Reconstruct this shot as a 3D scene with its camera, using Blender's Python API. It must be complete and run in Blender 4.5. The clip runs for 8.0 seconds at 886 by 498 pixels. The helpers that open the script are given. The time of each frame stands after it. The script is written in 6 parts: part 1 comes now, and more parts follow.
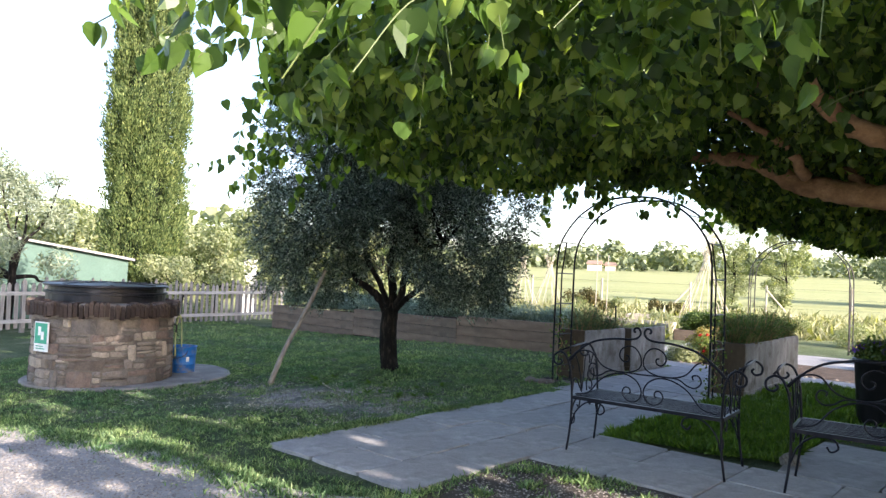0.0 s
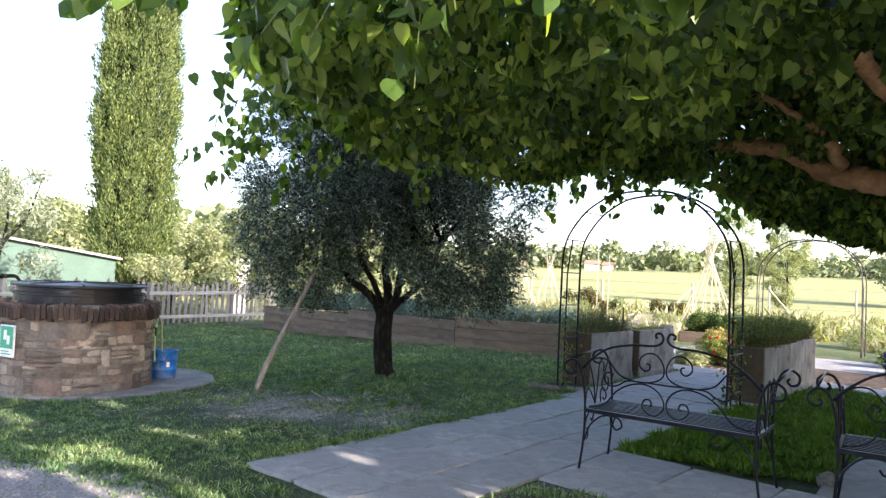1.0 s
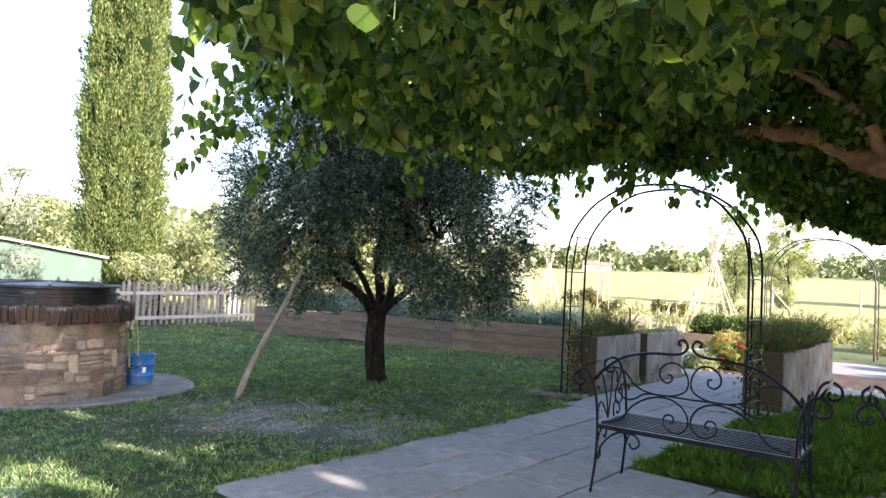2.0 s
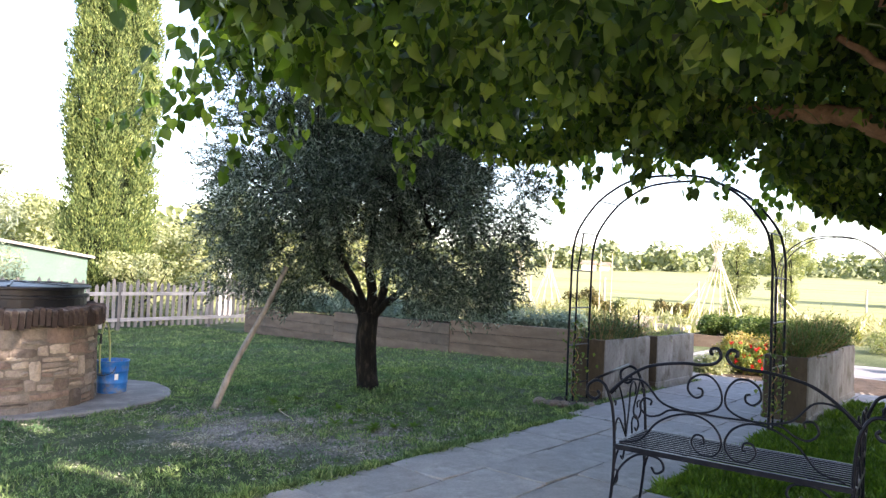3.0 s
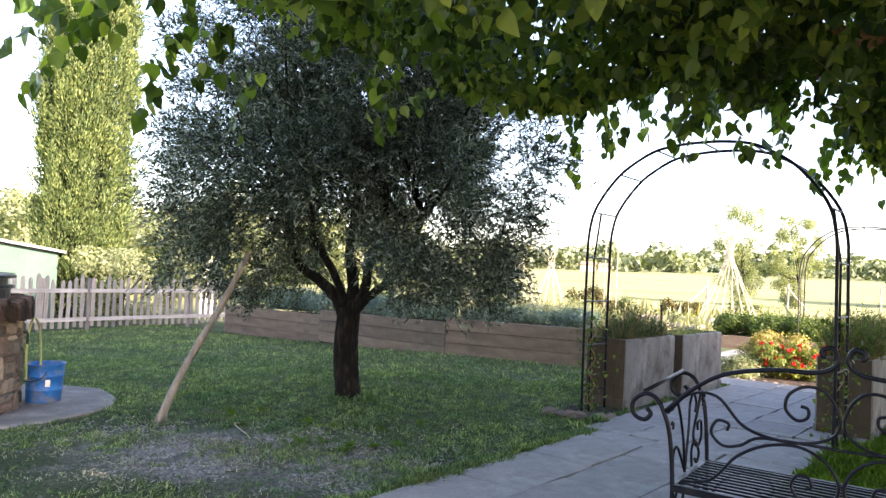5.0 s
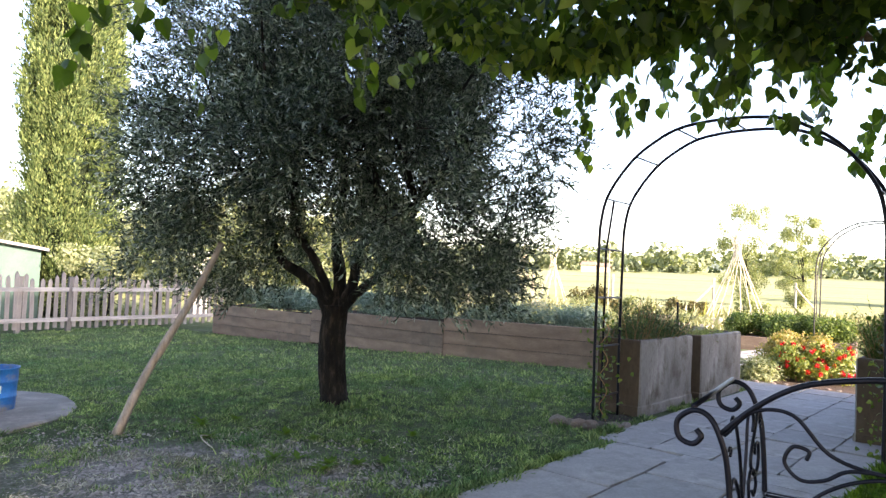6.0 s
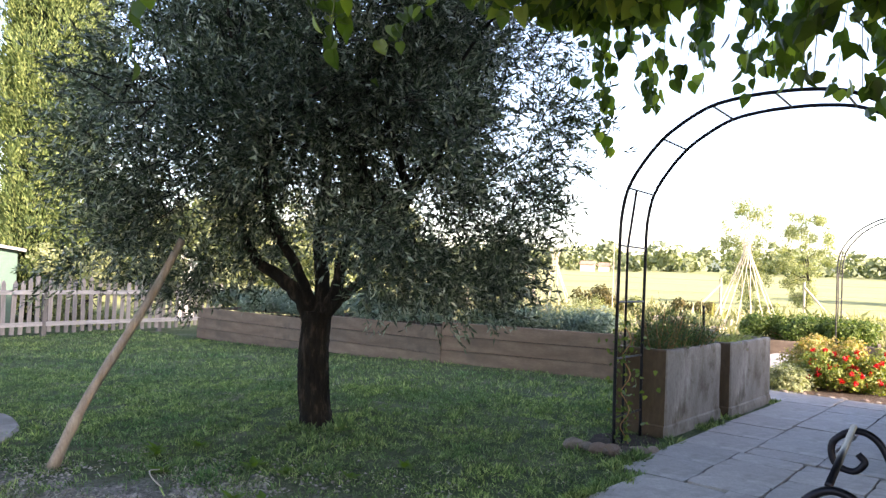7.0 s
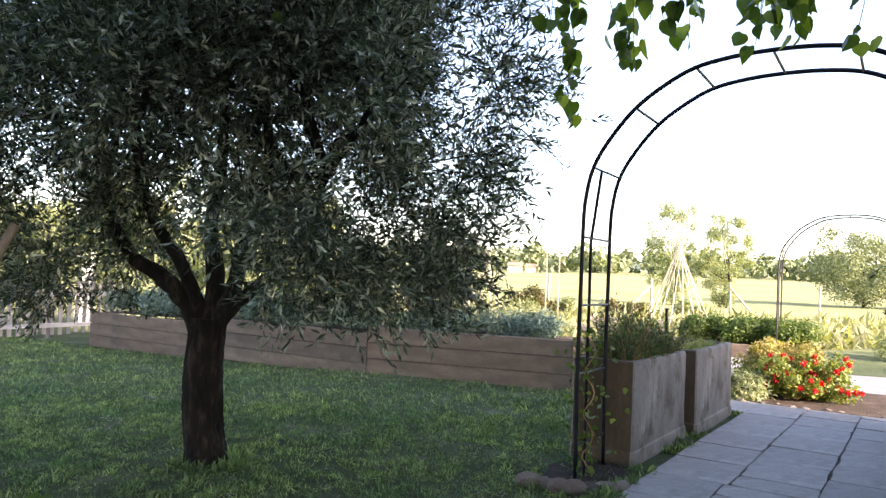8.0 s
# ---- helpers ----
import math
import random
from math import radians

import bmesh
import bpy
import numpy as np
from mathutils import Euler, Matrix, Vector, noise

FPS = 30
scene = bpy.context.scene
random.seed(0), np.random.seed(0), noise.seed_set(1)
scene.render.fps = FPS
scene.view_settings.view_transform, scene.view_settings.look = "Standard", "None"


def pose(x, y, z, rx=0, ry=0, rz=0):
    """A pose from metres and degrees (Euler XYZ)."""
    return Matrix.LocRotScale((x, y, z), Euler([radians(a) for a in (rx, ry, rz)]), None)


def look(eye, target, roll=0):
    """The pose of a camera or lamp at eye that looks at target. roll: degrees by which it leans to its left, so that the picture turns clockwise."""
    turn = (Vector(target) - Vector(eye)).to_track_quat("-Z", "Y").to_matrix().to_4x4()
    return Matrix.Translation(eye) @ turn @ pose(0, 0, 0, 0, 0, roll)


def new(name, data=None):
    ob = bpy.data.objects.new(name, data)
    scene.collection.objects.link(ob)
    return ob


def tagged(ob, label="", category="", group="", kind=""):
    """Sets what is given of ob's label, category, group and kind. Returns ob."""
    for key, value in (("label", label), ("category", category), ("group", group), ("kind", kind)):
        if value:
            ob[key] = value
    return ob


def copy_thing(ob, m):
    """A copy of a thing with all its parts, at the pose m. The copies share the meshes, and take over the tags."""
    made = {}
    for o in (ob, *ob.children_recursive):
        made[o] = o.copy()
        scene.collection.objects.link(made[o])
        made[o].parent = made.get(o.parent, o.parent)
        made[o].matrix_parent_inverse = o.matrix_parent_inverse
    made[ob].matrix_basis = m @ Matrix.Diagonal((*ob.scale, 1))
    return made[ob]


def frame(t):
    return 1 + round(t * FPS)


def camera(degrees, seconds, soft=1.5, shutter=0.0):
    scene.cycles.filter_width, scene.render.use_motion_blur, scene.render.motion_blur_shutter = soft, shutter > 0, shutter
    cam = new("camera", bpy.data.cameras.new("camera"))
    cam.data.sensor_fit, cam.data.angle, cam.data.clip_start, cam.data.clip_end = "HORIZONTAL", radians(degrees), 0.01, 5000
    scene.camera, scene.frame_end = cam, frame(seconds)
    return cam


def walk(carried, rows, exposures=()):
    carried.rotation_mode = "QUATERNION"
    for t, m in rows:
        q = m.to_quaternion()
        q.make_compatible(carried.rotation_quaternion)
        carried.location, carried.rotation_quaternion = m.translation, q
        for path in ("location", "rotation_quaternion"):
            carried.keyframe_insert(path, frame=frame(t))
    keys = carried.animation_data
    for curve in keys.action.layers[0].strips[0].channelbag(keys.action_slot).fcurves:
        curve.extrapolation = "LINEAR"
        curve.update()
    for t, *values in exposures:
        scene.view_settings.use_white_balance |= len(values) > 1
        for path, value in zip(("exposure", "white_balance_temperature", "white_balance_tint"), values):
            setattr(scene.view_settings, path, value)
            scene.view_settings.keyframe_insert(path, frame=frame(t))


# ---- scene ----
cam = camera(64.8, 8.0, soft=1.4)
PATH = [
    (0, (0.287, 1.083, 1.36), (-0.265, 3.005, 1.425), 2.6),
    (0.5, (0.206, 1.344, 1.361), (-0.342, 3.266, 1.426), 2.6),
    (1, (0.124, 1.616, 1.351), (-0.42, 3.54, 1.416), 2.6),
    (1.5, (0.051, 1.88, 1.347), (-0.488, 3.805, 1.412), 2.7),
    (3, (-0.131, 2.707, 1.328), (-0.665, 4.633, 1.394), 2.6),
    (3.5, (-0.221, 2.987, 1.324), (-0.753, 4.914, 1.389), 2.6),
    (4, (-0.289, 3.26, 1.29), (-0.821, 5.187, 1.356), 2.6),
    (4.5, (-0.33, 3.535, 1.249), (-0.86, 5.462, 1.317), 2.6),
    (6, (-0.503, 4.428, 1.146), (-1.034, 6.355, 1.218), 2.5),
    (6.5, (-0.583, 4.78, 1.157), (-1.111, 6.708, 1.228), 2.4),
    (7, (-0.693, 5.161, 1.156), (-1.22, 7.089, 1.228), 2.3),
    (7.5, (-0.819, 5.605, 1.152), (-1.301, 7.545, 1.226), 2.4),
    (8, (-0.925, 6.096, 1.136), (-1.252, 8.067, 1.219), 2.3),
]
walk(cam, [(t, look(eye, target, roll)) for t, eye, target, roll in PATH], exposures=[(0, 1.83, 6500, 20), (1.5, 2.07, 6700, 22), (3.5, 2.34, 6950, 24), (4.5, 2.37, 7080, 25), (6.5, 2.32, 7180, 26), (8, 2.26, 7200, 26)])

# ---------------- light ----------------
SUN_EL = 22.0
SUN_DIR = Vector((0.9, -0.43, math.tan(radians(SUN_EL)))).normalized()
world = bpy.data.worlds.new("world")
scene.world = world
world.use_nodes = True
wt = world.node_tree
sky = wt.nodes.new("ShaderNodeTexSky")
sky.sky_type = "NISHITA"
sky.sun_disc = False
sky.sun_elevation = radians(SUN_EL)
sky.sun_rotation = math.atan2(SUN_DIR.x, SUN_DIR.y)
sky.air_density, sky.dust_density, sky.ozone_density = 1.0, 1.2, 1.4
wt.nodes["Background"].inputs["Strength"].default_value = 0.17
wt.links.new(sky.outputs["Color"], wt.nodes["Background"].inputs["Color"])
sun = new("sun", bpy.data.lights.new("sun", "SUN"))
sun.data.energy, sun.data.angle, sun.data.color = 5.0, radians(0.6), (1.0, 0.93, 0.82)
sun.matrix_world = look(SUN_DIR * 60, (0, 0, 0))


# ---------------- materials ----------------
def nodes_of(name):
    m = bpy.data.materials.new(name)
    m.use_nodes = True
    nt = m.node_tree
    return m, nt, nt.nodes["Principled BSDF"]


def noise_node(nt, scale, detail=5.0, rough=0.6, coord="Object", stretch=None):
    tc = nt.nodes.new("ShaderNodeTexCoord")
    n = nt.nodes.new("ShaderNodeTexNoise")
    n.inputs["Scale"].default_value, n.inputs["Detail"].default_value, n.inputs["Roughness"].default_value = scale, detail, rough
    if stretch:
        mp = nt.nodes.new("ShaderNodeMapping")
        mp.inputs["Scale"].default_value = stretch
        nt.links.new(tc.outputs[coord], mp.inputs["Vector"])
        nt.links.new(mp.outputs["Vector"], n.inputs["Vector"])
    else:
        nt.links.new(tc.outputs[coord], n.inputs["Vector"])
    return n


def ramp(nt, fac, stops):
    r = nt.nodes.new("ShaderNodeValToRGB")
    els = r.color_ramp.elements
    while len(els) < len(stops):
        els.new(0.5)
    for e, (p, c) in zip(els, stops):
        e.position, e.color = p, (*c, 1)
    nt.links.new(fac, r.inputs["Fac"])
    return r


def mix(nt, kind, fac, a, b):
    m = nt.nodes.new("ShaderNodeMix")
    m.data_type, m.blend_type = "RGBA", kind
    for sock, v in ((m.inputs[0], fac), (m.inputs[6], a), (m.inputs[7], b)):
        if isinstance(v, (int, float)):
            sock.default_value = v
        elif isinstance(v, tuple):
            sock.default_value = (*v, 1)
        else:
            nt.links.new(v, sock)
    return m.outputs[2]


def bump(nt, bsdf, height, strength, distance):
    b = nt.nodes.new("ShaderNodeBump")
    b.inputs["Strength"].default_value, b.inputs["Distance"].default_value = strength, distance
    nt.links.new(height, b.inputs["Height"])
    nt.links.new(b.outputs["Normal"], bsdf.inputs["Normal"])


def surface(name, c1, c2, c3, scale, fine, rough=0.8, metal=0.0, bumps=0.4, dist=0.01, per="", vary=0.35, stretch=None, stain=None, coord="Object"):
    """Two scales of noise in the colour, fine relief, variation by object or by island, dark or pale stains."""
    m, nt, b = nodes_of(name)
    big = noise_node(nt, scale, 4, 0.6, coord, stretch)
    small = noise_node(nt, fine, 6, 0.7, coord, stretch)
    col = ramp(nt, big.outputs["Fac"], [(0.3, c1), (0.55, c2), (0.75, c3)]).outputs["Color"]
    g = ramp(nt, small.outputs["Fac"], [(0.3, (0.72, 0.72, 0.72)), (0.7, (1.18, 1.18, 1.18))]).outputs["Color"]
    col = mix(nt, "MULTIPLY", 0.8, col, g)
    if stain:
        s = noise_node(nt, stain[1], 5, 0.65, coord)
        f = ramp(nt, s.outputs["Fac"], [(0.5, (0, 0, 0)), (0.68, (1, 1, 1))]).outputs["Color"]
        col = mix(nt, "MIX", f, col, stain[0])
    if per:
        src = nt.nodes.new("ShaderNodeObjectInfo" if per == "object" else "ShaderNodeNewGeometry")
        r = ramp(nt, src.outputs["Random" if per == "object" else "Random Per Island"], [(0.0, (1 - vary,) * 3), (0.5, (1.0, 0.97, 0.95)), (1.0, (1 + vary, 1 + vary * 0.9, 1 + vary * 0.8))]).outputs["Color"]
        col = mix(nt, "MULTIPLY", 1.0, col, r)
    nt.links.new(col, b.inputs["Base Color"])
    rr = nt.nodes.new("ShaderNodeMapRange")
    rr.inputs["To Min"].default_value, rr.inputs["To Max"].default_value = max(0.05, rough - 0.12), min(1, rough + 0.12)
    nt.links.new(small.outputs["Fac"], rr.inputs["Value"])
    nt.links.new(rr.outputs["Result"], b.inputs["Roughness"])
    b.inputs["Metallic"].default_value = metal
    b.inputs["Specular IOR Level"].default_value = 0.2 if rough >= 0.9 else 0.4
    bump(nt, b, small.outputs["Fac"], bumps, dist)
    return m


def leaf_material(name, dark, mid, light, trans=0.35, rough=0.5, tint=(1.0, 1.0, 0.35), at=(0.5, 0.93), patch=(1.3, (0.75, 0.8, 0.8), (1.2, 1.15, 1.0))):
    """A leaf: colour by island and by a broad noise, gloss above, light let through."""
    m, nt, b = nodes_of(name)
    geo = nt.nodes.new("ShaderNodeNewGeometry")
    col = ramp(nt, geo.outputs["Random Per Island"], [(0.0, dark), (at[0], mid), (at[1], light), (1.0, tuple(min(1, v * 1.25) for v in light))]).outputs["Color"]
    n = noise_node(nt, patch[0], 4)
    w = ramp(nt, n.outputs["Fac"], [(0.3, patch[1]), (0.7, patch[2])]).outputs["Color"]
    col = mix(nt, "MULTIPLY", 1.0, col, w)
    nt.links.new(col, b.inputs["Base Color"])
    b.inputs["Roughness"].default_value = rough
    b.inputs["Specular IOR Level"].default_value = 0.25
    tr = nt.nodes.new("ShaderNodeBsdfTranslucent")
    nt.links.new(mix(nt, "MULTIPLY", 1.0, col, (1.6 * tint[0], 1.7 * tint[1], 1.2 * tint[2])), tr.inputs["Color"])
    ms = nt.nodes.new("ShaderNodeMixShader")
    ms.inputs["Fac"].default_value = trans
    nt.links.new(b.outputs["BSDF"], ms.inputs[1])
    nt.links.new(tr.outputs["BSDF"], ms.inputs[2])
    nt.links.new(ms.outputs["Shader"], nt.nodes["Material Output"].inputs["Surface"])
    return m


def grass_material(name, dark, mid, light):
    """Blades that differ one by one, by tuft and by broad patches from blue-green to straw."""
    m, nt, b = nodes_of(name)
    geo = nt.nodes.new("ShaderNodeNewGeometry")
    col = ramp(nt, geo.outputs["Random Per Island"], [(0.0, dark), (0.55, mid), (0.94, light)]).outputs["Color"]
    broad = ramp(nt, noise_node(nt, 1.1, 5, 0.6).outputs["Fac"], [(0.34, (0.6, 0.84, 0.78)), (0.5, (1.0, 1.04, 0.92)), (0.66, (1.42, 1.42, 1.08))]).outputs["Color"]
    tuft = ramp(nt, noise_node(nt, 9.0, 5, 0.7).outputs["Fac"], [(0.36, (0.58, 0.6, 0.58)), (0.5, (1.0, 1.0, 1.0)), (0.66, (1.55, 1.5, 1.42))]).outputs["Color"]
    col = mix(nt, "MULTIPLY", 1.0, mix(nt, "MULTIPLY", 1.0, col, broad), tuft)
    nt.links.new(col, b.inputs["Base Color"])
    b.inputs["Roughness"].default_value = 0.55
    b.inputs["Specular IOR Level"].default_value = 0.3
    tr = nt.nodes.new("ShaderNodeBsdfTranslucent")
    nt.links.new(mix(nt, "MULTIPLY", 1.0, col, (1.5, 1.6, 0.8)), tr.inputs["Color"])
    ms = nt.nodes.new("ShaderNodeMixShader")
    ms.inputs["Fac"].default_value = 0.3
    nt.links.new(b.outputs["BSDF"], ms.inputs[1])
    nt.links.new(tr.outputs["BSDF"], ms.inputs[2])
    nt.links.new(ms.outputs["Shader"], nt.nodes["Material Output"].inputs["Surface"])
    return m


def plain(name, col, rough=0.5, metal=0.0):
    m, nt, b = nodes_of(name)
    n = noise_node(nt, 14, 5)
    c = ramp(nt, n.outputs["Fac"], [(0.3, tuple(v * 0.8 for v in col)), (0.7, tuple(min(1, v * 1.12) for v in col))]).outputs["Color"]
    nt.links.new(c, b.inputs["Base Color"])
    b.inputs["Roughness"].default_value, b.inputs["Metallic"].default_value = rough, metal
    return m


def ground_material():
    """Lawn soil near by, worn patches, yellow-green fields far off, all by the place on the ground."""
    m, nt, b = nodes_of("ground")
    big = noise_node(nt, 1.6, 6, 0.65)
    fine = noise_node(nt, 38, 6, 0.75)
    soil = ramp(nt, big.outputs["Fac"], [(0.3, (0.05, 0.075, 0.036)), (0.55, (0.085, 0.11, 0.062)), (0.74, (0.18, 0.175, 0.13))]).outputs["Color"]
    soil = mix(nt, "MULTIPLY", 0.9, soil, ramp(nt, fine.outputs["Fac"], [(0.3, (0.35, 0.38, 0.35)), (0.7, (1.6, 1.55, 1.5))]).outputs["Color"])
    tcw = nt.nodes.new("ShaderNodeTexCoord")
    mw = nt.nodes.new("ShaderNodeMapping")
    mw.inputs["Location"].default_value, mw.inputs["Scale"].default_value = (2.75 / 1.5, -7.85 / 0.85, 0), (1 / 1.5, 1 / 0.85, 0)
    nt.links.new(tcw.outputs["Object"], mw.inputs["Vector"])
    ln = nt.nodes.new("ShaderNodeVectorMath")
    ln.operation = "LENGTH"
    nt.links.new(mw.outputs["Vector"], ln.inputs[0])
    mm = nt.nodes.new("ShaderNodeMath")
    mm.operation = "ADD"
    nt.links.new(ln.outputs["Value"], mm.inputs[0])
    patchy = nt.nodes.new("ShaderNodeMath")
    patchy.operation = "MULTIPLY"
    patchy.inputs[1].default_value = 2.2
    nt.links.new(noise_node(nt, 3.2, 7, 0.7).outputs["Fac"], patchy.inputs[0])
    nt.links.new(patchy.outputs["Value"], mm.inputs[1])
    mr0 = nt.nodes.new("ShaderNodeMapRange")
    mr0.inputs["From Min"].default_value, mr0.inputs["From Max"].default_value = 1.62, 2.1
    mr0.inputs["To Min"].default_value, mr0.inputs["To Max"].default_value = 1.0, 0.0
    nt.links.new(mm.outputs["Value"], mr0.inputs["Value"])
    dirt = ramp(nt, noise_node(nt, 30, 8, 0.85).outputs["Fac"], [(0.36, (0.06, 0.058, 0.045)), (0.5, (0.17, 0.165, 0.14)), (0.62, (0.34, 0.33, 0.3))]).outputs["Color"]
    soil = mix(nt, "MIX", mr0.outputs["Result"], soil, dirt)
    far = noise_node(nt, 0.02, 5, 0.6, stretch=(1, 4, 1))
    field = ramp(nt, far.outputs["Fac"], [(0.35, (0.24, 0.255, 0.11)), (0.5, (0.3, 0.305, 0.15)), (0.65, (0.26, 0.28, 0.13))]).outputs["Color"]
    field = mix(nt, "MULTIPLY", 0.7, field, ramp(nt, noise_node(nt, 2.0, 6).outputs["Fac"], [(0.3, (0.7, 0.75, 0.7)), (0.7, (1.2, 1.15, 1.1))]).outputs["Color"])
    tc = nt.nodes.new("ShaderNodeTexCoord")
    sep = nt.nodes.new("ShaderNodeSeparateXYZ")
    nt.links.new(tc.outputs["Object"], sep.inputs[0])
    mr = nt.nodes.new("ShaderNodeMapRange")
    mr.inputs["From Min"].default_value, mr.inputs["From Max"].default_value = 17.0, 27.0
    nt.links.new(sep.outputs["Y"], mr.inputs["Value"])
    nt.links.new(mix(nt, "MIX", mr.outputs["Result"], soil, field), b.inputs["Base Color"])
    b.inputs["Roughness"].default_value = 1.0
    b.inputs["Specular IOR Level"].default_value = 0.05
    bump(nt, b, fine.outputs["Fac"], 1.0, 0.03)
    return m


GROUND = ground_material()
IRON = surface("wrought_iron", (0.008, 0.009, 0.014), (0.014, 0.015, 0.022), (0.03, 0.03, 0.034), 9, 90, 0.42, 0.75, 0.2, 0.002)
IRON_GREY = surface("weathered_iron", (0.03, 0.03, 0.03), (0.05, 0.047, 0.043), (0.09, 0.075, 0.06), 9, 90, 0.6, 0.6, 0.3, 0.002)
SLAB = surface("paving_slab", (0.225, 0.22, 0.212), (0.31, 0.302, 0.29), (0.39, 0.38, 0.362), 3.2, 60, 0.82, 0, 0.7, 0.006, "object", 0.09, stain=((0.2, 0.195, 0.185), 4.5))
CONCRETE = surface("planter_concrete", (0.15, 0.142, 0.125), (0.225, 0.215, 0.195), (0.31, 0.3, 0.275), 3.5, 40, 0.9, 0, 1.0, 0.014, stain=((0.105, 0.092, 0.072), 4.5), stretch=(1, 1, 0.55))
# darker brown copy of the concrete, with the front ends' shade in its colour
CONCRETE_SHADED = surface("shaded_concrete", (0.055, 0.04, 0.026), (0.09, 0.066, 0.045), (0.15, 0.115, 0.08), 2.4, 40, 0.9, 0, 0.5, 0.006, stain=((0.07, 0.055, 0.035), 3.0), stretch=(1, 1, 0.4))
SLAB_ROUND = surface("well_apron", (0.15, 0.135, 0.115), (0.235, 0.215, 0.19), (0.34, 0.315, 0.28), 3.5, 40, 0.9, 0, 0.4, 0.006, stain=((0.17, 0.16, 0.14), 2.6))
GRAVEL = surface("gravel", (0.22, 0.213, 0.208), (0.3, 0.292, 0.285), (0.38, 0.37, 0.36), 1.2, 55, 0.95, 0, 1.0, 0.02)
PEBBLE = surface("pebble", (0.2, 0.183, 0.16), (0.29, 0.268, 0.235), (0.4, 0.372, 0.33), 3, 60, 0.85, 0, 0.3, 0.002, "island", 0.4)
def stone_material():
    """Rubble: each stone its own brown, tan, grey or reddish tone, mottled, with pale crusts."""
    m, nt, b = nodes_of("well_stone")
    oi = nt.nodes.new("ShaderNodeObjectInfo")
    tone = ramp(nt, oi.outputs["Random"], [(0.0, (0.105, 0.086, 0.07)), (0.16, (0.19, 0.165, 0.14)), (0.32, (0.14, 0.125, 0.112)), (0.46, (0.225, 0.195, 0.16)), (0.6, (0.165, 0.122, 0.1)), (0.72, (0.06, 0.05, 0.042)), (0.8, (0.29, 0.25, 0.2)), (0.91, (0.16, 0.135, 0.11))])
    tone.color_ramp.interpolation = "CONSTANT"
    big, small = noise_node(nt, 11, 5, 0.65), noise_node(nt, 55, 6, 0.75)
    col = mix(nt, "MULTIPLY", 1.0, tone.outputs["Color"], ramp(nt, big.outputs["Fac"], [(0.3, (0.72, 0.72, 0.72)), (0.7, (1.55, 1.5, 1.45))]).outputs["Color"])
    col = mix(nt, "MULTIPLY", 0.8, col, ramp(nt, small.outputs["Fac"], [(0.3, (0.65, 0.65, 0.65)), (0.7, (1.2, 1.2, 1.2))]).outputs["Color"])
    crust = ramp(nt, noise_node(nt, 6, 6, 0.7).outputs["Fac"], [(0.5, (0, 0, 0)), (0.66, (0.7, 0.7, 0.7))]).outputs["Color"]
    nt.links.new(mix(nt, "MIX", crust, col, (0.2, 0.175, 0.15)), b.inputs["Base Color"])
    b.inputs["Roughness"].default_value = 0.93
    bump(nt, b, small.outputs["Fac"], 0.9, 0.012)
    return m


STONE = stone_material()
MORTAR = surface("mortar", (0.12, 0.102, 0.085), (0.185, 0.16, 0.135), (0.24, 0.21, 0.18), 6, 60, 0.95, 0, 0.6, 0.008)
BRICK = surface("brick", (0.035, 0.026, 0.022), (0.062, 0.045, 0.037), (0.11, 0.08, 0.066), 7, 60, 0.9, 0, 0.6, 0.006, "object", 0.35, stain=((0.14, 0.11, 0.09), 8))
DARK_METAL = surface("dark_cover", (0.012, 0.013, 0.016), (0.02, 0.021, 0.025), (0.045, 0.045, 0.05), 4, 40, 0.45, 0.5, 0.2, 0.003)
PICKET = surface("picket_wood", (0.14, 0.132, 0.125), (0.22, 0.207, 0.195), (0.32, 0.3, 0.285), 3, 30, 0.85, 0, 0.5, 0.004, "object", 0.3, stretch=(6, 6, 0.8))
RAIL = surface("rail_wood", (0.24, 0.23, 0.215), (0.33, 0.315, 0.295), (0.43, 0.41, 0.385), 3, 30, 0.85, 0, 0.5, 0.004, stretch=(0.8, 6, 6))
PLANK = surface("bed_plank", (0.15, 0.11, 0.08), (0.205, 0.155, 0.115), (0.25, 0.2, 0.15), 2.5, 30, 0.9, 0, 0.5, 0.005, "object", 0.16, stretch=(0.9, 0.9, 3.5), stain=((0.13, 0.105, 0.08), 2.2))
POLE_WOOD = surface("pole_wood", (0.16, 0.135, 0.105), (0.25, 0.215, 0.17), (0.33, 0.29, 0.235), 5, 40, 0.85, 0, 0.5, 0.004, stretch=(5, 5, 0.8))
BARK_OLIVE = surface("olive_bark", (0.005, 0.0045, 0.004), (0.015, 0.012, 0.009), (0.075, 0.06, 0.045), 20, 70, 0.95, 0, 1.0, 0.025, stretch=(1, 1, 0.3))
BARK_MUL = surface("mulberry_bark", (0.19, 0.105, 0.05), (0.34, 0.2, 0.098), (0.45, 0.285, 0.15), 7, 38, 0.9, 0, 0.8, 0.012)
BUCKET = surface("bucket_paint", (0.005, 0.1, 0.34), (0.008, 0.15, 0.46), (0.02, 0.19, 0.52), 6, 50, 0.4, 0, 0.2, 0.003, stain=((0.2, 0.19, 0.19), 9))
SHED_GREEN = surface("shed_green", (0.055, 0.105, 0.08), (0.07, 0.125, 0.095), (0.085, 0.145, 0.115), 1.5, 20, 0.7, 0, 0.2, 0.005)
ROOF = surface("shed_roof", (0.2, 0.19, 0.18), (0.27, 0.26, 0.25), (0.34, 0.33, 0.31), 2, 25, 0.85, 0, 0.4, 0.006)
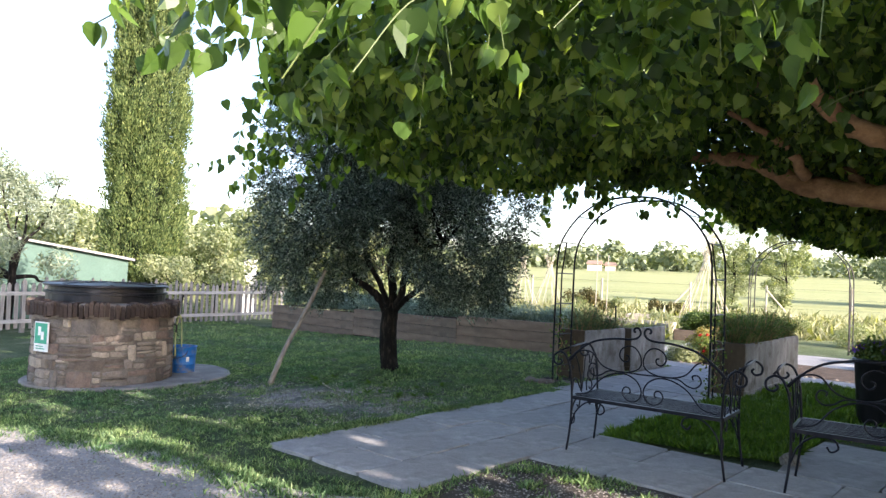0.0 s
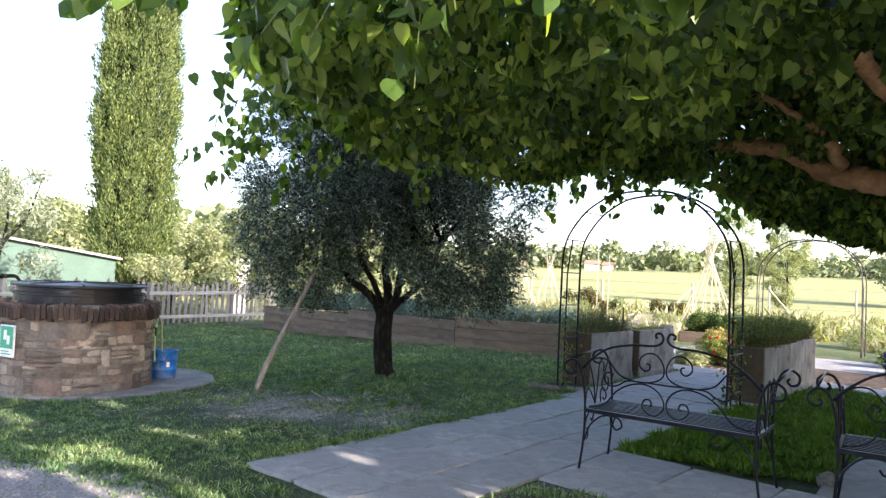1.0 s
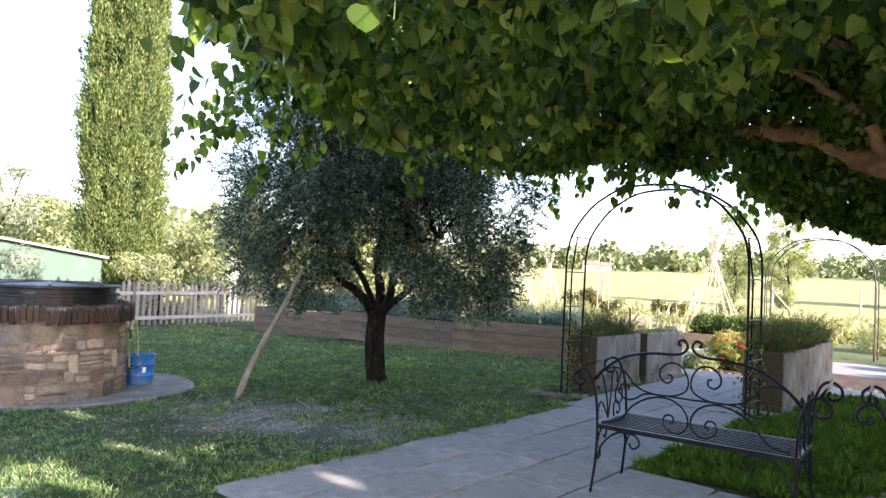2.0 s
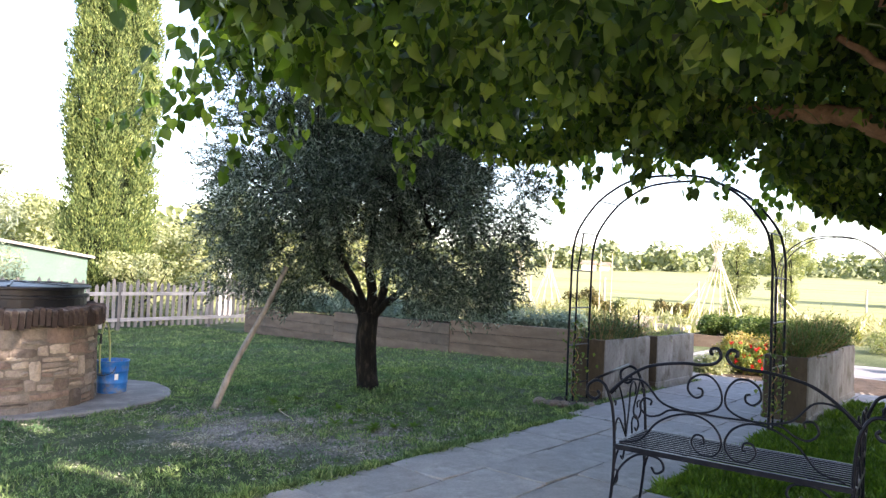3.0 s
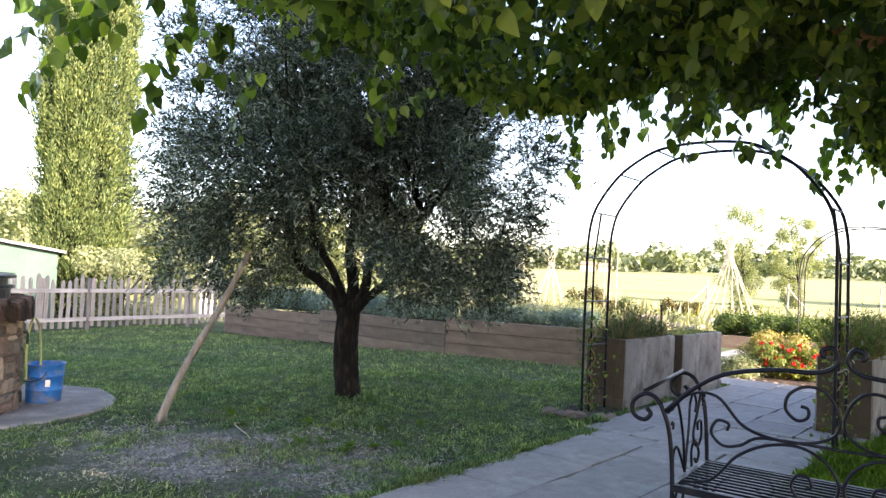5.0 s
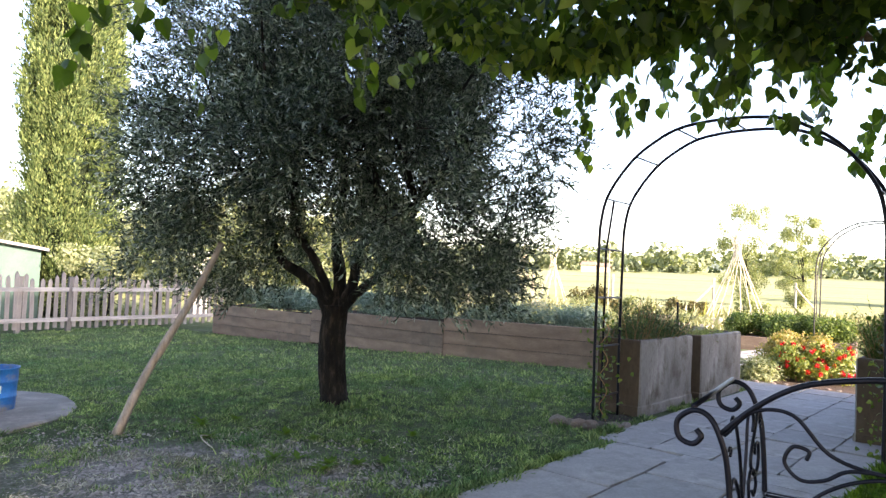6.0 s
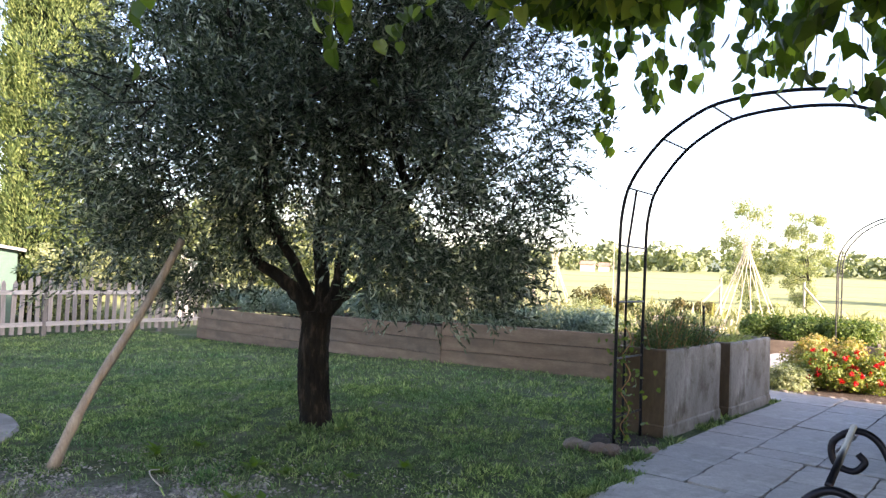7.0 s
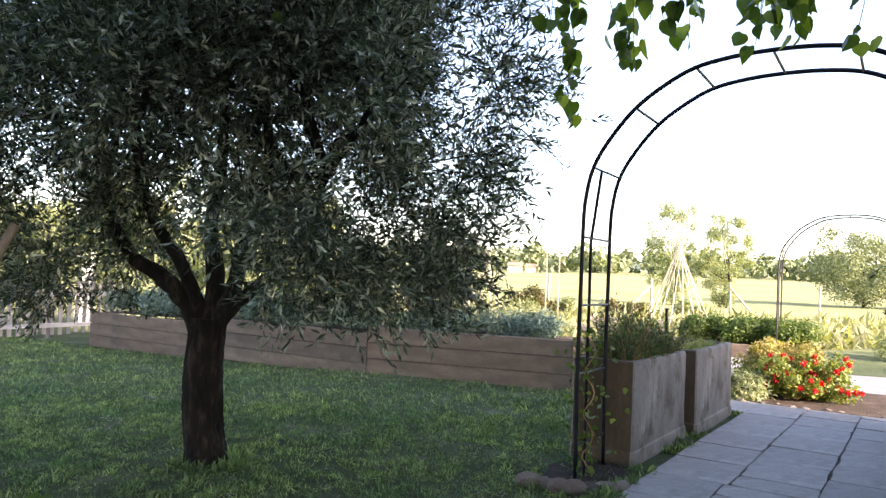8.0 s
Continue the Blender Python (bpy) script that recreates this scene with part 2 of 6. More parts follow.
PLASTER = surface("house_plaster", (0.5, 0.42, 0.32), (0.58, 0.5, 0.39), (0.63, 0.56, 0.45), 0.8, 18, 0.9, 0, 0.3, 0.006)
TILE_ROOF = surface("roof_tiles", (0.22, 0.14, 0.1), (0.28, 0.19, 0.14), (0.33, 0.25, 0.19), 3, 30, 0.9, 0, 0.5, 0.01)
SOIL = surface("dark_soil", (0.02, 0.016, 0.012), (0.036, 0.028, 0.021), (0.07, 0.055, 0.042), 8, 60, 0.95, 0, 1.0, 0.03)
DIRT = surface("stony_dirt", (0.05, 0.043, 0.034), (0.085, 0.074, 0.06), (0.15, 0.133, 0.112), 4, 70, 0.95, 0, 1.0, 0.025)
MULCH = surface("mulch", (0.05, 0.036, 0.026), (0.09, 0.064, 0.046), (0.14, 0.105, 0.08), 5, 60, 0.95, 0, 1.0, 0.03)
BAMBOO = surface("bamboo", (0.3, 0.26, 0.19), (0.38, 0.34, 0.26), (0.46, 0.41, 0.32), 5, 40, 0.6, 0, 0.2, 0.003)
WHITE = surface("white_paint", (0.7, 0.69, 0.66), (0.78, 0.77, 0.74), (0.82, 0.81, 0.79), 2, 30, 0.8, 0, 0.1, 0.003)
CANE = surface("cane", (0.42, 0.37, 0.27), (0.52, 0.46, 0.35), (0.6, 0.53, 0.41), 5, 40, 0.6, 0, 0.2, 0.003)
SIGN_GREEN = plain("sign_green", (0.02, 0.33, 0.2), 0.4)
SIGN_WHITE = plain("sign_white", (0.75, 0.78, 0.76), 0.4)
STALK = plain("leaf_stalk", (0.1, 0.13, 0.035), 0.6)
HOSE = plain("hose", (0.4, 0.42, 0.16), 0.5)

MULBERRY = leaf_material("mulberry_leaf", (0.013, 0.032, 0.009), (0.098, 0.172, 0.037), (0.23, 0.3, 0.07), 0.42, 0.34, at=(0.6, 0.95))
OLIVE = leaf_material("olive_leaf", (0.01, 0.02, 0.012), (0.052, 0.08, 0.054), (0.28, 0.33, 0.3), 0.16, 0.36, (0.9, 1, 0.6), (0.62, 0.96))
# near-black green that stands in for the shade between the cypress plumes
CYPRESS_SHADE = surface("cypress_shade", (0.012, 0.02, 0.008), (0.02, 0.032, 0.012), (0.035, 0.05, 0.02), 4, 30, 0.9, 0, 1.0, 0.08)
# lighter copy of the olive leaf, sunlight put into its colour
SUNLIT_OLIVE = leaf_material("sunlit_olive_leaf", (0.11, 0.14, 0.1), (0.2, 0.235, 0.17), (0.32, 0.35, 0.28), 0.25, 0.5, (1, 1, 0.6))
CYPRESS = leaf_material("cypress_spray", (0.02, 0.042, 0.014), (0.095, 0.138, 0.048), (0.21, 0.25, 0.1), 0.2, 0.7, (1, 1, 0.5))
GRASS = grass_material("grass_blade", (0.036, 0.066, 0.026), (0.112, 0.18, 0.082), (0.25, 0.3, 0.16))
GRASS_LUSH = leaf_material("lush_grass", (0.036, 0.08, 0.012), (0.062, 0.13, 0.017), (0.11, 0.18, 0.032), 0.35, 0.5)
THATCH = leaf_material("dry_thatch", (0.1, 0.1, 0.075), (0.23, 0.225, 0.185), (0.42, 0.41, 0.36), 0.2, 0.7, (1, 1, 0.8))
DRY_GRASS = leaf_material("dry_grass", (0.13, 0.135, 0.075), (0.225, 0.225, 0.13), (0.36, 0.345, 0.23), 0.35, 0.6)
ROSEMARY = leaf_material("rosemary", (0.03, 0.055, 0.03), (0.055, 0.09, 0.045), (0.1, 0.15, 0.07), 0.2, 0.55)
FEATHER = leaf_material("feathery_leaf", (0.03, 0.058, 0.016), (0.06, 0.1, 0.03), (0.12, 0.165, 0.055), 0.22, 0.55)
LAVENDER = leaf_material("lavender", (0.07, 0.115, 0.095), (0.125, 0.185, 0.16), (0.21, 0.28, 0.24), 0.2, 0.6, (1, 1, 0.8))
HEDGE = leaf_material("hedge_leaf", (0.035, 0.068, 0.014), (0.07, 0.115, 0.024), (0.14, 0.185, 0.05), 0.25, 0.5)
YELLOWISH = leaf_material("autumn_leaf", (0.17, 0.17, 0.06), (0.3, 0.26, 0.1), (0.46, 0.32, 0.16), 0.35, 0.5)
SHRUB = leaf_material("shrub_leaf", (0.1, 0.13, 0.075), (0.2, 0.225, 0.13), (0.32, 0.335, 0.215), 0.35, 0.6)
# paled and greyed a little: distance haze is put into this colour
FAR_LEAF = leaf_material("far_tree_leaf", (0.1, 0.125, 0.08), (0.155, 0.185, 0.11), (0.23, 0.255, 0.165), 0.2, 0.8)
BROWNISH = leaf_material("brown_shrub_leaf", (0.04, 0.04, 0.014), (0.085, 0.075, 0.026), (0.15, 0.12, 0.05), 0.3, 0.6)
ROSE_LEAF = leaf_material("rose_leaf", (0.08, 0.12, 0.03), (0.16, 0.2, 0.05), (0.3, 0.3, 0.1), 0.3, 0.5)
RED = leaf_material("red_petal", (0.35, 0.008, 0.012), (0.5, 0.012, 0.016), (0.62, 0.03, 0.03), 0.25, 0.5, (1, 0.3, 0.3))
PURPLE = leaf_material("purple_petal", (0.1, 0.03, 0.3), (0.16, 0.06, 0.45), (0.22, 0.12, 0.55), 0.25, 0.5, (0.6, 0.3, 1))


# ---------------- building helpers ----------------
class Build:
    """Collects vertices and faces of one mesh."""

    def __init__(self):
        self.v, self.f = [], []

    def add(self, verts, faces):
        k = len(self.v)
        self.v.extend(tuple(p) for p in verts)
        self.f.extend(tuple(i + k for i in f) for f in faces)
        return self

    def box(self, x0, x1, y0, y1, z0, z1, m=None, bevel=0.0, taper=0.0):
        c = bevel
        if c:
            vs = []
            for z, i in ((z0, 0.0), (z1 - c, taper), (z1, taper + c)):
                vs += [(x0 + i, y0 + i, z), (x1 - i, y0 + i, z), (x1 - i, y1 - i, z), (x0 + i, y1 - i, z)]
            fs = [(3, 2, 1, 0), (8, 9, 10, 11)]
            for r in (0, 4):
                fs += [(r + k, r + (k + 1) % 4, r + 4 + (k + 1) % 4, r + 4 + k) for k in range(4)]
        else:
            vs = [(x0, y0, z0), (x1, y0, z0), (x1, y1, z0), (x0, y1, z0), (x0, y0, z1), (x1, y0, z1), (x1, y1, z1), (x0, y1, z1)]
            fs = [(3, 2, 1, 0), (4, 5, 6, 7), (0, 1, 5, 4), (1, 2, 6, 5), (2, 3, 7, 6), (3, 0, 4, 7)]
        if m is not None:
            vs = [m @ Vector(p) for p in vs]
        return self.add(vs, fs)

    def tube(self, pts, radii, n=8, caps=True):
        pts = [Vector(p) for p in pts]
        if isinstance(radii, (int, float)):
            radii = [radii] * len(pts)
        k, up = len(self.v), None
        for i, p in enumerate(pts):
            d = (pts[min(i + 1, len(pts) - 1)] - pts[max(i - 1, 0)]).normalized()
            if up is None:
                up = d.orthogonal().normalized()
            up = (up - d * up.dot(d)).normalized()
            side = d.cross(up)
            for j in range(n):
                a = 2 * math.pi * j / n
                self.v.append(tuple(p + (up * math.cos(a) + side * math.sin(a)) * radii[i]))
        for i in range(len(pts) - 1):
            for j in range(n):
                a, b = k + i * n + j, k + i * n + (j + 1) % n
                self.f.append((a, b, b + n, a + n))
        if caps:
            self.f.append(tuple(k + j for j in range(n))[::-1])
            self.f.append(tuple(k + (len(pts) - 1) * n + j for j in range(n)))
        return self

    def lathe(self, profile, n=32, cx=0.0, cy=0.0):
        k = len(self.v)
        for r, z in profile:
            for j in range(n):
                a = 2 * math.pi * j / n
                self.v.append((cx + r * math.cos(a), cy + r * math.sin(a), z))
        for i in range(len(profile) - 1):
            for j in range(n):
                a, b = k + i * n + j, k + i * n + (j + 1) % n
                self.f.append((a, b, b + n, a + n))
        return self

    def mesh(self, name, smooth=False):
        me = bpy.data.meshes.new(name)
        me.from_pydata(self.v, [], self.f)
        if smooth:
            me.polygons.foreach_set("use_smooth", [True] * len(me.polygons))
        return me


def part(name, build, material, parent=None, label="", smooth=False, at=None):
    me = build.mesh(name, smooth) if isinstance(build, Build) else build
    if not me.materials:
        me.materials.append(material)
    ob = new(name, me)
    if parent is not None:
        ob.parent = parent
    if at is not None:
        ob.matrix_basis = at
    if label:
        ob["label"] = label
    return ob


def thing(name, m, label, category, group="", kind=""):
    ob = new(name)
    ob.empty_display_size = 0.1
    ob.matrix_basis = m
    return tagged(ob, label, category, group, kind)


def gz(x, y):
    """Height of the ground: flat by the path, falling gently to the west, rising far off to the north."""
    z = -0.33 * (1 - math.exp(-max(0.0, -3.0 - x) / 6.5))
    d = y - 38
    if d > 0:
        z += 0.030 * d * d / (d + 55) if d < 420 else 0.030 * 420 * 420 / 475
    return z


PA = radians(25.2)


def ab(a, b, z=0.0):
    """Path frame: a across to the east, b along to the north."""
    return (a * math.cos(PA) + b * math.sin(PA), -a * math.sin(PA) + b * math.cos(PA), z)


def curve(pts, n=6):
    """A smooth line through the points."""
    pts = [Vector(p) for p in pts]
    q = [pts[0] * 2 - pts[1], *pts, pts[-1] * 2 - pts[-2]]
    out = []
    for i in range(1, len(q) - 2):
        p0, p1, p2, p3 = q[i - 1:i + 3]
        for k in range(n):
            t = k / n
            out.append(0.5 * (2 * p1 + (p2 - p0) * t + (2 * p0 - 5 * p1 + 4 * p2 - p3) * t * t + (3 * p1 - p0 - 3 * p2 + p3) * t ** 3))
    return out + [pts[-1]]


def turns(normals, spin):
    """Rotation matrices whose z axis is the normal, spun about it."""
    z = normals / np.linalg.norm(normals, axis=1, keepdims=True)
    h = np.where(np.abs(z[:, 2:3]) < 0.95, np.array([[0, 0, 1.0]]), np.array([[1.0, 0, 0]]))
    x = np.cross(h, z)
    x /= np.linalg.norm(x, axis=1, keepdims=True)
    y = np.cross(z, x)
    c, s = np.cos(spin)[:, None], np.sin(spin)[:, None]
    return np.stack([x * c + y * s, y * c - x * s, z], axis=2)


def scatter(name, pos, rot, size, template, faces):
    """One mesh of many small copies of a template."""
    t = np.array(template, float)
    v = np.einsum("nij,kj->nki", rot, t) * size[:, None, None] + pos[:, None, :]
    n, k = len(pos), len(t)
    me = bpy.data.meshes.new(name)
    me.vertices.add(n * k)
    me.vertices.foreach_set("co", v.reshape(-1).astype(np.float32))
    flat = np.concatenate([np.array(f) for f in faces])
    lens = np.array([len(f) for f in faces])
    loops = (flat[None, :] + (np.arange(n) * k)[:, None]).reshape(-1)
    tot = np.tile(lens, n)
    start = np.concatenate([[0], np.cumsum(tot)[:-1]])
    me.loops.add(len(loops))
    me.loops.foreach_set("vertex_index", loops.astype(np.int32))
    me.polygons.add(len(tot))
    me.polygons.foreach_set("loop_start", start.astype(np.int32))
    me.polygons.foreach_set("loop_total", tot.astype(np.int32))
    me.update(calc_edges=True)
    return me


# leaf templates: along +x, face towards +z
HEART_SIDE = [(-0.06, 0.18, 0.02), (0.0, 0.34, 0.06), (0.2, 0.45, 0.09), (0.46, 0.42, 0.05), (0.74, 0.23, -0.02)]
HEART = [(0, 0, 0)] + HEART_SIDE + [(1.02, 0, -0.16)] + [(x, -y, z) for x, y, z in HEART_SIDE[::-1]] + [(0.42, 0, -0.05)]
HEART_F = [(12, k, k + 1) for k in range(11)] + [(12, 11, 0)]
HEART_F = [f[::-1] for f in HEART_F]
# three habits of the same leaf: folded along the rib, cupped with a drooping tip, twisted
HEARTS = [[(x, y * 0.9, z + 0.42 * abs(y) - 0.1 * x * x) for x, y, z in HEART],
          [(x, y, z - 0.35 * y * y - 0.26 * x * x + 0.05) for x, y, z in HEART],
          [(x, y * (0.94 if y > 0 else 0.82), z + 0.22 * x * y + 0.12 * math.sin(5 * x + 3 * y) - 0.12 * x * x) for x, y, z in HEART]]
LANCE = [(0, 0, 0), (0.45, 0.1, 0.02), (1, 0, -0.05), (0.45, -0.1, 0.02)]
LANCE_F = [(0, 3, 2, 1)]
OVAL = [(0, 0, 0), (0.45, 0.27, 0.05), (1, 0, -0.06), (0.45, -0.27, 0.05)]
OVAL_F = [(0, 3, 2, 1)]
OVAL_WIDE = [(0, 0, 0), (0.25, 0.45, 0.05), (0.75, 0.25, 0.02), (1.05, 0, -0.1), (0.75, -0.25, 0.02), (0.25, -0.45, 0.05)]
WIDE_F = [(0, 5, 4, 3), (0, 3, 2, 1)]
CLUMP = [(0, 0, 0), (0.5, 0.35, 0.1), (1, 0.1, 0), (0.6, -0.3, 0.12), (0.1, -0.4, 0.3), (0.1, 0.4, -0.25)]
CLUMP_F = [(0, 3, 2, 1), (0, 4, 3), (0, 1, 5)]


def unit(rng, n):
    v = rng.normal(size=(n, 3))
    return v / np.linalg.norm(v, axis=1, keepdims=True)


def cloud(name, rng, centers, radii, n, size, template, faces, hollow=0.55, up=0.25, squash=1.0):
    """Leaves in lumps: each lump a ball whose leaves sit towards its skin."""
    centers, radii = np.array(centers, float), np.array(radii, float)
    w = radii ** 2
    i = rng.choice(len(centers), n, p=w / w.sum())
    d = unit(rng, n)
    r = radii[i] * (hollow + (1 - hollow) * rng.random(n) ** 0.7) * (0.9 + 0.25 * rng.random(n))
    off = d * r[:, None]
    off[:, 2] *= squash
    pos = centers[i] + off
    nrm = d + unit(rng, n) * 0.9 + np.array([0, 0, up])
    return scatter(name, pos, turns(nrm, rng.random(n) * 6.283), size * (0.6 + 0.8 * rng.random(n)), template, faces)


# ---------------- ground ----------------
def spread(lo, hi, near_lo, near_hi, step):
    out, x, s = [], near_lo, step
    while x > lo:
        out.append(x)
        s *= 1.22
        x -= s
    out = [lo] + out[::-1]
    x = near_lo + step
    while x < near_hi:
        out.append(x)
        x += step
    s = step
    while x < hi:
        out.append(x)
        s *= 1.22
        x += s
    return out + [hi]


gx, gy = spread(-2600, 2600, -14, 8, 0.4), spread(-2600, 3200, 0, 24, 0.4)
gb = Build()
for yy in gy:
    for xx in gx:
        near = max(0.0, 1 - math.hypot(xx + 3, yy - 10) / 40)
        gb.v.append((xx, yy, gz(xx, yy) - 0.012 + 0.012 * near * (noise.noise((xx * 0.9, yy * 0.9, 0)))))
nx = len(gx)
gb.f = [(j * nx + i, j * nx + i + 1, (j + 1) * nx + i + 1, (j + 1) * nx + i) for j in range(len(gy) - 1) for i in range(nx - 1)]
ground = tagged(part("ground", gb, GROUND, smooth=True), "lawn soil running out into yellow-green fields", "ground", kind="structure")

# gravel drive in the foreground, with a curving grassy edge
edge = curve([(-16, 9.2, 0), (-11, 7.6, 0), (-7.5, 6.6, 0), (-4.3, 5.62, 0), (-3.3, 5.42, 0), (-2.5, 5.18, 0), (-1.85, 4.95, 0), (-1.0, 5.1, 0), (-0.62, 6.0, 0), (0.4, 5.85, 0), (2.2, 5.0, 0), (6, 3.2, 0)], 8)
db = Build()
for p in edge:
    wob = 0.06 * noise.noise((p.x * 3, p.y * 3, 5))
    for s in (0.0, 0.5, 1.5, 4, 16):
        yy = p.y + wob - s
        db.v.append((p.x, yy, gz(p.x, yy) + 0.004))
db.f = [(i * 5 + k, i * 5 + k + 1, i * 5 + k + 6, i * 5 + k + 5) for i in range(len(edge) - 1) for k in range(4)]
tagged(part("gravel_drive", db, GRAVEL), "pale grey gravel drive with a grassy edge", "drive", kind="structure")


# ---------------- house block added to shade the garden, unseen, out of view to the east ---
def house():
    h = thing("house", pose(5.1, 3.34, 0, 0, 0, math.degrees(math.atan2(-0.43, 0.9))), "plain plastered block with a tiled roof, added unseen to shade the garden", "house")
    L, D, H = 7.45, 6.0, 9.2
    w = Build()
    for x0, x1, y0, y1 in ((0, D, 0, 0.35), (0, D, L - 0.35, L), (0, 0.35, 0.35, L - 0.35), (D - 0.35, D, 0.35, L - 0.35)):
        w.box(x0, x1, y0, y1, -0.3, H)
    part("wall", w, PLASTER, h)
    r = Build()
    r.add([(-0.4, 0, H), (D + 0.4, 0, H), (D + 0.4, L, H), (-0.4, L, H), (D / 2, 0, H + 1.4), (D / 2, L, H + 1.4)],
          [(0, 4, 5, 3), (1, 2, 5, 4), (0, 1, 4), (2, 3, 5), (3, 2, 1, 0)])
    part("roof", r, TILE_ROOF, h)


house()


# ---------------- paving ----------------
def slab_mesh(w, l, rnd):
    """A slab with a worn, chipped rim."""
    b, rim = Build(), []
    for k, (p0, p1) in enumerate((((-1, -1), (1, -1)), ((1, -1), (1, 1)), ((1, 1), (-1, 1)), ((-1, 1), (-1, -1)))):
        n = 4
        for i in range(n):
            f = i / n
            x, y = (p0[0] + (p1[0] - p0[0]) * f) * w / 2, (p0[1] + (p1[1] - p0[1]) * f) * l / 2
            c = rnd.uniform(0, 0.004) + (rnd.uniform(0.002, 0.012) if i == 0 or rnd.random() < 0.1 else 0)
            rim.append((x - c * (x > 0) + c * (x < 0), y - c * (y > 0) + c * (y < 0)))
    m = len(rim)
    for s, z in ((1.0, -0.03), (1.0, 0.016), (0.993, 0.02)):
        b.v += [(x * s, y * s, z + (rnd.uniform(-0.0015, 0.0015) if z > 0 else 0)) for x, y in rim]
    b.f = [(i * m + k, i * m + (k + 1) % m, (i + 1) * m + (k + 1) % m, (i + 1) * m + k) for i in range(2) for k in range(m)] + [tuple(2 * m + k for k in range(m))]
    return b.mesh("slab")


def paving(name, label, courts):
    rnd = random.Random(4)
    root = thing(name, pose(0, 0, 0), label, "paving", kind="structure")
    shapes = {}
    for a0, a1, b0, b1, w, l, shift in courts:
        corner = [ab(a, b, 0.0) for a, b in ((a0 + 0.03, b0 + 0.03), (a1 - 0.03, b0 + 0.03), (a1 - 0.03, b1 - 0.03), (a0 + 0.03, b1 - 0.03))]
        part("bedding", Build().add([(x, y, gz(x, y) + 0.006) for x, y, _ in corner], [(0, 1, 2, 3)]), DIRT, root)
        cols = max(1, round((a1 - a0) / w))
        w2 = (a1 - a0) / cols
        for c in range(cols):
            b = b0 - (shift * l if c % 2 else 0)
            while b < b1 - 0.05:
                lo, hi = max(b, b0), min(b + l, b1)
                b += l
                if hi - lo < 0.12:
                    continue
                key = (round(w2, 3), round(hi - lo, 3), rnd.randrange(5))
                if key not in shapes:
                    shapes[key] = slab_mesh(w2 - 0.003, hi - lo - 0.003, rnd)
                x, y, _ = ab(a0 + (c + 0.5) * w2, (lo + hi) / 2)
                part("slab", shapes[key], SLAB, root, at=pose(x, y, gz(x, y) + rnd.uniform(-0.006, 0.004), rnd.uniform(-0.5, 0.5), rnd.uniform(-0.5, 0.5), -25.2 + rnd.uniform(-0.3, 0.3)))


# ---------------- garden arch ----------------
def garden_arch(m, label, r=0.0125, mat=None):
    """Two hoops of dark tube, joined by rungs, with a thin rail up each side. x across, y deep."""
    a = thing("garden_arch", m, label, "arch", "garden arches")
    D = 0.45
    half = [(-1.0, 0.0), (-1.005, 0.6), (-1.0, 1.2), (-0.997, 1.5), (-0.985, 1.65), (-0.945, 1.815), (-0.85, 1.975), (-0.705, 2.14), (-0.54, 2.255), (-0.38, 2.33), (-0.19, 2.362), (0.0, 2.37)]
    line = half + [(-x, z) for x, z in half[-2::-1]]
    for y in (0, D):
        part("hoop", Build().tube(curve([(x, y, z) for x, z in line], 5), r, 8), mat or IRON, a, smooth=True)
    rungs = [(-1.0, 0.2), (-1.005, 0.61), (-1.0, 1.01), (-0.998, 1.41), (-0.945, 1.815), (-0.705, 2.14), (-0.38, 2.33)]
    for x, z in rungs + [(0.0, 2.37)] + [(-x, z) for x, z in rungs]:
        part("rung", Build().tube([(x, 0, z), (x, D, z)], r * 0.6, 6), mat or IRON, a)
    for sx in (-1, 1):
        part("side_rail", Build().tube([(sx, D * 0.3, 0), (sx, D * 0.3, 1.4), (sx * 0.945, D * 0.3, 1.815)], r * 0.8, 6), mat or IRON, a)
    return a


arch_dir = -24.0
arch_mid = (-0.79 + math.cos(radians(arch_dir)), 10.25 + math.sin(radians(arch_dir)))
arch = garden_arch(pose(*arch_mid, 0, 0, 0, arch_dir), "dark iron garden arch of two hoops standing over the path")
garden_arch(pose(3.53, 17.82, 0, 0, 0, arch_dir), "slim grey iron garden arch standing in the sunlit beds", 0.012, IRON_GREY)


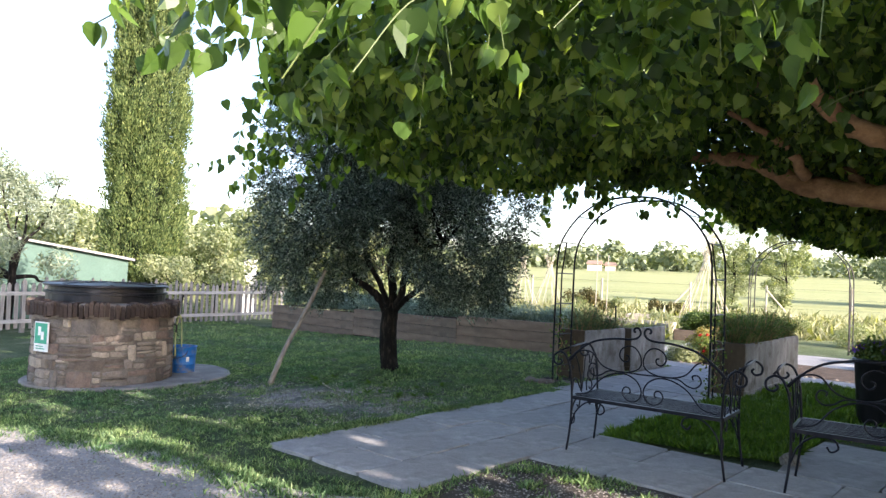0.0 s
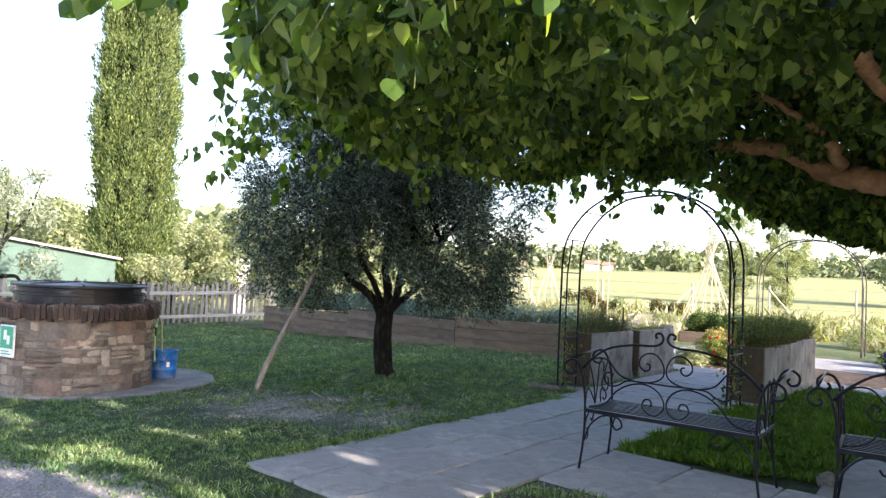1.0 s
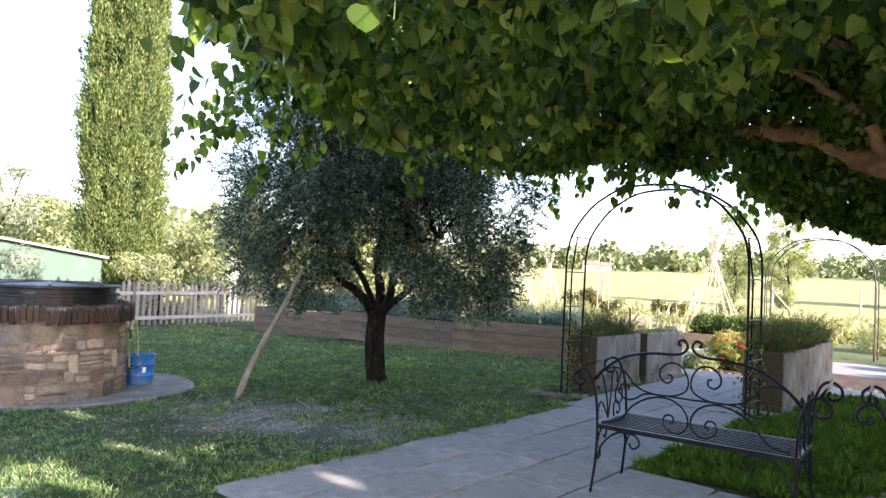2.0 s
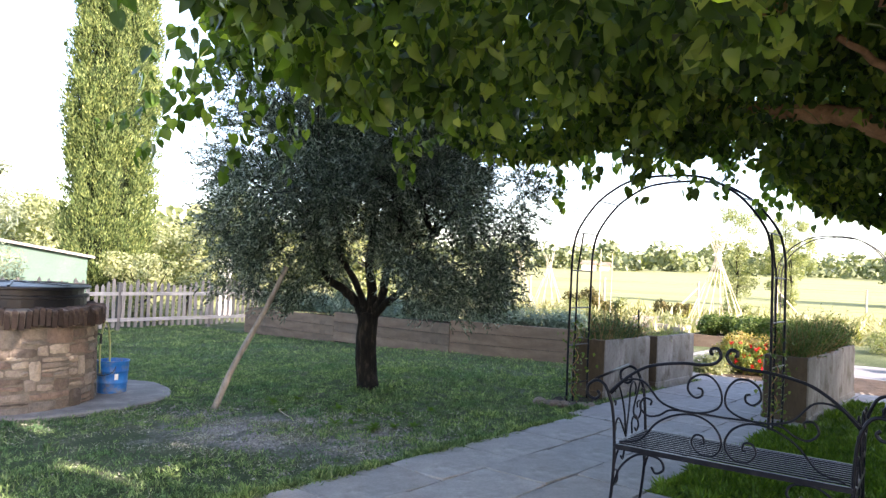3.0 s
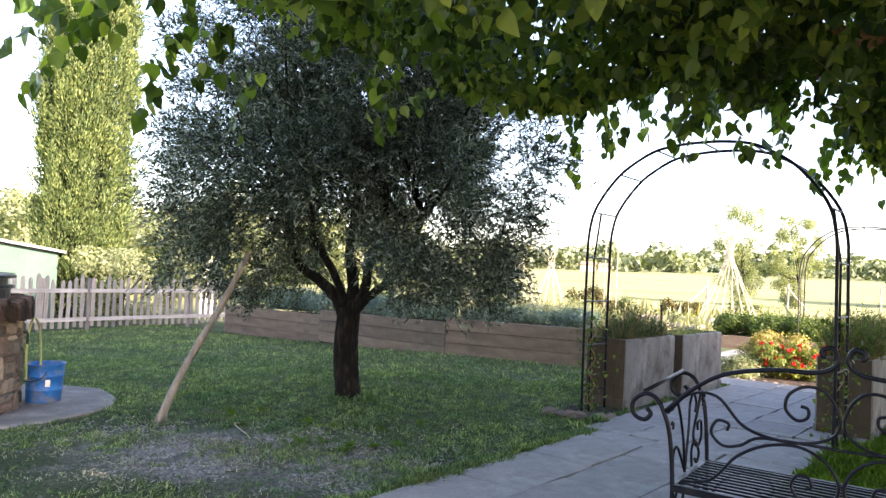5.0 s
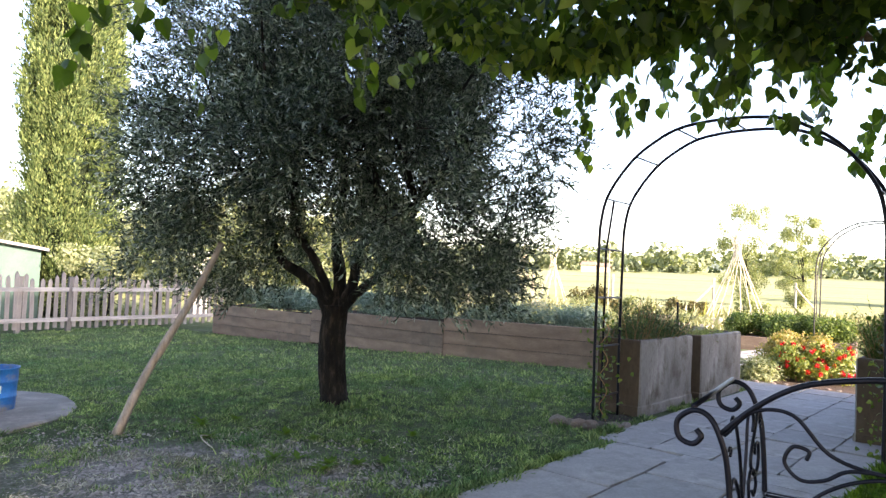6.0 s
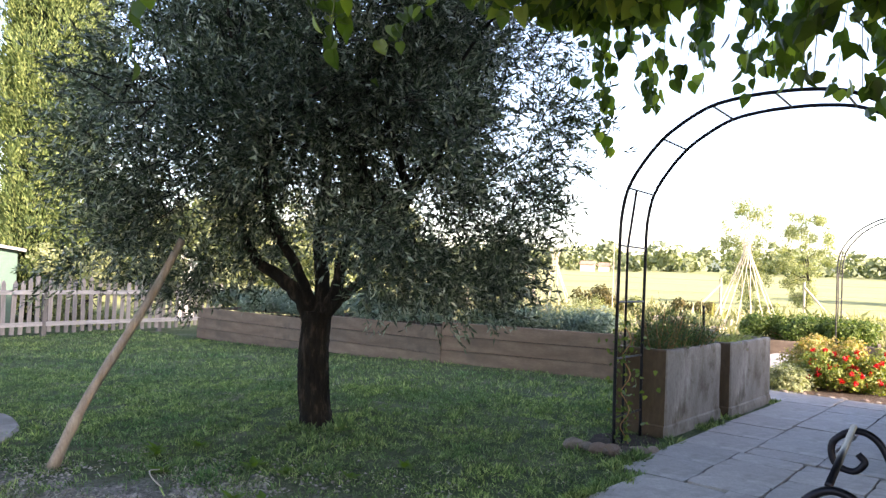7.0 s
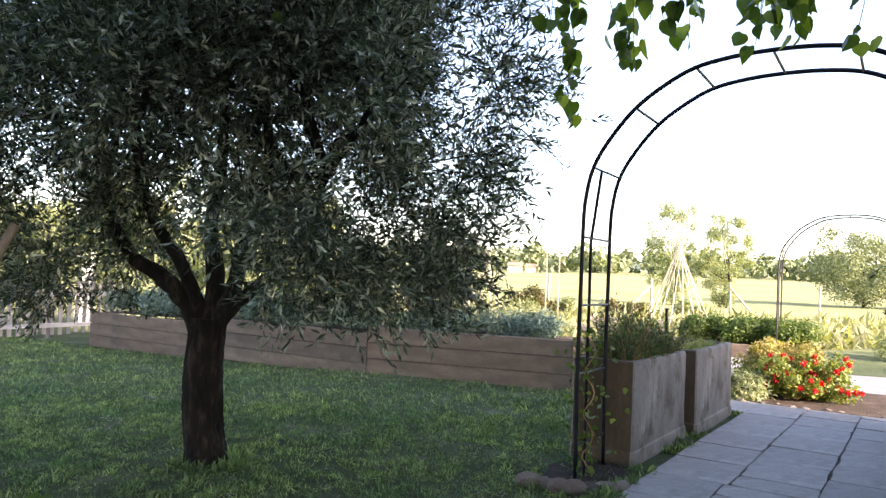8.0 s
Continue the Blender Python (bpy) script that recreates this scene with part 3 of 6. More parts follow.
# ---------------- wrought-iron bench ----------------
def bench(m, label):
    """x along the seat, y from the back (0) to the front, both posts of a side end in outward curls joined by a rod."""
    b = thing("garden_bench", m, label, "bench", "wrought-iron benches")
    W, D, S = 0.56, 0.49, 0.42

    def up(z):
        return S + (z - 0.45) * 1.03 if z > 0.45 else z * S / 0.45

    def back(x, z):
        """A point of the back's plane."""
        return (x, -max(0, z - 0.45) * 0.07, up(z))

    def scroll(name, pts, r=0.0058):
        part(name, Build().tube([back(x, z) for x, z in pts], r, 6), IRON, b, smooth=True)

    def flat(pts, n=6):
        return [(p.x, p.y) for p in curve([(x, z, 0) for x, z in pts], n)]

    for sx in (-1, 1):
        for name, y, lean, h, foot in (("back_post", 0.0, -0.02, 0.755, 0.0), ("front_post", D, -0.02, 0.79, 0.03)):
            pts = [(W + 0.03, y + foot, 0), (W + 0.005, y + foot * 0.4, 0.2), (W, y, S), (W + 0.012, y + lean * 0.5, h - 0.15), (W + 0.035, y + lean, h - 0.06), (W + 0.065, y + lean, h - 0.012), (W + 0.11, y + lean, h),
                   (W + 0.155, y + lean, h - 0.035), (W + 0.15, y + lean, h - 0.085), (W + 0.11, y + lean, h - 0.1), (W + 0.085, y + lean, h - 0.075), (W + 0.1, y + lean, h - 0.055)]
            part(name, Build().tube([(sx * p.x, p.y, p.z) for p in curve(pts, 5)], 0.0088, 8), IRON, b, smooth=True)
        part("arm_rod", Build().tube([(sx * (W + 0.11), -0.02, 0.765), (sx * (W + 0.11), D - 0.02, 0.8)], 0.0078, 8), IRON, b, "smooth dark arm rod", True)
        # arm scrolls
        for pts in ([(0.012, 0.7), (0.05, 0.74), (0.11, 0.68), (0.17, 0.56), (0.2, S + 0.01)],
                    [(D - 0.02, 0.7), (D - 0.07, 0.73), (D - 0.12, 0.66), (0.31, 0.56), (0.37, 0.5), (0.43, 0.53), (0.42, 0.6), (0.37, 0.6), (0.375, 0.57)],
                    [(0.03, S + 0.01), (0.04, 0.52), (0.08, 0.55), (0.13, 0.51), (0.2, S + 0.01)],
                    [(0.2, S + 0.01), (0.24, 0.6), (0.25, 0.7), (0.3, 0.73), (0.34, 0.69), (0.33, 0.65)],
                    [(0.3, S + 0.01), (0.29, 0.5), (0.34, 0.53), (0.4, 0.47), (0.37, 0.435), (0.34, 0.455)]):
            part("arm_scroll", Build().tube([(sx * (W + 0.012), p.x, p.y) for p in curve([(y, z, 0) for y, z in pts], 5)], 0.0055, 6), IRON, b, smooth=True)
        for y, z in ((0.02, 0.64), (0.03, 0.5), (D - 0.04, 0.66)):
            c = [(y + 0.012 * math.cos(t), z + 0.014 * math.sin(t)) for t in [-1.2 + 0.6 * i for i in range(8)]]
            part("small_curl", Build().tube([(sx * (W + 0.012), q[0], q[1]) for q in c], 0.005, 5), IRON, b)
        # brackets under the seat, side and front
        for pts in ([(0.0, 0.27), (0.03, 0.35), (0.1, 0.4), (0.15, 0.37), (0.13, 0.32), (0.1, 0.34)],
                    [(D, 0.23), (D - 0.05, 0.34), (D - 0.13, 0.39), (D - 0.18, 0.36), (D - 0.15, 0.315), (D - 0.12, 0.34)],
                    [(0.0, 0.29), (0.05, 0.27), (0.06, 0.22), (0.02, 0.205), (0.01, 0.24)]):
            part("bracket_scroll", Build().tube([(sx * W, p.x, p.y) for p in curve([(y, z, 0) for y, z in pts], 5)], 0.006, 6), IRON, b, smooth=True)
        for y in (0.0, D):
            pts = [(W, 0.2), (W - 0.04, 0.31), (W - 0.13, 0.39), (W - 0.24, 0.39), (W - 0.27, 0.34), (W - 0.23, 0.31), (W - 0.205, 0.34)]
            part("bracket_scroll", Build().tube([(sx * p.x, y, p.y) for p in curve([(x, z, 0) for x, z in pts], 5)], 0.0065, 6), IRON, b, smooth=True)
        # top rail: a rising sweep that ends in a small curl at the middle
        scroll("top_rail", [(sx * x, z) for x, z in flat([(W + 0.03, 0.72), (0.5, 0.805), (0.38, 0.88), (0.22, 0.915), (0.1, 0.92), (0.04, 0.935), (0.014, 0.97), (0.03, 1.005), (0.06, 1.0), (0.062, 0.98), (0.05, 0.977)])], 0.0088)
        # upper scroll
        hi = flat([(W + 0.02, 0.715), (0.5, 0.795), (0.4, 0.8), (0.31, 0.71), (0.2, 0.68), (0.1, 0.685), (0.03, 0.715), (0.007, 0.76), (0.02, 0.82), (0.06, 0.865), (0.115, 0.87), (0.163, 0.838), (0.172, 0.788), (0.138, 0.756), (0.105, 0.768), (0.103, 0.797), (0.125, 0.805)])
        scroll("upper_scroll", [(sx * x, z) for x, z in hi])
        low = flat([(W - 0.03, 0.47), (0.42, 0.5), (0.33, 0.6), (0.23, 0.655), (0.13, 0.667), (0.05, 0.632), (0.01, 0.57), (0.017, 0.515), (0.06, 0.478), (0.118, 0.485), (0.152, 0.53), (0.135, 0.57), (0.1, 0.57), (0.09, 0.54), (0.108, 0.53)])
        scroll("lower_scroll", [(sx * x, z) for x, z in low])
        bar = flat([(0.0, 0.677), (0.15, 0.68), (0.26, 0.675), (0.32, 0.64), (0.38, 0.63), (0.42, 0.67), (0.4, 0.715), (0.36, 0.71), (0.365, 0.685)])
        scroll("middle_scroll", [(sx * x, z) for x, z in bar])
    fr = Build()
    for y in (0.0, D):
        fr.box(-W, W, y - 0.012, y + 0.012, S - 0.02, S + 0.006, None, 0.003)
    for x in (-W, W):
        fr.box(x - 0.012, x + 0.012, 0.0125, D - 0.0125, S - 0.02, S + 0.005, None, 0.003)
    part("seat_frame", fr, IRON, b)
    slat = Build().box(-W + 0.013, W - 0.013, -0.0065, 0.0065, -0.003, 0.004, None, 0.0015).mesh("slat")
    for i in range(10):
        part("slat", slat, IRON, b, at=pose(0, 0.046 + i * (D - 0.09) / 9, S + 0.004))
    return b


ba = -20.0
bench_one = bench(pose(0.316, 6.45, 0.018, 0, 0, ba), "dark wrought-iron garden bench with scrolled back and slatted seat")
copy_thing(bench_one, pose(1.26 + 0.56 * math.cos(radians(ba)), 6.15 + 0.56 * math.sin(radians(ba)), 0.018, 0, 0, ba + 2))


# ---------------- concrete planters ----------------
def planter(a, b, length, width=0.42, height=0.65, label=""):
    """A cast trough with its front end at b, its east face at a: worn corners, a plinth, open above, filled with soil."""
    x, y, _ = ab(a, b)
    p = thing("planter", pose(x, y, 0, 0, 0, -25.2), label, "planter", "concrete planters")
    t, c = 0.045, 0.012
    ring = []
    corners = [(-width, 0.0), (0.0, 0.0), (0.0, length), (-width, length)]
    for k in range(4):
        p0, p1 = Vector(corners[k]), Vector(corners[(k + 1) % 4])
        d = (p1 - p0).normalized()
        n = max(6, int((p1 - p0).length / 0.06))
        for i in range(n + 1):
            ring.append((p0 + d * (c + ((p1 - p0).length - 2 * c) * i / n), k))
    levels = [(0.012, -0.06), (0.012, 0.05), (0.01, 0.075), (0.0, 0.085), (0.0, 0.16), (0.0, 0.24), (0.0, 0.32), (0.0, 0.4), (0.0, 0.48), (0.0, 0.56), (0.0, 0.615), (-0.003, 0.64), (-0.014, height), (-t, height), (-t, height - 0.12)]
    w, m = Build(), len(ring)
    for out, z in levels:
        for q, k in ring:
            nrm = [Vector((0, -1)), Vector((1, 0)), Vector((0, 1)), Vector((-1, 0))][k]
            e = 0.007 * noise.noise((q.x * 5 + a, q.y * 5 + b, z * 5)) + 0.004 * noise.noise((q.x * 17 + b, q.y * 17, z * 17))
            rim = 0.012 * max(0.0, noise.noise((q.x * 9, q.y * 9 + a, 3.0)) - 0.15) if z > 0.6 else 0.0
            if out == -t:
                g = Vector((max(-width + t, min(-t, q.x)), max(t, min(length - t, q.y))))
                w.v.append((g.x, g.y, z - (rim if z == height else 0)))
            else:
                g = q + nrm * (out + e - rim * 0.6)
                w.v.append((g.x, g.y, z - rim))
    w.f = [(i * m + k, i * m + (k + 1) % m, (i + 1) * m + (k + 1) % m, (i + 1) * m + k) for i in range(len(levels) - 1) for k in range(m)]
    trough = part("trough", w, CONCRETE, p)
    # front end faces the dark canopy: its shade is put in as browner concrete
    trough.data.materials.append(CONCRETE_SHADED)
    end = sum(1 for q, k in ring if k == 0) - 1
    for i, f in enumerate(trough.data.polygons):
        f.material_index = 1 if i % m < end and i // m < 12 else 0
    part("soil", Build().box(-width + t, -t, t, length - t, 0.1, height - 0.06), MULCH, p)
    return p


PLANTERS = [(-4.94, 9.5, 1.17), (-4.88, 10.76, 1.19), (-2.98, 9.9, 1.38), (-3.04, 11.36, 1.08)]
for k, (a, b, l) in enumerate(PLANTERS):
    planter(a, b, l, label="tall weathered grey concrete planter beside the path")


def bush(name, label, category, m, lumps, n, size, material, template=OVAL, faces=OVAL_F, seed=1, stems=0, group="", up=0.3, hollow=0.4):
    """A shrub: stems from the foot and leaves in lumps; lumps are x, y, z, radius."""
    rng = np.random.default_rng(seed)
    t = thing(name, m, label, category, group)
    c = np.array([q[:3] for q in lumps])
    part("foliage", cloud("foliage", rng, c, [q[3] for q in lumps], n, size, template, faces, hollow, up), material, t)
    if stems:
        for q in lumps[:stems]:
            s = Build().tube(curve([(q[0] * 0.2, q[1] * 0.2, -0.03), (q[0] * 0.5, q[1] * 0.5, q[2] * 0.5), q[:3]], 3), [0.012] * 4 + [0.008] * 3, 5)
            part("stem", s, BARK_MUL, t)
    return t


rnd = random.Random(11)


def lumps_in(x0, x1, y0, y1, z, r, n):
    return [(rnd.uniform(x0, x1), rnd.uniform(y0, y1), z * rnd.uniform(0.7, 1.15), r * rnd.uniform(0.7, 1.2)) for _ in range(n)]


def shoot_bush(name, label, m, wide, deep, shoots, tall, lean, needle, material, seed, group=""):
    """Upright shoots set over a bed, each clothed in narrow leaves."""
    rg = np.random.default_rng(seed)
    t = thing(name, m, label, "plant", group)
    x, y = rg.uniform(-1, 1, shoots), rg.uniform(-1, 1, shoots)
    root = np.stack([x * wide, y * deep, np.zeros(shoots)], axis=1)
    d = np.stack([x * lean + rg.normal(size=shoots) * 0.22, y * lean * 0.8 + rg.normal(size=shoots) * 0.22, np.ones(shoots)], axis=1)
    d /= np.linalg.norm(d, axis=1, keepdims=True)
    ln = tall * rg.uniform(0.45, 1.1, shoots) * np.array([1 + 0.5 * noise.noise((q * 6, w * 4, seed)) for q, w in zip(root[:, 0], root[:, 1])])
    per = 26
    k = np.linspace(0.12, 1.0, per)
    bend = rg.normal(size=(shoots, 3)) * 0.05
    pos = root[:, None, :] + d[:, None, :] * (ln[:, None] * k[None, :])[:, :, None] + bend[:, None, :] * (k ** 2)[None, :, None]
    n = shoots * per
    ax = np.repeat(d, per, axis=0) * 0.75 + unit(rg, n) * 0.8
    ax /= np.linalg.norm(ax, axis=1, keepdims=True)
    nn = np.cross(ax, unit(rg, n))
    nn /= np.linalg.norm(nn, axis=1, keepdims=True)
    part("foliage", scatter("foliage", pos.reshape(-1, 3), np.stack([ax, np.cross(nn, ax), nn], axis=2), needle * rg.uniform(0.6, 1.3, n), LANCE, LANCE_F), material, t)
    b = Build()
    for i in range(0, shoots, 3):
        b.tube([root[i] - np.array([0, 0, 0.03]), root[i] + d[i] * ln[i] * 0.5 + bend[i] * 0.25, root[i] + d[i] * ln[i] + bend[i]], [0.004, 0.003, 0.001], 4, False)
    tagged(part("stem_mass", b, BARK_MUL, t), kind="stuff")
    return t


def planter_bush(k, name, label, tall, shoots, lean, needle, mat, seed):
    a, b, l = PLANTERS[k]
    x, y, _ = ab(a - 0.21, b + l / 2)
    shoot_bush(name, label, pose(x, y, 0.585, 0, 0, -25.2), 0.15, l / 2 - 0.1, shoots, tall, lean, needle, mat, seed)


planter_bush(0, "rosemary_bush", "bushy dark green rosemary growing in the planter", 0.34, 420, 0.45, 0.034, ROSEMARY, 21)
planter_bush(1, "low_herb", "low grey-green herb growing in the planter", 0.1, 150, 0.5, 0.03, SHRUB, 22)
planter_bush(2, "feathery_shrub", "feathery green shrub growing in the planter", 0.36, 820, 0.4, 0.034, FEATHER, 23)
planter_bush(3, "feathery_shrub", "feathery green shrub growing in the planter", 0.34, 620, 0.4, 0.034, FEATHER, 24)



# ---------------- raised bed of planks along the lawn ----------------
def raised_bed():
    pts = [(-0.75, 13.7), (-3.1, 14.12), (-8.3, 16.32)]
    root = thing("raised_bed", pose(0, 0, 0), "long raised bed of weathered brown planks filled with herbs", "raised bed", kind="structure")
    for (x0, y0), (x1, y1) in zip(pts[:-1], pts[1:]):
        L = math.hypot(x1 - x0, y1 - y0)
        ang = math.degrees(math.atan2(y1 - y0, x1 - x0))
        n = max(1, round(L / 2.3))
        for i in range(n):
            for row in range(3):
                s0, s1 = L * i / n + 0.003, L * (i + 1) / n - 0.003
                xm, ym = x0 + (x1 - x0) * (s0 + s1) / 2 / L, y0 + (y1 - y0) * (s0 + s1) / 2 / L
                me = Build().box(-(s1 - s0) / 2, (s1 - s0) / 2, -0.03, 0.03, 0, 0.176, None, 0.008)
                part("plank", me, PLANK, root, at=pose(xm, ym, gz(xm, ym) - 0.02 + row * 0.185, rnd.uniform(-1.2, 1.2), 0, ang))
    # end boards, lit by the sun
    for row in range(3):
        part("plank", Build().box(0, 1.2, -0.03, 0.03, 0, 0.176, None, 0.008), PLANK, root, at=pose(-0.76, 13.68, -0.02 + row * 0.185, 0, 0, 38))
    s = Build().add([(-0.75, 13.75, 0.48), (-0.25, 14.75, 0.48), (-3, 15.3, 0.48), (-8.1, 17.6, 0.36), (-8.3, 16.37, 0.36), (-3.1, 14.16, 0.48)], [(0, 1, 2, 5), (5, 2, 3, 4)])
    part("soil", s, MULCH, root)
    for (x0, y0), (x1, y1) in zip(pts[:-1], pts[1:]):
        part("lining", Build().add([(x0, y0 + 0.033, -0.1), (x1, y1 + 0.033, gz(x1, y1) - 0.05), (x1, y1 + 0.033, gz(x1, y1) + 0.5), (x0, y0 + 0.033, 0.5)], [(0, 1, 2, 3)]), SOIL, root)


raised_bed()
bl = []
for i in range(120):
    t = rnd.random()
    x = -0.9 - 7.2 * t
    y = (14.0 if x > -3 else 14.1 - (x + 3.1) * 0.42) + rnd.uniform(0.15, 0.95) - (0.16 * (x + 0.75) if x > -3 else 0)
    bl.append((x, y, 0.55 + rnd.uniform(-0.02, 0.1), rnd.uniform(0.1, 0.22)))
tagged(bush("lavender_row", "grey-green lavender and herbs filling the raised bed", "plant", pose(0, 0, 0), bl, 42000, 0.08, LAVENDER, LANCE, LANCE_F, 31, up=0.9), kind="stuff")


# ---------------- well ----------------
def well():
    cx, cy = -5.92, 8.1
    z0 = gz(cx, cy)
    w = thing("well", pose(cx, cy, z0), "round rubble-stone well with brick coping and dark metal cover", "well")
    R, H = 0.745, 0.8
    part("mortar_core", Build().lathe([(R + 0.022, -0.1), (R + 0.012, 0.3), (R + 0.002, H)], 64), MORTAR, w)
    rs = random.Random(5)

    def stone(a, wd, z, h):
        """One rubble stone, its face rounded at the rim and uneven."""
        b = Build()
        k, ins = 5, 0.005
        sl, sr = rs.uniform(-0.18, 0.18), rs.uniform(-0.18, 0.18)
        top, bot = rs.uniform(-0.014, 0.014), rs.uniform(-0.014, 0.014)
        for i in range(k + 1):
            u = i / k - 0.5
            end = 0.013 * (i in (0, k))
            for q, (rr, zz) in enumerate(((R - 0.03, ins), (R + 0.018 - end, ins + 0.1 * h * (i in (0, k)) + rs.uniform(0, 0.01)), (R + 0.024 - end, h * 0.5), (R + 0.018 - end, h - ins - 0.1 * h * (i in (0, k)) - rs.uniform(0, 0.01)), (R - 0.03, h - ins))):
                t = u * (wd - 2 * ins / R) + (zz / h - 0.5) * (sl if u < 0 else sr) * abs(u) * 2 * min(0.3, h)
                g = rs.uniform(-0.005, 0.007) if q in (1, 2, 3) else 0
                rad = rr + g + 0.018 * (1 - (z + zz) / H)
                b.v.append((rad * math.cos(t), rad * math.sin(t), zz + (top if q > 2 else bot) * u))
        for i in range(k):
            b.f += [(i * 5 + j, i * 5 + 5 + j, i * 5 + 6 + j, i * 5 + 1 + j) for j in range(4)]
        b.f += [(0, 1, 2, 3, 4), (k * 5 + 4, k * 5 + 3, k * 5 + 2, k * 5 + 1, k * 5)]
        part("stone", b, STONE, w, at=pose(0, 0, z, 0, 0, math.degrees(a + wd / 2)))

    z = 0.0
    for hh in (0.21, 0.12, 0.19, 0.1, 0.18):
        a = rs.uniform(0, 1)
        end = a + 2 * math.pi
        while a < end - 0.05:
            wd = min(rs.choice((0.1, 0.15, 0.2, 0.26, 0.36)) / R, end - a)
            cut = rs.random()
            zz = z + rs.uniform(-0.025, 0.025) * (z > 0)
            if cut < 0.5 and wd * R < 0.3:
                stone(a, wd, zz, hh)
            else:
                left = hh
                while left > 0.025:
                    h = min(left, rs.choice((0.035, 0.05, 0.07, 0.1)))
                    if left - h < 0.03:
                        h = left
                    if rs.random() < 0.3 and wd * R > 0.22:
                        f = rs.uniform(0.35, 0.65)
                        stone(a, wd * f, zz + hh - left, h)
                        stone(a + wd * f, wd * (1 - f), zz + hh - left, h)
                    else:
                        stone(a, wd, zz + hh - left, h)
                    left -= h
            a += wd
        z += hh
    br = Build().box(R - 0.08, R + 0.088, -0.021, 0.021, 0, 0.155, None, 0.012).mesh("brick")
    n = 98
    for i in range(n):
        part("brick", br, BRICK, w, at=pose(0, 0, H + rs.uniform(-0.008, 0.006), rs.uniform(-2, 2), rs.uniform(-1.5, 1.5), 360 * i / n) @ Matrix.Scale(rs.uniform(0.985, 1.015), 4))
    part("coping_core", Build().lathe([(R + 0.05, H + 0.006), (R + 0.058, H + 0.14), (R - 0.02, H + 0.15), (R - 0.3, H + 0.156), (0.001, H + 0.156)], 64), MORTAR, w)
    c = part("cover", Build().lathe([(0.655, H + 0.157), (0.655, H + 0.235), (0.68, H + 0.24), (0.68, H + 0.262), (0.63, H + 0.266), (0.63, H + 0.315), (0.69, H + 0.325), (0.69, H + 0.345), (0.66, H + 0.352), (0.001, H + 0.372)], 40), DARK_METAL, w)
    for i in range(8):
        part("cover_strap", Build().box(0.0, 0.68, -0.012, 0.012, 0, 0.008, None, 0.002), DARK_METAL, c, at=pose(0, 0, H + 0.373, 0, 1.4, 45 * i))
    return w


well()
apron = Build().lathe([(1.13, -0.15), (1.15, 0.03), (1.13, 0.045), (0.001, 0.05)], 56)
for i, p in enumerate(apron.v):
    k = 1.05 + 0.025 * noise.noise((p[0] * 2, p[1] * 2, 3)) + 0.015 * noise.noise((p[0] * 7, p[1] * 7, 5))
    apron.v[i] = (p[0] * k, p[1] * k, p[2])
apron.v = [(x, y, z + gz(x - 5.85, y + 8.5) - 0.028) for x, y, z in apron.v]
part("well_apron", apron, SLAB_ROUND, at=pose(-5.85, 8.5, 0))
tagged(bpy.data.objects["well_apron"], "round worn concrete apron round the well", "apron", kind="structure")


def bucket():
    x, y = -5.38, 8.9
    k = thing("bucket", pose(x, y, gz(x, y) + 0.018), "blue painted metal bucket standing beside the well", "bucket")
    k.matrix_basis = k.matrix_basis @ Matrix.Diagonal((0.91, 0.91, 0.92, 1))
    part("body", Build().lathe([(0.001, 0.0), (0.15, 0.0), (0.154, 0.01), (0.158, 0.11), (0.163, 0.115), (0.163, 0.125), (0.159, 0.13), (0.164, 0.24), (0.169, 0.245), (0.169, 0.255), (0.166, 0.26), (0.17, 0.35), (0.178, 0.356), (0.178, 0.366), (0.166, 0.366), (0.16, 0.3), (0.148, 0.02), (0.001, 0.018)], 36), BUCKET, k, smooth=True)
    h = [(0.172 * math.cos(t), 0.03 + 0.02 * math.sin(t), 0.32 - 0.11 * math.sin(t)) for t in [math.pi * i / 14 for i in range(15)]]
    part("handle", Build().tube([(p[0], -0.19 + 0.03 * (p[0] / 0.172) ** 2, p[2]) for p in h], 0.004, 6), IRON_GREY, k)
    part("sticker", Build().add([(0.1665 * math.cos(t), 0.1665 * math.sin(t), z) for z in (0.16, 0.225) for t in (-0.75, -0.62, -0.5)], [(0, 1, 4, 3), (1, 2, 5, 4)]), SIGN_WHITE, k)
    return k


bucket()
tap = thing("tap", pose(-5.31, 8.58, gz(-5.3, 8.6)), "iron tap and yellow hose hanging from the well", "tap")
part("pipe", Build().tube([(-0.1, -0.1, 0.66), (-0.02, -0.02, 0.66), (0.02, 0.02, 0.64), (0.02, 0.02, 0.55)], 0.012, 8), IRON_GREY, tap)
part("hose", Build().tube(curve([(0.0, 0.05, 0.25), (-0.01, 0.05, 0.55), (0.0, 0.07, 0.72), (-0.03, 0.14, 0.76), (-0.06, 0.22, 0.66), (-0.07, 0.26, 0.45), (-0.07, 0.27, 0.2)], 6), 0.009, 8), HOSE, tap, "faded yellow hose")


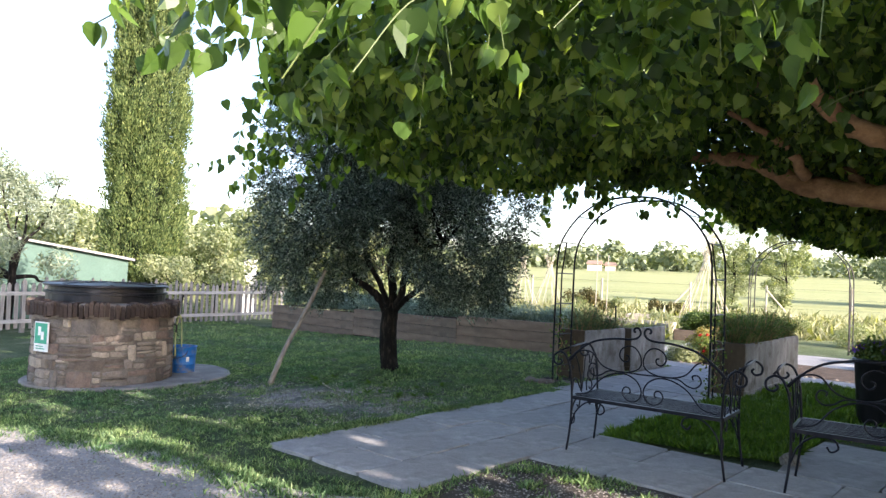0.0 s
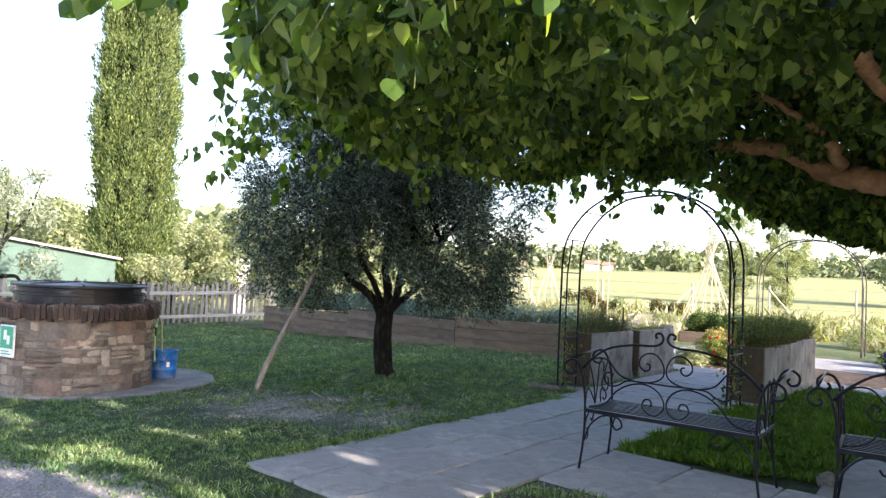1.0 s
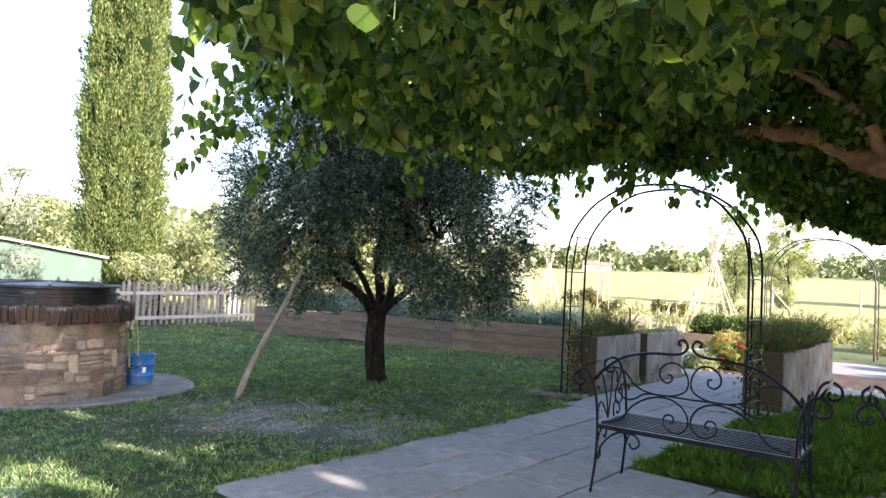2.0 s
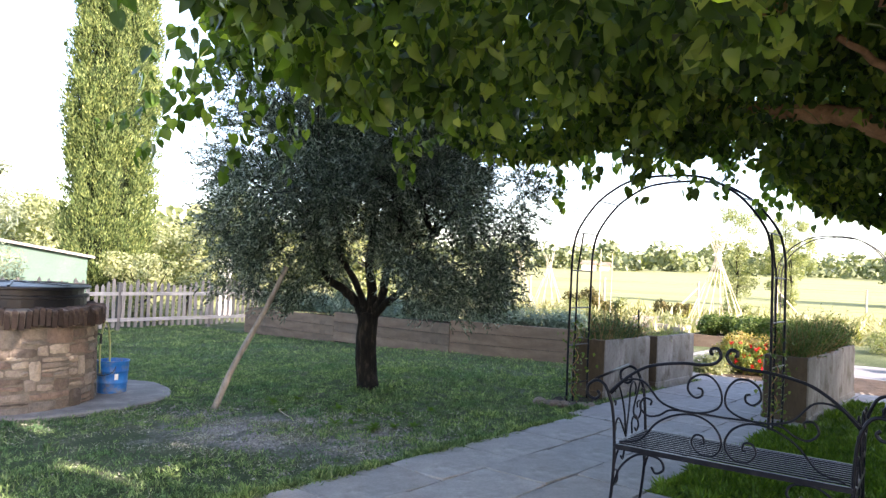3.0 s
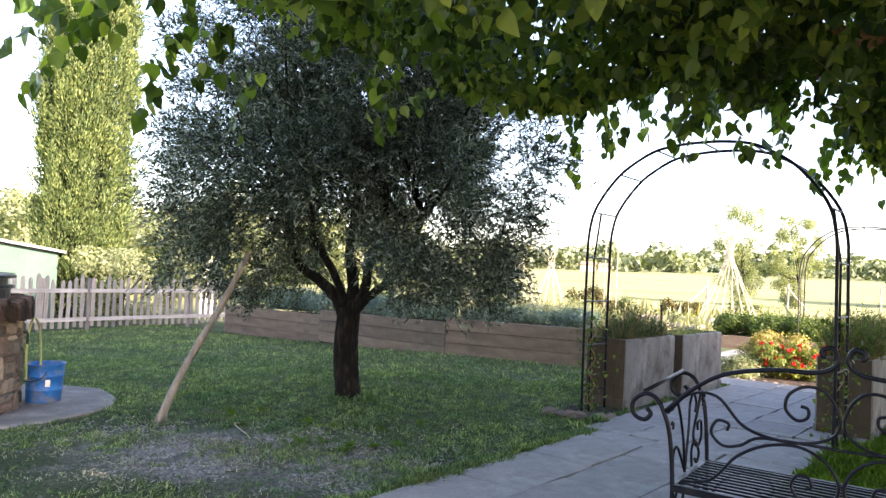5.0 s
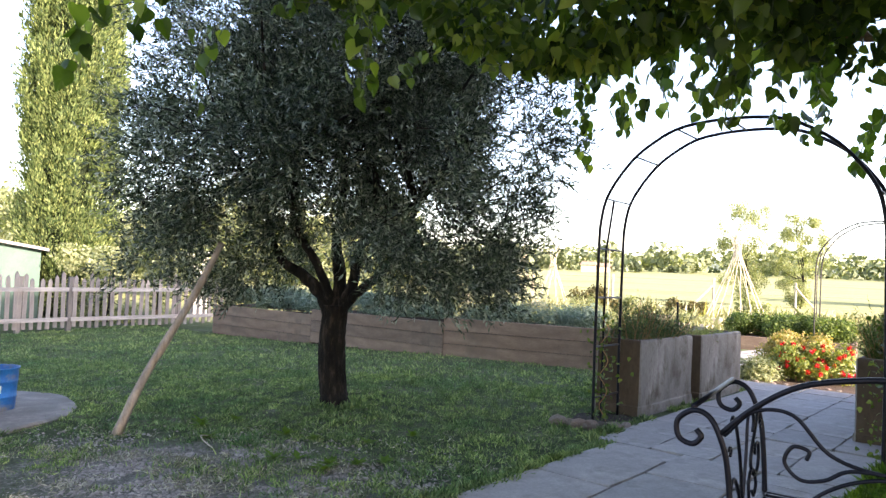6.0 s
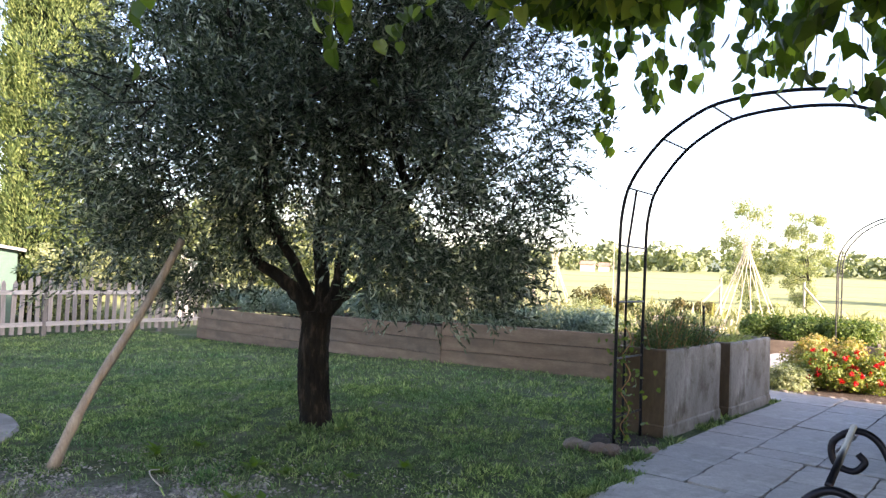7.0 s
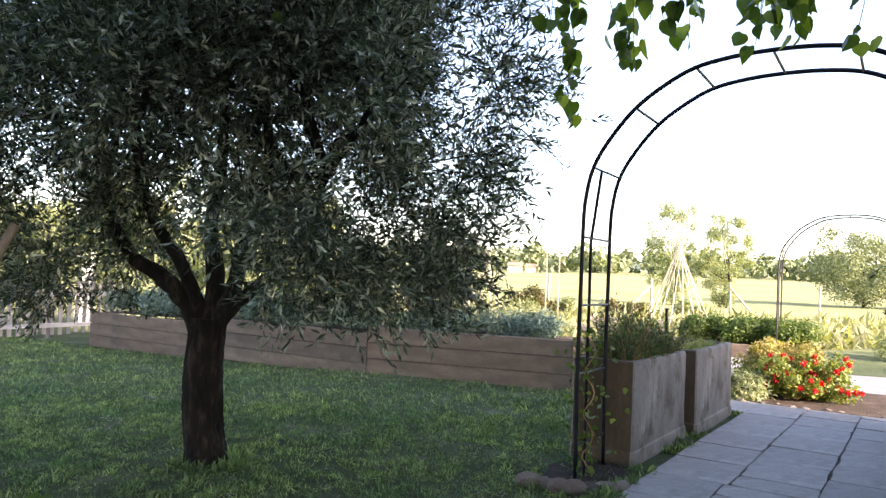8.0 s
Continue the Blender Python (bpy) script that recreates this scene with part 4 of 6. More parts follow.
def well_sign():
    cx, cy = -5.92, 8.1
    d = Vector((0.29 - cx, 1.08 - cy, 0)).normalized()
    ang = math.atan2(d.y, d.x) - radians(52)
    s = thing("sign", pose(cx + 0.795 * math.cos(ang), cy + 0.795 * math.sin(ang), gz(cx, cy) + 0.4, 0, 0, math.degrees(ang) + 90) @ Matrix.Scale(0.88, 4), "green and white notice board fixed to the well", "sign")
    part("board", Build().box(-0.13, 0.13, -0.012, 0.006, 0, 0.37, None, 0.002), SIGN_WHITE, s)
    part("panel", Build().box(-0.115, 0.115, -0.016, -0.0125, 0.1, 0.355), SIGN_GREEN, s)
    part("pictogram", Build().box(-0.05, 0.0, -0.02, -0.0165, 0.2, 0.31).box(0.01, 0.06, -0.02, -0.0165, 0.15, 0.25), SIGN_WHITE, s)
    for i in range(2):
        part("text_bar", Build().box(-0.09, 0.08 - i * 0.03, -0.016, -0.0125, 0.03 + i * 0.03, 0.042 + i * 0.03), SIGN_GREEN, s)


well_sign()


# ---------------- picket fence ----------------
def picket_fence(p0, p1):
    L = math.hypot(p1[0] - p0[0], p1[1] - p0[1])
    ang = math.degrees(math.atan2(p1[1] - p0[1], p1[0] - p0[0]))
    f = thing("picket_fence", pose(0, 0, 0), "weathered whitish wooden picket fence along the lawn", "fence", "picket fence runs")
    rf = random.Random(int(L * 100))
    n = int(L / 0.14)
    meshes = []
    for k in range(4):
        h = 0.98 + 0.04 * k
        b = Build().box(-0.037, 0.037, -0.01, 0.01, 0.06, h - 0.03, None, 0.003)
        b.add([(-0.035, -0.01, h - 0.031), (0.035, -0.01, h - 0.031), (0.0, -0.008, h + 0.02), (-0.035, 0.01, h - 0.031), (0.035, 0.01, h - 0.031), (0.0, 0.008, h + 0.02)], [(0, 1, 2), (4, 3, 5), (1, 4, 5, 2), (3, 0, 2, 5)])
        meshes.append(b.mesh("picket"))
    for i in range(n):
        t = (i + 0.5) / n
        x, y = p0[0] + (p1[0] - p0[0]) * t, p0[1] + (p1[1] - p0[1]) * t
        part("picket", meshes[rf.randrange(4)], PICKET, f, at=pose(x, y, gz(x, y) + rf.uniform(-0.02, 0.02), 0, rf.uniform(-1.6, 1.6), ang + rf.uniform(-2, 2)))
    m = Matrix.Translation((p0[0], p0[1], gz(*p0))) @ pose(0, 0, 0, 0, 0, ang)
    tilt = math.degrees(math.atan2(gz(*p1) - gz(*p0), L))
    for z in (0.22, 0.78):
        part("rail", Build().box(0, L, -0.04, -0.0125, z - 0.038, z + 0.038, None, 0.004), RAIL, f, at=m @ pose(0, 0, 0, 0, -tilt, 0))
    for i in range(int(L / 2.2) + 1):
        t = min(1, i * 2.2 / L)
        x, y = p0[0] + (p1[0] - p0[0]) * t, p0[1] + (p1[1] - p0[1]) * t
        part("post", Build().box(-0.04, 0.04, 0.0125, 0.09, -0.1, 1.02, None, 0.005), PICKET, f, at=pose(x, y, gz(x, y), 0, 0, ang))


picket_fence((-12.4, 10.3), (-10.8, 15.3))
picket_fence((-10.78, 15.36), (-9.35, 18.7))


# ---------------- olive tree ----------------
def tree_limbs(build, rng, start, ends, r0, wob=0.12, r1=0.012):
    for e in ends:
        s, e = Vector(start), Vector(e)
        mid = [s.lerp(e, t) + Vector(rng.uniform(-wob, wob, 3)) for t in (0.3, 0.6)]
        pts = curve([s, *mid, e], 6)
        n = len(pts)
        build.tube(pts, [r0 * (1 - i / n) + r1 * i / n for i in range(n)], 8)


OLIVE_LEAF = [(0, 0, 0), (0.45, 0.125, 0.03), (1, 0, -0.04), (0.45, -0.125, 0.03)]


def olive_tree():
    x0, y0 = -2.94, 10.0
    rng = np.random.default_rng(7)
    t = thing("olive_tree", pose(x0, y0, gz(x0, y0)), "olive tree with a dark trunk and a broad silvery crown", "tree")
    tr = Build()
    pts = curve([(0.02, 0, -0.1), (0.0, 0, 0.02), (-0.03, 0, 0.25), (-0.05, 0, 0.55), (-0.04, 0, 0.84)], 22)
    rad = [0.14 - 0.032 * min(1, i / 30) - 0.008 * i / len(pts) for i in range(len(pts))]
    tr.tube(pts, rad, 72)
    for i, p in enumerate(tr.v):
        c = pts[min(i // 72, len(pts) - 1)]
        dx, dy = p[0] - c.x, p[1] - c.y
        a = math.atan2(dy, dx) + 0.5 * p[2]
        u, v = math.cos(a), math.sin(a)
        ridge = abs(noise.noise((u * 4.5, v * 4.5, p[2] * 2.6))) + 0.6 * abs(noise.noise((u * 10, v * 10, p[2] * 7)))
        k = 1.1 + 0.12 * noise.noise((u * 1.4, v * 1.4, p[2] * 1.8)) - 0.34 * max(0, 0.32 - ridge) + 0.05 * noise.noise((u * 24, v * 24, p[2] * 26)) + 0.05 * max(0, 0.12 - p[2]) / 0.12
        tr.v[i] = (c.x + dx * k, c.y + dy * k, p[2])
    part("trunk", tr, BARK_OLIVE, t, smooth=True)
    for line, r0 in (([(-0.06, 0, 0.72), (-0.17, -0.03, 0.94), (-0.32, -0.06, 1.08), (-0.5, -0.1, 1.2), (-0.62, -0.15, 1.45), (-0.68, -0.15, 1.9)], 0.068),
                     ([(-0.04, 0, 0.76), (-0.03, 0.05, 1.05), (-0.1, 0.1, 1.4), (-0.08, 0.15, 1.9), (-0.2, 0.3, 2.5)], 0.07),
                     ([(-0.02, 0, 0.76), (0.1, 0.02, 1.0), (0.13, 0.06, 1.3), (0.25, 0.1, 1.7), (0.2, 0.1, 2.3)], 0.062),
                     ([(0.0, 0, 0.78), (0.2, -0.04, 0.98), (0.42, -0.08, 1.15), (0.62, -0.1, 1.5), (0.75, -0.1, 1.9)], 0.045),
                     ([(-0.06, 0, 0.82), (-0.13, -0.16, 1.15), (-0.28, -0.33, 1.5), (-0.34, -0.42, 2.1)], 0.045)):
        pts = curve(line, 6)
        n = len(pts)
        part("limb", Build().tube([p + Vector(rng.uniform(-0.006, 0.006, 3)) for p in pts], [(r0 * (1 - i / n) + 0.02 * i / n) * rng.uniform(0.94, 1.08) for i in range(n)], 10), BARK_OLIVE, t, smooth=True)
    for s in ((-0.65, -0.15, 1.6), (0.22, 0.1, 2.1), (0.7, -0.1, 1.7), (-0.17, 0.27, 2.3), (-0.33, -0.4, 1.9)):
        ends = [Vector(s) + Vector((rng.uniform(-1.0, 1.0), rng.uniform(-1.0, 1.0), rng.uniform(-0.1, 1.5))) for _ in range(6)]
        for e in ends:
            li = Build()
            tree_limbs(li, rng, s, [e], 0.024, 0.12, 0.006)
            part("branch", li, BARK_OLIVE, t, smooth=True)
    # sprays: short twigs with paired narrow leaves, gathered in lumps
    lumps = []
    for i in range(225):
        a, u = rng.uniform(0, 6.283), math.sqrt(rng.uniform(0.08, 1.0))
        z = rng.uniform(0.95, 4.1)
        k = 2.0 * math.sqrt(max(0.06, 1 - ((z - 2.2) / 2.15) ** 2)) if z > 2.2 else 2.0 * (0.75 + 0.25 * (z - 0.9) / 1.3)
        q = k * u * math.cos(a) * (0.66 if z > 2.3 and math.cos(a) > 0 else 0.92)
        lumps.append((0.05 + q, k * u * math.sin(a) * 0.94, z, rng.uniform(0.15, 0.4)))
    # keep a gap round the fork
    lumps = [q for q in lumps if not (q[2] < 1.55 and math.hypot(q[0] + 0.05, q[1]) < 0.72) and not (q[2] < 1.35 and -0.6 < q[0] < 0.5)]
    lumps += [(rng.normal() * 0.5, rng.normal() * 0.5, rng.uniform(1.9, 3.9), rng.uniform(0.3, 0.46)) for _ in range(46)]
    lumps += [(0.3, -0.5, 1.75, 0.3), (-0.45, -0.55, 1.85, 0.28), (0.65, -0.6, 1.5, 0.3), (0.0, 0.6, 1.7, 0.3), (-0.85, -0.95, 1.55, 0.34), (-1.15, -0.75, 1.5, 0.32), (-0.7, -1.2, 1.8, 0.34), (-1.4, -0.4, 1.5, 0.3), (-1.3, -0.9, 1.8, 0.38), (-0.95, -1.0, 1.25, 0.25), (-1.6, 0.1, 1.45, 0.3), (1.15, -0.8, 1.15, 0.3), (1.4, -0.3, 1.2, 0.34), (0.9, -1.1, 1.35, 0.3), (1.6, -0.3, 1.9, 0.26), (1.6, -0.5, 1.6, 0.26), (0.75, -0.9, 1.05, 0.2), (-1.0, -1.35, 1.15, 0.24), (-0.72, -0.4, 1.0, 0.24), (-0.85, -0.55, 0.98, 0.22), (-0.6, -0.65, 1.15, 0.22), (-0.9, -0.15, 1.15, 0.26)]
    lumps += [(-1.7, -0.2, 3.0, 0.36), (-1.85, 0.0, 2.6, 0.36), (-1.5, -0.3, 3.4, 0.36), (-1.2, 0.0, 3.75, 0.4), (-1.9, 0.2, 2.2, 0.36), (-1.75, -0.5, 2.4, 0.32), (-1.95, -0.1, 1.8, 0.3), (-1.3, 0.5, 3.3, 0.36)]
    lumps += [(0.3, 0.2, 2.6, 0.4), (0.6, 0.2, 2.4, 0.4), (0.9, 0.3, 2.7, 0.4), (0.2, -0.3, 2.5, 0.36), (0.6, -0.4, 2.6, 0.36), (1.1, 0.0, 2.3, 0.38)]
    lumps += [(1.2, 0.0, 3.2, 0.42), (1.5, -0.2, 2.7, 0.4), (1.0, 0.3, 3.6, 0.4), (1.75, 0.0, 2.2, 0.36), (1.3, -0.4, 3.0, 0.36), (0.8, -0.6, 2.9, 0.38), (0.9, -0.7, 2.3, 0.36), (0.4, -0.8, 2.1, 0.34), (-0.45, -0.45, 1.45, 0.25), (-0.25, -0.3, 1.65, 0.26), (-0.5, 0.1, 1.5, 0.26)]
    lumps += [(-0.55, -0.2, 1.35, 0.26), (-0.35, -0.4, 1.55, 0.26), (0.45, -0.3, 1.38, 0.26), (0.2, -0.35, 1.6, 0.26), (-0.1, 0.3, 1.65, 0.28), (-1.2, 0.6, 1.5, 0.36), (-1.6, 0.4, 1.2, 0.34), (-0.9, 0.9, 1.3, 0.34), (-1.3, -0.2, 1.1, 0.32), (-1.7, -0.4, 1.35, 0.32), (-0.75, 0.3, 1.2, 0.26), (0.8, 0.5, 1.25, 0.3)]
    lumps = np.array(lumps)
    ns, per = 25000, 14
    share = lumps[:, 3] ** 2.3
    i = rng.choice(len(lumps), ns, p=share / share.sum())
    d = unit(rng, ns)
    base = lumps[i, :3] + d * (lumps[i, 3] * (0.05 + 0.95 * rng.random(ns) ** 0.9))[:, None]
    out = base - np.array([0, 0, 2.2])
    out /= np.linalg.norm(out, axis=1, keepdims=True)
    twig = out * 0.6 + d * 0.4 + unit(rng, ns) * 0.7 + np.array([0, 0, 0.1])
    twig /= np.linalg.norm(twig, axis=1, keepdims=True)
    ln = rng.uniform(0.09, 0.24, ns)
    k = np.linspace(0.0, 1.0, per)
    pos = (base[:, None, :] + twig[:, None, :] * (ln[:, None] * k[None, :])[:, :, None] + np.array([0, 0, -0.06]) * 0.5 * (k ** 2)[None, :, None]).reshape(-1, 3)
    tw = np.repeat(twig, per, axis=0)
    n = len(pos)
    ax = tw * 0.85 + unit(rng, n) * 0.78
    ax /= np.linalg.norm(ax, axis=1, keepdims=True)
    nn = np.cross(ax, unit(rng, n))
    nn /= np.linalg.norm(nn, axis=1, keepdims=True)
    rot = np.stack([ax, np.cross(nn, ax), nn], axis=2)
    # the trunk and the fork stay clear
    rad = np.hypot(pos[:, 0], pos[:, 1])
    side = np.abs(pos[:, 0] + 0.06)
    floor_z = np.interp(side, [0.0, 0.25, 0.65, 3.0], [1.3, 1.22, 0.82, 0.76]) + 0.12 * np.sin(pos[:, 0] * 6.3) * np.cos(pos[:, 1] * 4.7) + 0.05 * np.sin(pos[:, 0] * 17 + pos[:, 1] * 13)
    free = pos[:, 2] > floor_z
    pos, rot, n = pos[free], rot[free], int(free.sum())
    part("crown", scatter("crown", pos, rot, rng.uniform(0.033, 0.064, n), OLIVE_LEAF, LANCE_F), OLIVE, t)
    tws = Build()
    for j in range(0, ns, 12):
        if base[j][2] < 1.35:
            continue
        tws.tube([base[j] - twig[j] * 0.15, base[j] + twig[j] * ln[j] * 0.5, base[j] + twig[j] * ln[j] + np.array([0, 0, -0.05])], [0.005, 0.003, 0.001], 3, False)
    tagged(part("twig_mass", tws, BARK_OLIVE, t), kind="stuff")


olive_tree()
prop = thing("wooden_prop", pose(0, 0, 0), "bare wooden pole propping up the olive tree", "pole")
part("pole", Build().tube(curve([(-3.89, 8.5, -0.06), (-3.8, 8.66, 0.35), (-3.64, 8.93, 0.9), (-3.535, 9.1, 1.31)], 5), [0.036, 0.034, 0.031, 0.034, 0.03, 0.03, 0.028, 0.031, 0.027, 0.027, 0.026, 0.028, 0.025, 0.025, 0.024, 0.025], 9), POLE_WOOD, prop, smooth=True)


# ---------------- mulberry canopy ----------------
# the south-east corner is never in view: added to shade and dapple the gravel
POLY = [(-0.95, 3.2), (-1.35, 3.8), (-2.05, 5.2), (-2.75, 6.6), (-2.8, 7.7), (-2.0, 8.2), (-1.0, 8.3), (0.0, 8.2), (0.8, 8.6), (1.5, 9.8), (2.4, 10.6), (5.0, 10.6), (5.4, 6), (5.6, 2.2), (5.4, 0.4), (3.4, 0.9), (2.0, 1.8), (1.0, 2.7), (0.3, 3.35)]


def inside(px, py):
    r = np.zeros(len(px), bool)
    for (x0, y0), (x1, y1) in zip(POLY, POLY[1:] + POLY[:1]):
        c = ((y0 > py) != (y1 > py)) & (px < (x1 - x0) * (py - y0) / (y1 - y0 + 1e-9) + x0)
        r ^= c
    return r


def edge_dist(px, py):
    d = np.full(len(px), 9.0)
    for (x0, y0), (x1, y1) in zip(POLY, POLY[1:] + POLY[:1]):
        dx, dy = x1 - x0, y1 - y0
        t = np.clip(((px - x0) * dx + (py - y0) * dy) / (dx * dx + dy * dy), 0, 1)
        d = np.minimum(d, np.hypot(px - x0 - t * dx, py - y0 - t * dy))
    return d


def hang_leaves(rng, pos, drop):
    """Leaves that hang from their stalks, tips down and out."""
    n = len(pos)
    ax = unit(rng, n) * 0.75 + np.array([0, 0, -1.0]) * drop
    ax /= np.linalg.norm(ax, axis=1, keepdims=True)
    nn = np.cross(ax, unit(rng, n))
    nn /= np.linalg.norm(nn, axis=1, keepdims=True)
    return np.stack([ax, np.cross(nn, ax), nn], axis=2)


def mulberry():
    rng = np.random.default_rng(3)
    t = thing("mulberry_tree", pose(3.9, 6.4, 0), "spreading mulberry tree with heart-shaped leaves over the seats", "tree")

    def local(b):
        b.v = [(p[0] - 3.9, p[1] - 6.4, p[2]) for p in b.v]
        return b

    tr = Build().tube(curve([(3.9, 6.4, -0.1), (3.92, 6.42, 0.7), (3.85, 6.4, 1.4), (3.75, 6.45, 2.0)], 5), [0.27 - 0.006 * i for i in range(16)], 16)
    part("trunk", local(tr), BARK_MUL, t, smooth=True)
    limbs = [
        [(3.75, 6.45, 1.95), (2.8, 7.0, 2.06), (2.1, 7.25, 2.1), (1.75, 7.5, 2.18), (1.5, 7.65, 2.27), (1.26, 7.75, 2.43), (0.95, 7.8, 2.5), (0.72, 7.8, 2.52), (0.3, 7.9, 2.6)],
        [(3.75, 6.45, 1.95), (2.5, 6.2, 2.2), (1.75, 6.1, 2.33), (1.43, 6.0, 2.47), (1.0, 5.7, 2.75), (0.2, 5.4, 2.95), (-0.8, 5.0, 3.0)],
        [(3.75, 6.45, 1.95), (3.0, 4.6, 2.5), (2.0, 3.4, 2.8), (0.6, 2.6, 2.95)],
        [(3.75, 6.45, 1.95), (2.6, 6.6, 2.6), (1.0, 6.6, 2.8), (-0.6, 6.9, 2.85), (-1.8, 7.2, 2.8)],
        [(3.75, 6.45, 1.95), (3.0, 8.0, 2.4), (2.0, 8.9, 2.6), (0.6, 9.1, 2.7)],
        [(1.55, 7.4, 2.27), (1.35, 7.2, 2.5), (0.9, 6.9, 2.7)],
        [(1.95, 7.25, 2.14), (1.9, 7.6, 2.35), (1.7, 8.2, 2.5)]]
    for k, l in enumerate(limbs):
        pts = curve(l, 7)
        n = len(pts)
        r0 = (0.125 if k == 0 else 0.095) if k < 5 else 0.05
        b = Build().tube([p + Vector(rng.uniform(-0.012, 0.012, 3)) for p in pts], [r0 * (1 - 0.7 * i / n) * (1 + 0.08 * rng.uniform(-1, 1)) for i in range(n)], 10)
        part("limb", local(b), BARK_MUL, t, smooth=True)
    # shoots through the crown
    tw = Build()
    n = 260
    px, py = rng.uniform(-3.2, 5, n), rng.uniform(0, 10.6, n)
    ok = inside(px, py)
    for x, y in zip(px[ok], py[ok]):
        z = rng.uniform(2.35, 2.9)
        e = (x + rng.uniform(-0.5, 0.3), y + rng.uniform(-0.4, 0.5), z - rng.uniform(-0.1, 0.35))
        tw.tube(curve([(x, y, z), ((x + e[0]) / 2, (y + e[1]) / 2, (z + e[2]) / 2 + 0.06), e], 3), [0.0035, 0.0032, 0.003, 0.0026, 0.0022, 0.002, 0.0015], 4, False)
    tagged(part("shoot_mass", local(tw), STALK, t), kind="stuff")
    # leaves
    n = 245000
    px, py = rng.uniform(-3.0, 5.6, n), rng.uniform(0.4, 10.7, n)
    ok = inside(px, py)
    px, py = px[ok], py[ok]
    ed = edge_dist(px, py)
    lump = np.array([noise.noise((x * 0.95, y * 0.95, 2.0)) + 0.5 * noise.noise((x * 2.7, y * 2.7, 7.0)) for x, y in zip(px, py)])
    wave = np.array([noise.noise((x * 2.6, y * 1.1, 11.0)) for x, y in zip(px, py)])
    low = 2.30 + 0.32 * lump + 0.22 * wave + 0.2 * np.clip((-px - 1.5) / 0.8, 0, 1) + 0.3 * np.clip((-px - 1.0) / 0.6, 0, 1) * np.clip((py - 6.2) / 0.6, 0, 1) + 0.1 * np.clip(1 - ed / 0.5, 0, 1) - 0.08 * np.clip(px, 0, 2)
    low += 0.42 * np.clip((px - 0.3) / 0.6, 0, 1) * np.clip((7.9 - py) / 0.5, 0, 1) - 0.14 * np.clip((py - 6.8) / 0.8, 0, 1)
    low += 0.12 * np.clip((py - 8.8) / 0.6, 0, 1) * np.clip(px - 0.8, 0, 1)
    low += 0.16 * np.clip((px - 0.5) / 0.3, 0, 1) * np.clip((py - 6.3) / 0.4, 0, 1) * np.clip((7.9 - py) / 0.2, 0, 1)
    low += 0.15 * np.clip((0.9 - px) / 0.5, 0, 1) * np.clip((px + 1.4) / 0.4, 0, 1) * np.clip((py - 7.2) / 0.4, 0, 1) - 0.12 * np.clip((px - 1.1) / 0.5, 0, 1) * np.clip((py - 8.4) / 0.4, 0, 1)
    thick = np.where(py < 3.3, 0.6, 0.35 + np.where(py < 6.2, 0.62, 0.95 + 0.25 * np.clip(px, 0, 1)) * np.clip(ed / 1.1, 0, 1))
    u = rng.random(len(px)) ** 1.5
    pz = low + thick * u
    # shoots bunch the leaves, with dark gaps between
    bunch = np.array([noise.noise((x * 2.3, y * 2.3, z * 2.3)) + 0.5 * noise.noise((x * 6, y * 6, z * 6)) for x, y, z in zip(px, py, pz)])
    keep = rng.random(len(px)) < np.clip(0.8 + 2.4 * bunch + 0.5 * np.clip((px - 0.5) / 0.8, 0, 1) * (py < 7.6) + 0.6 * np.clip((py - 6.4) / 0.6, 0, 1) * (px > -0.8), 0.22, 1)
    # leaves cut out along the sun's direction, so that flecks of sun come through
    fv, fw = px * 0.43 + py * 0.9, pz * 0.927 - (px * 0.9 - py * 0.43) * 0.375
    fleck = np.array([noise.noise((v * 3.6, w * 3.6, 1.0)) + 0.5 * noise.noise((v * 9, w * 9, 4.0)) for v, w in zip(fv, fw)])
    keep &= (fleck < np.where((px > 0.3) & (fv < 3.8), -0.03, 0.44)) | (fv > 5.3)
    px, py, pz, u = px[keep], py[keep], pz[keep], u[keep]
    pos = np.stack([px - 3.9, py - 6.4, pz], axis=1)
    rot, size = hang_leaves(rng, pos, 1.0), 0.04 + 0.06 * rng.random(len(pos)) ** 1.3
    lowset = (u < 0.2) & (py > 3.0)
    form = rng.integers(0, 3, len(pos))
    for k, leaf in enumerate(HEARTS):
        q = lowset & (form == k)
        tagged(part("leaf_mass", scatter("leaf_mass", pos[q], rot[q], size[q], leaf, HEART_F), MULBERRY, t), kind="stuff")
    tagged(part("leaf_mass", scatter("leaf_mass", pos[~lowset], rot[~lowset], size[~lowset], OVAL_WIDE, WIDE_F), MULBERRY, t), kind="stuff")
    # the crown's upper leaves, close over the limbs
    rx, ry = rng.uniform(-0.8, 4.5, 32000), rng.uniform(6.4, 9.8, 32000)
    ok = inside(rx, ry)
    rx, ry = rx[ok], ry[ok]
    rz = 2.85 + 0.2 * np.array([noise.noise((x * 1.3, y * 1.3, 6.0)) for x, y in zip(rx, ry)]) + 0.75 * rng.random(len(rx))
    top = np.stack([rx - 3.9, ry - 6.4, rz], axis=1)
    tagged(part("leaf_mass", scatter("leaf_mass", top, hang_leaves(rng, top, 0.6), rng.uniform(0.07, 0.12, len(top)), OVAL, OVAL_F), MULBERRY, t), kind="stuff")
    # hanging sprays at the rim
    hp = []
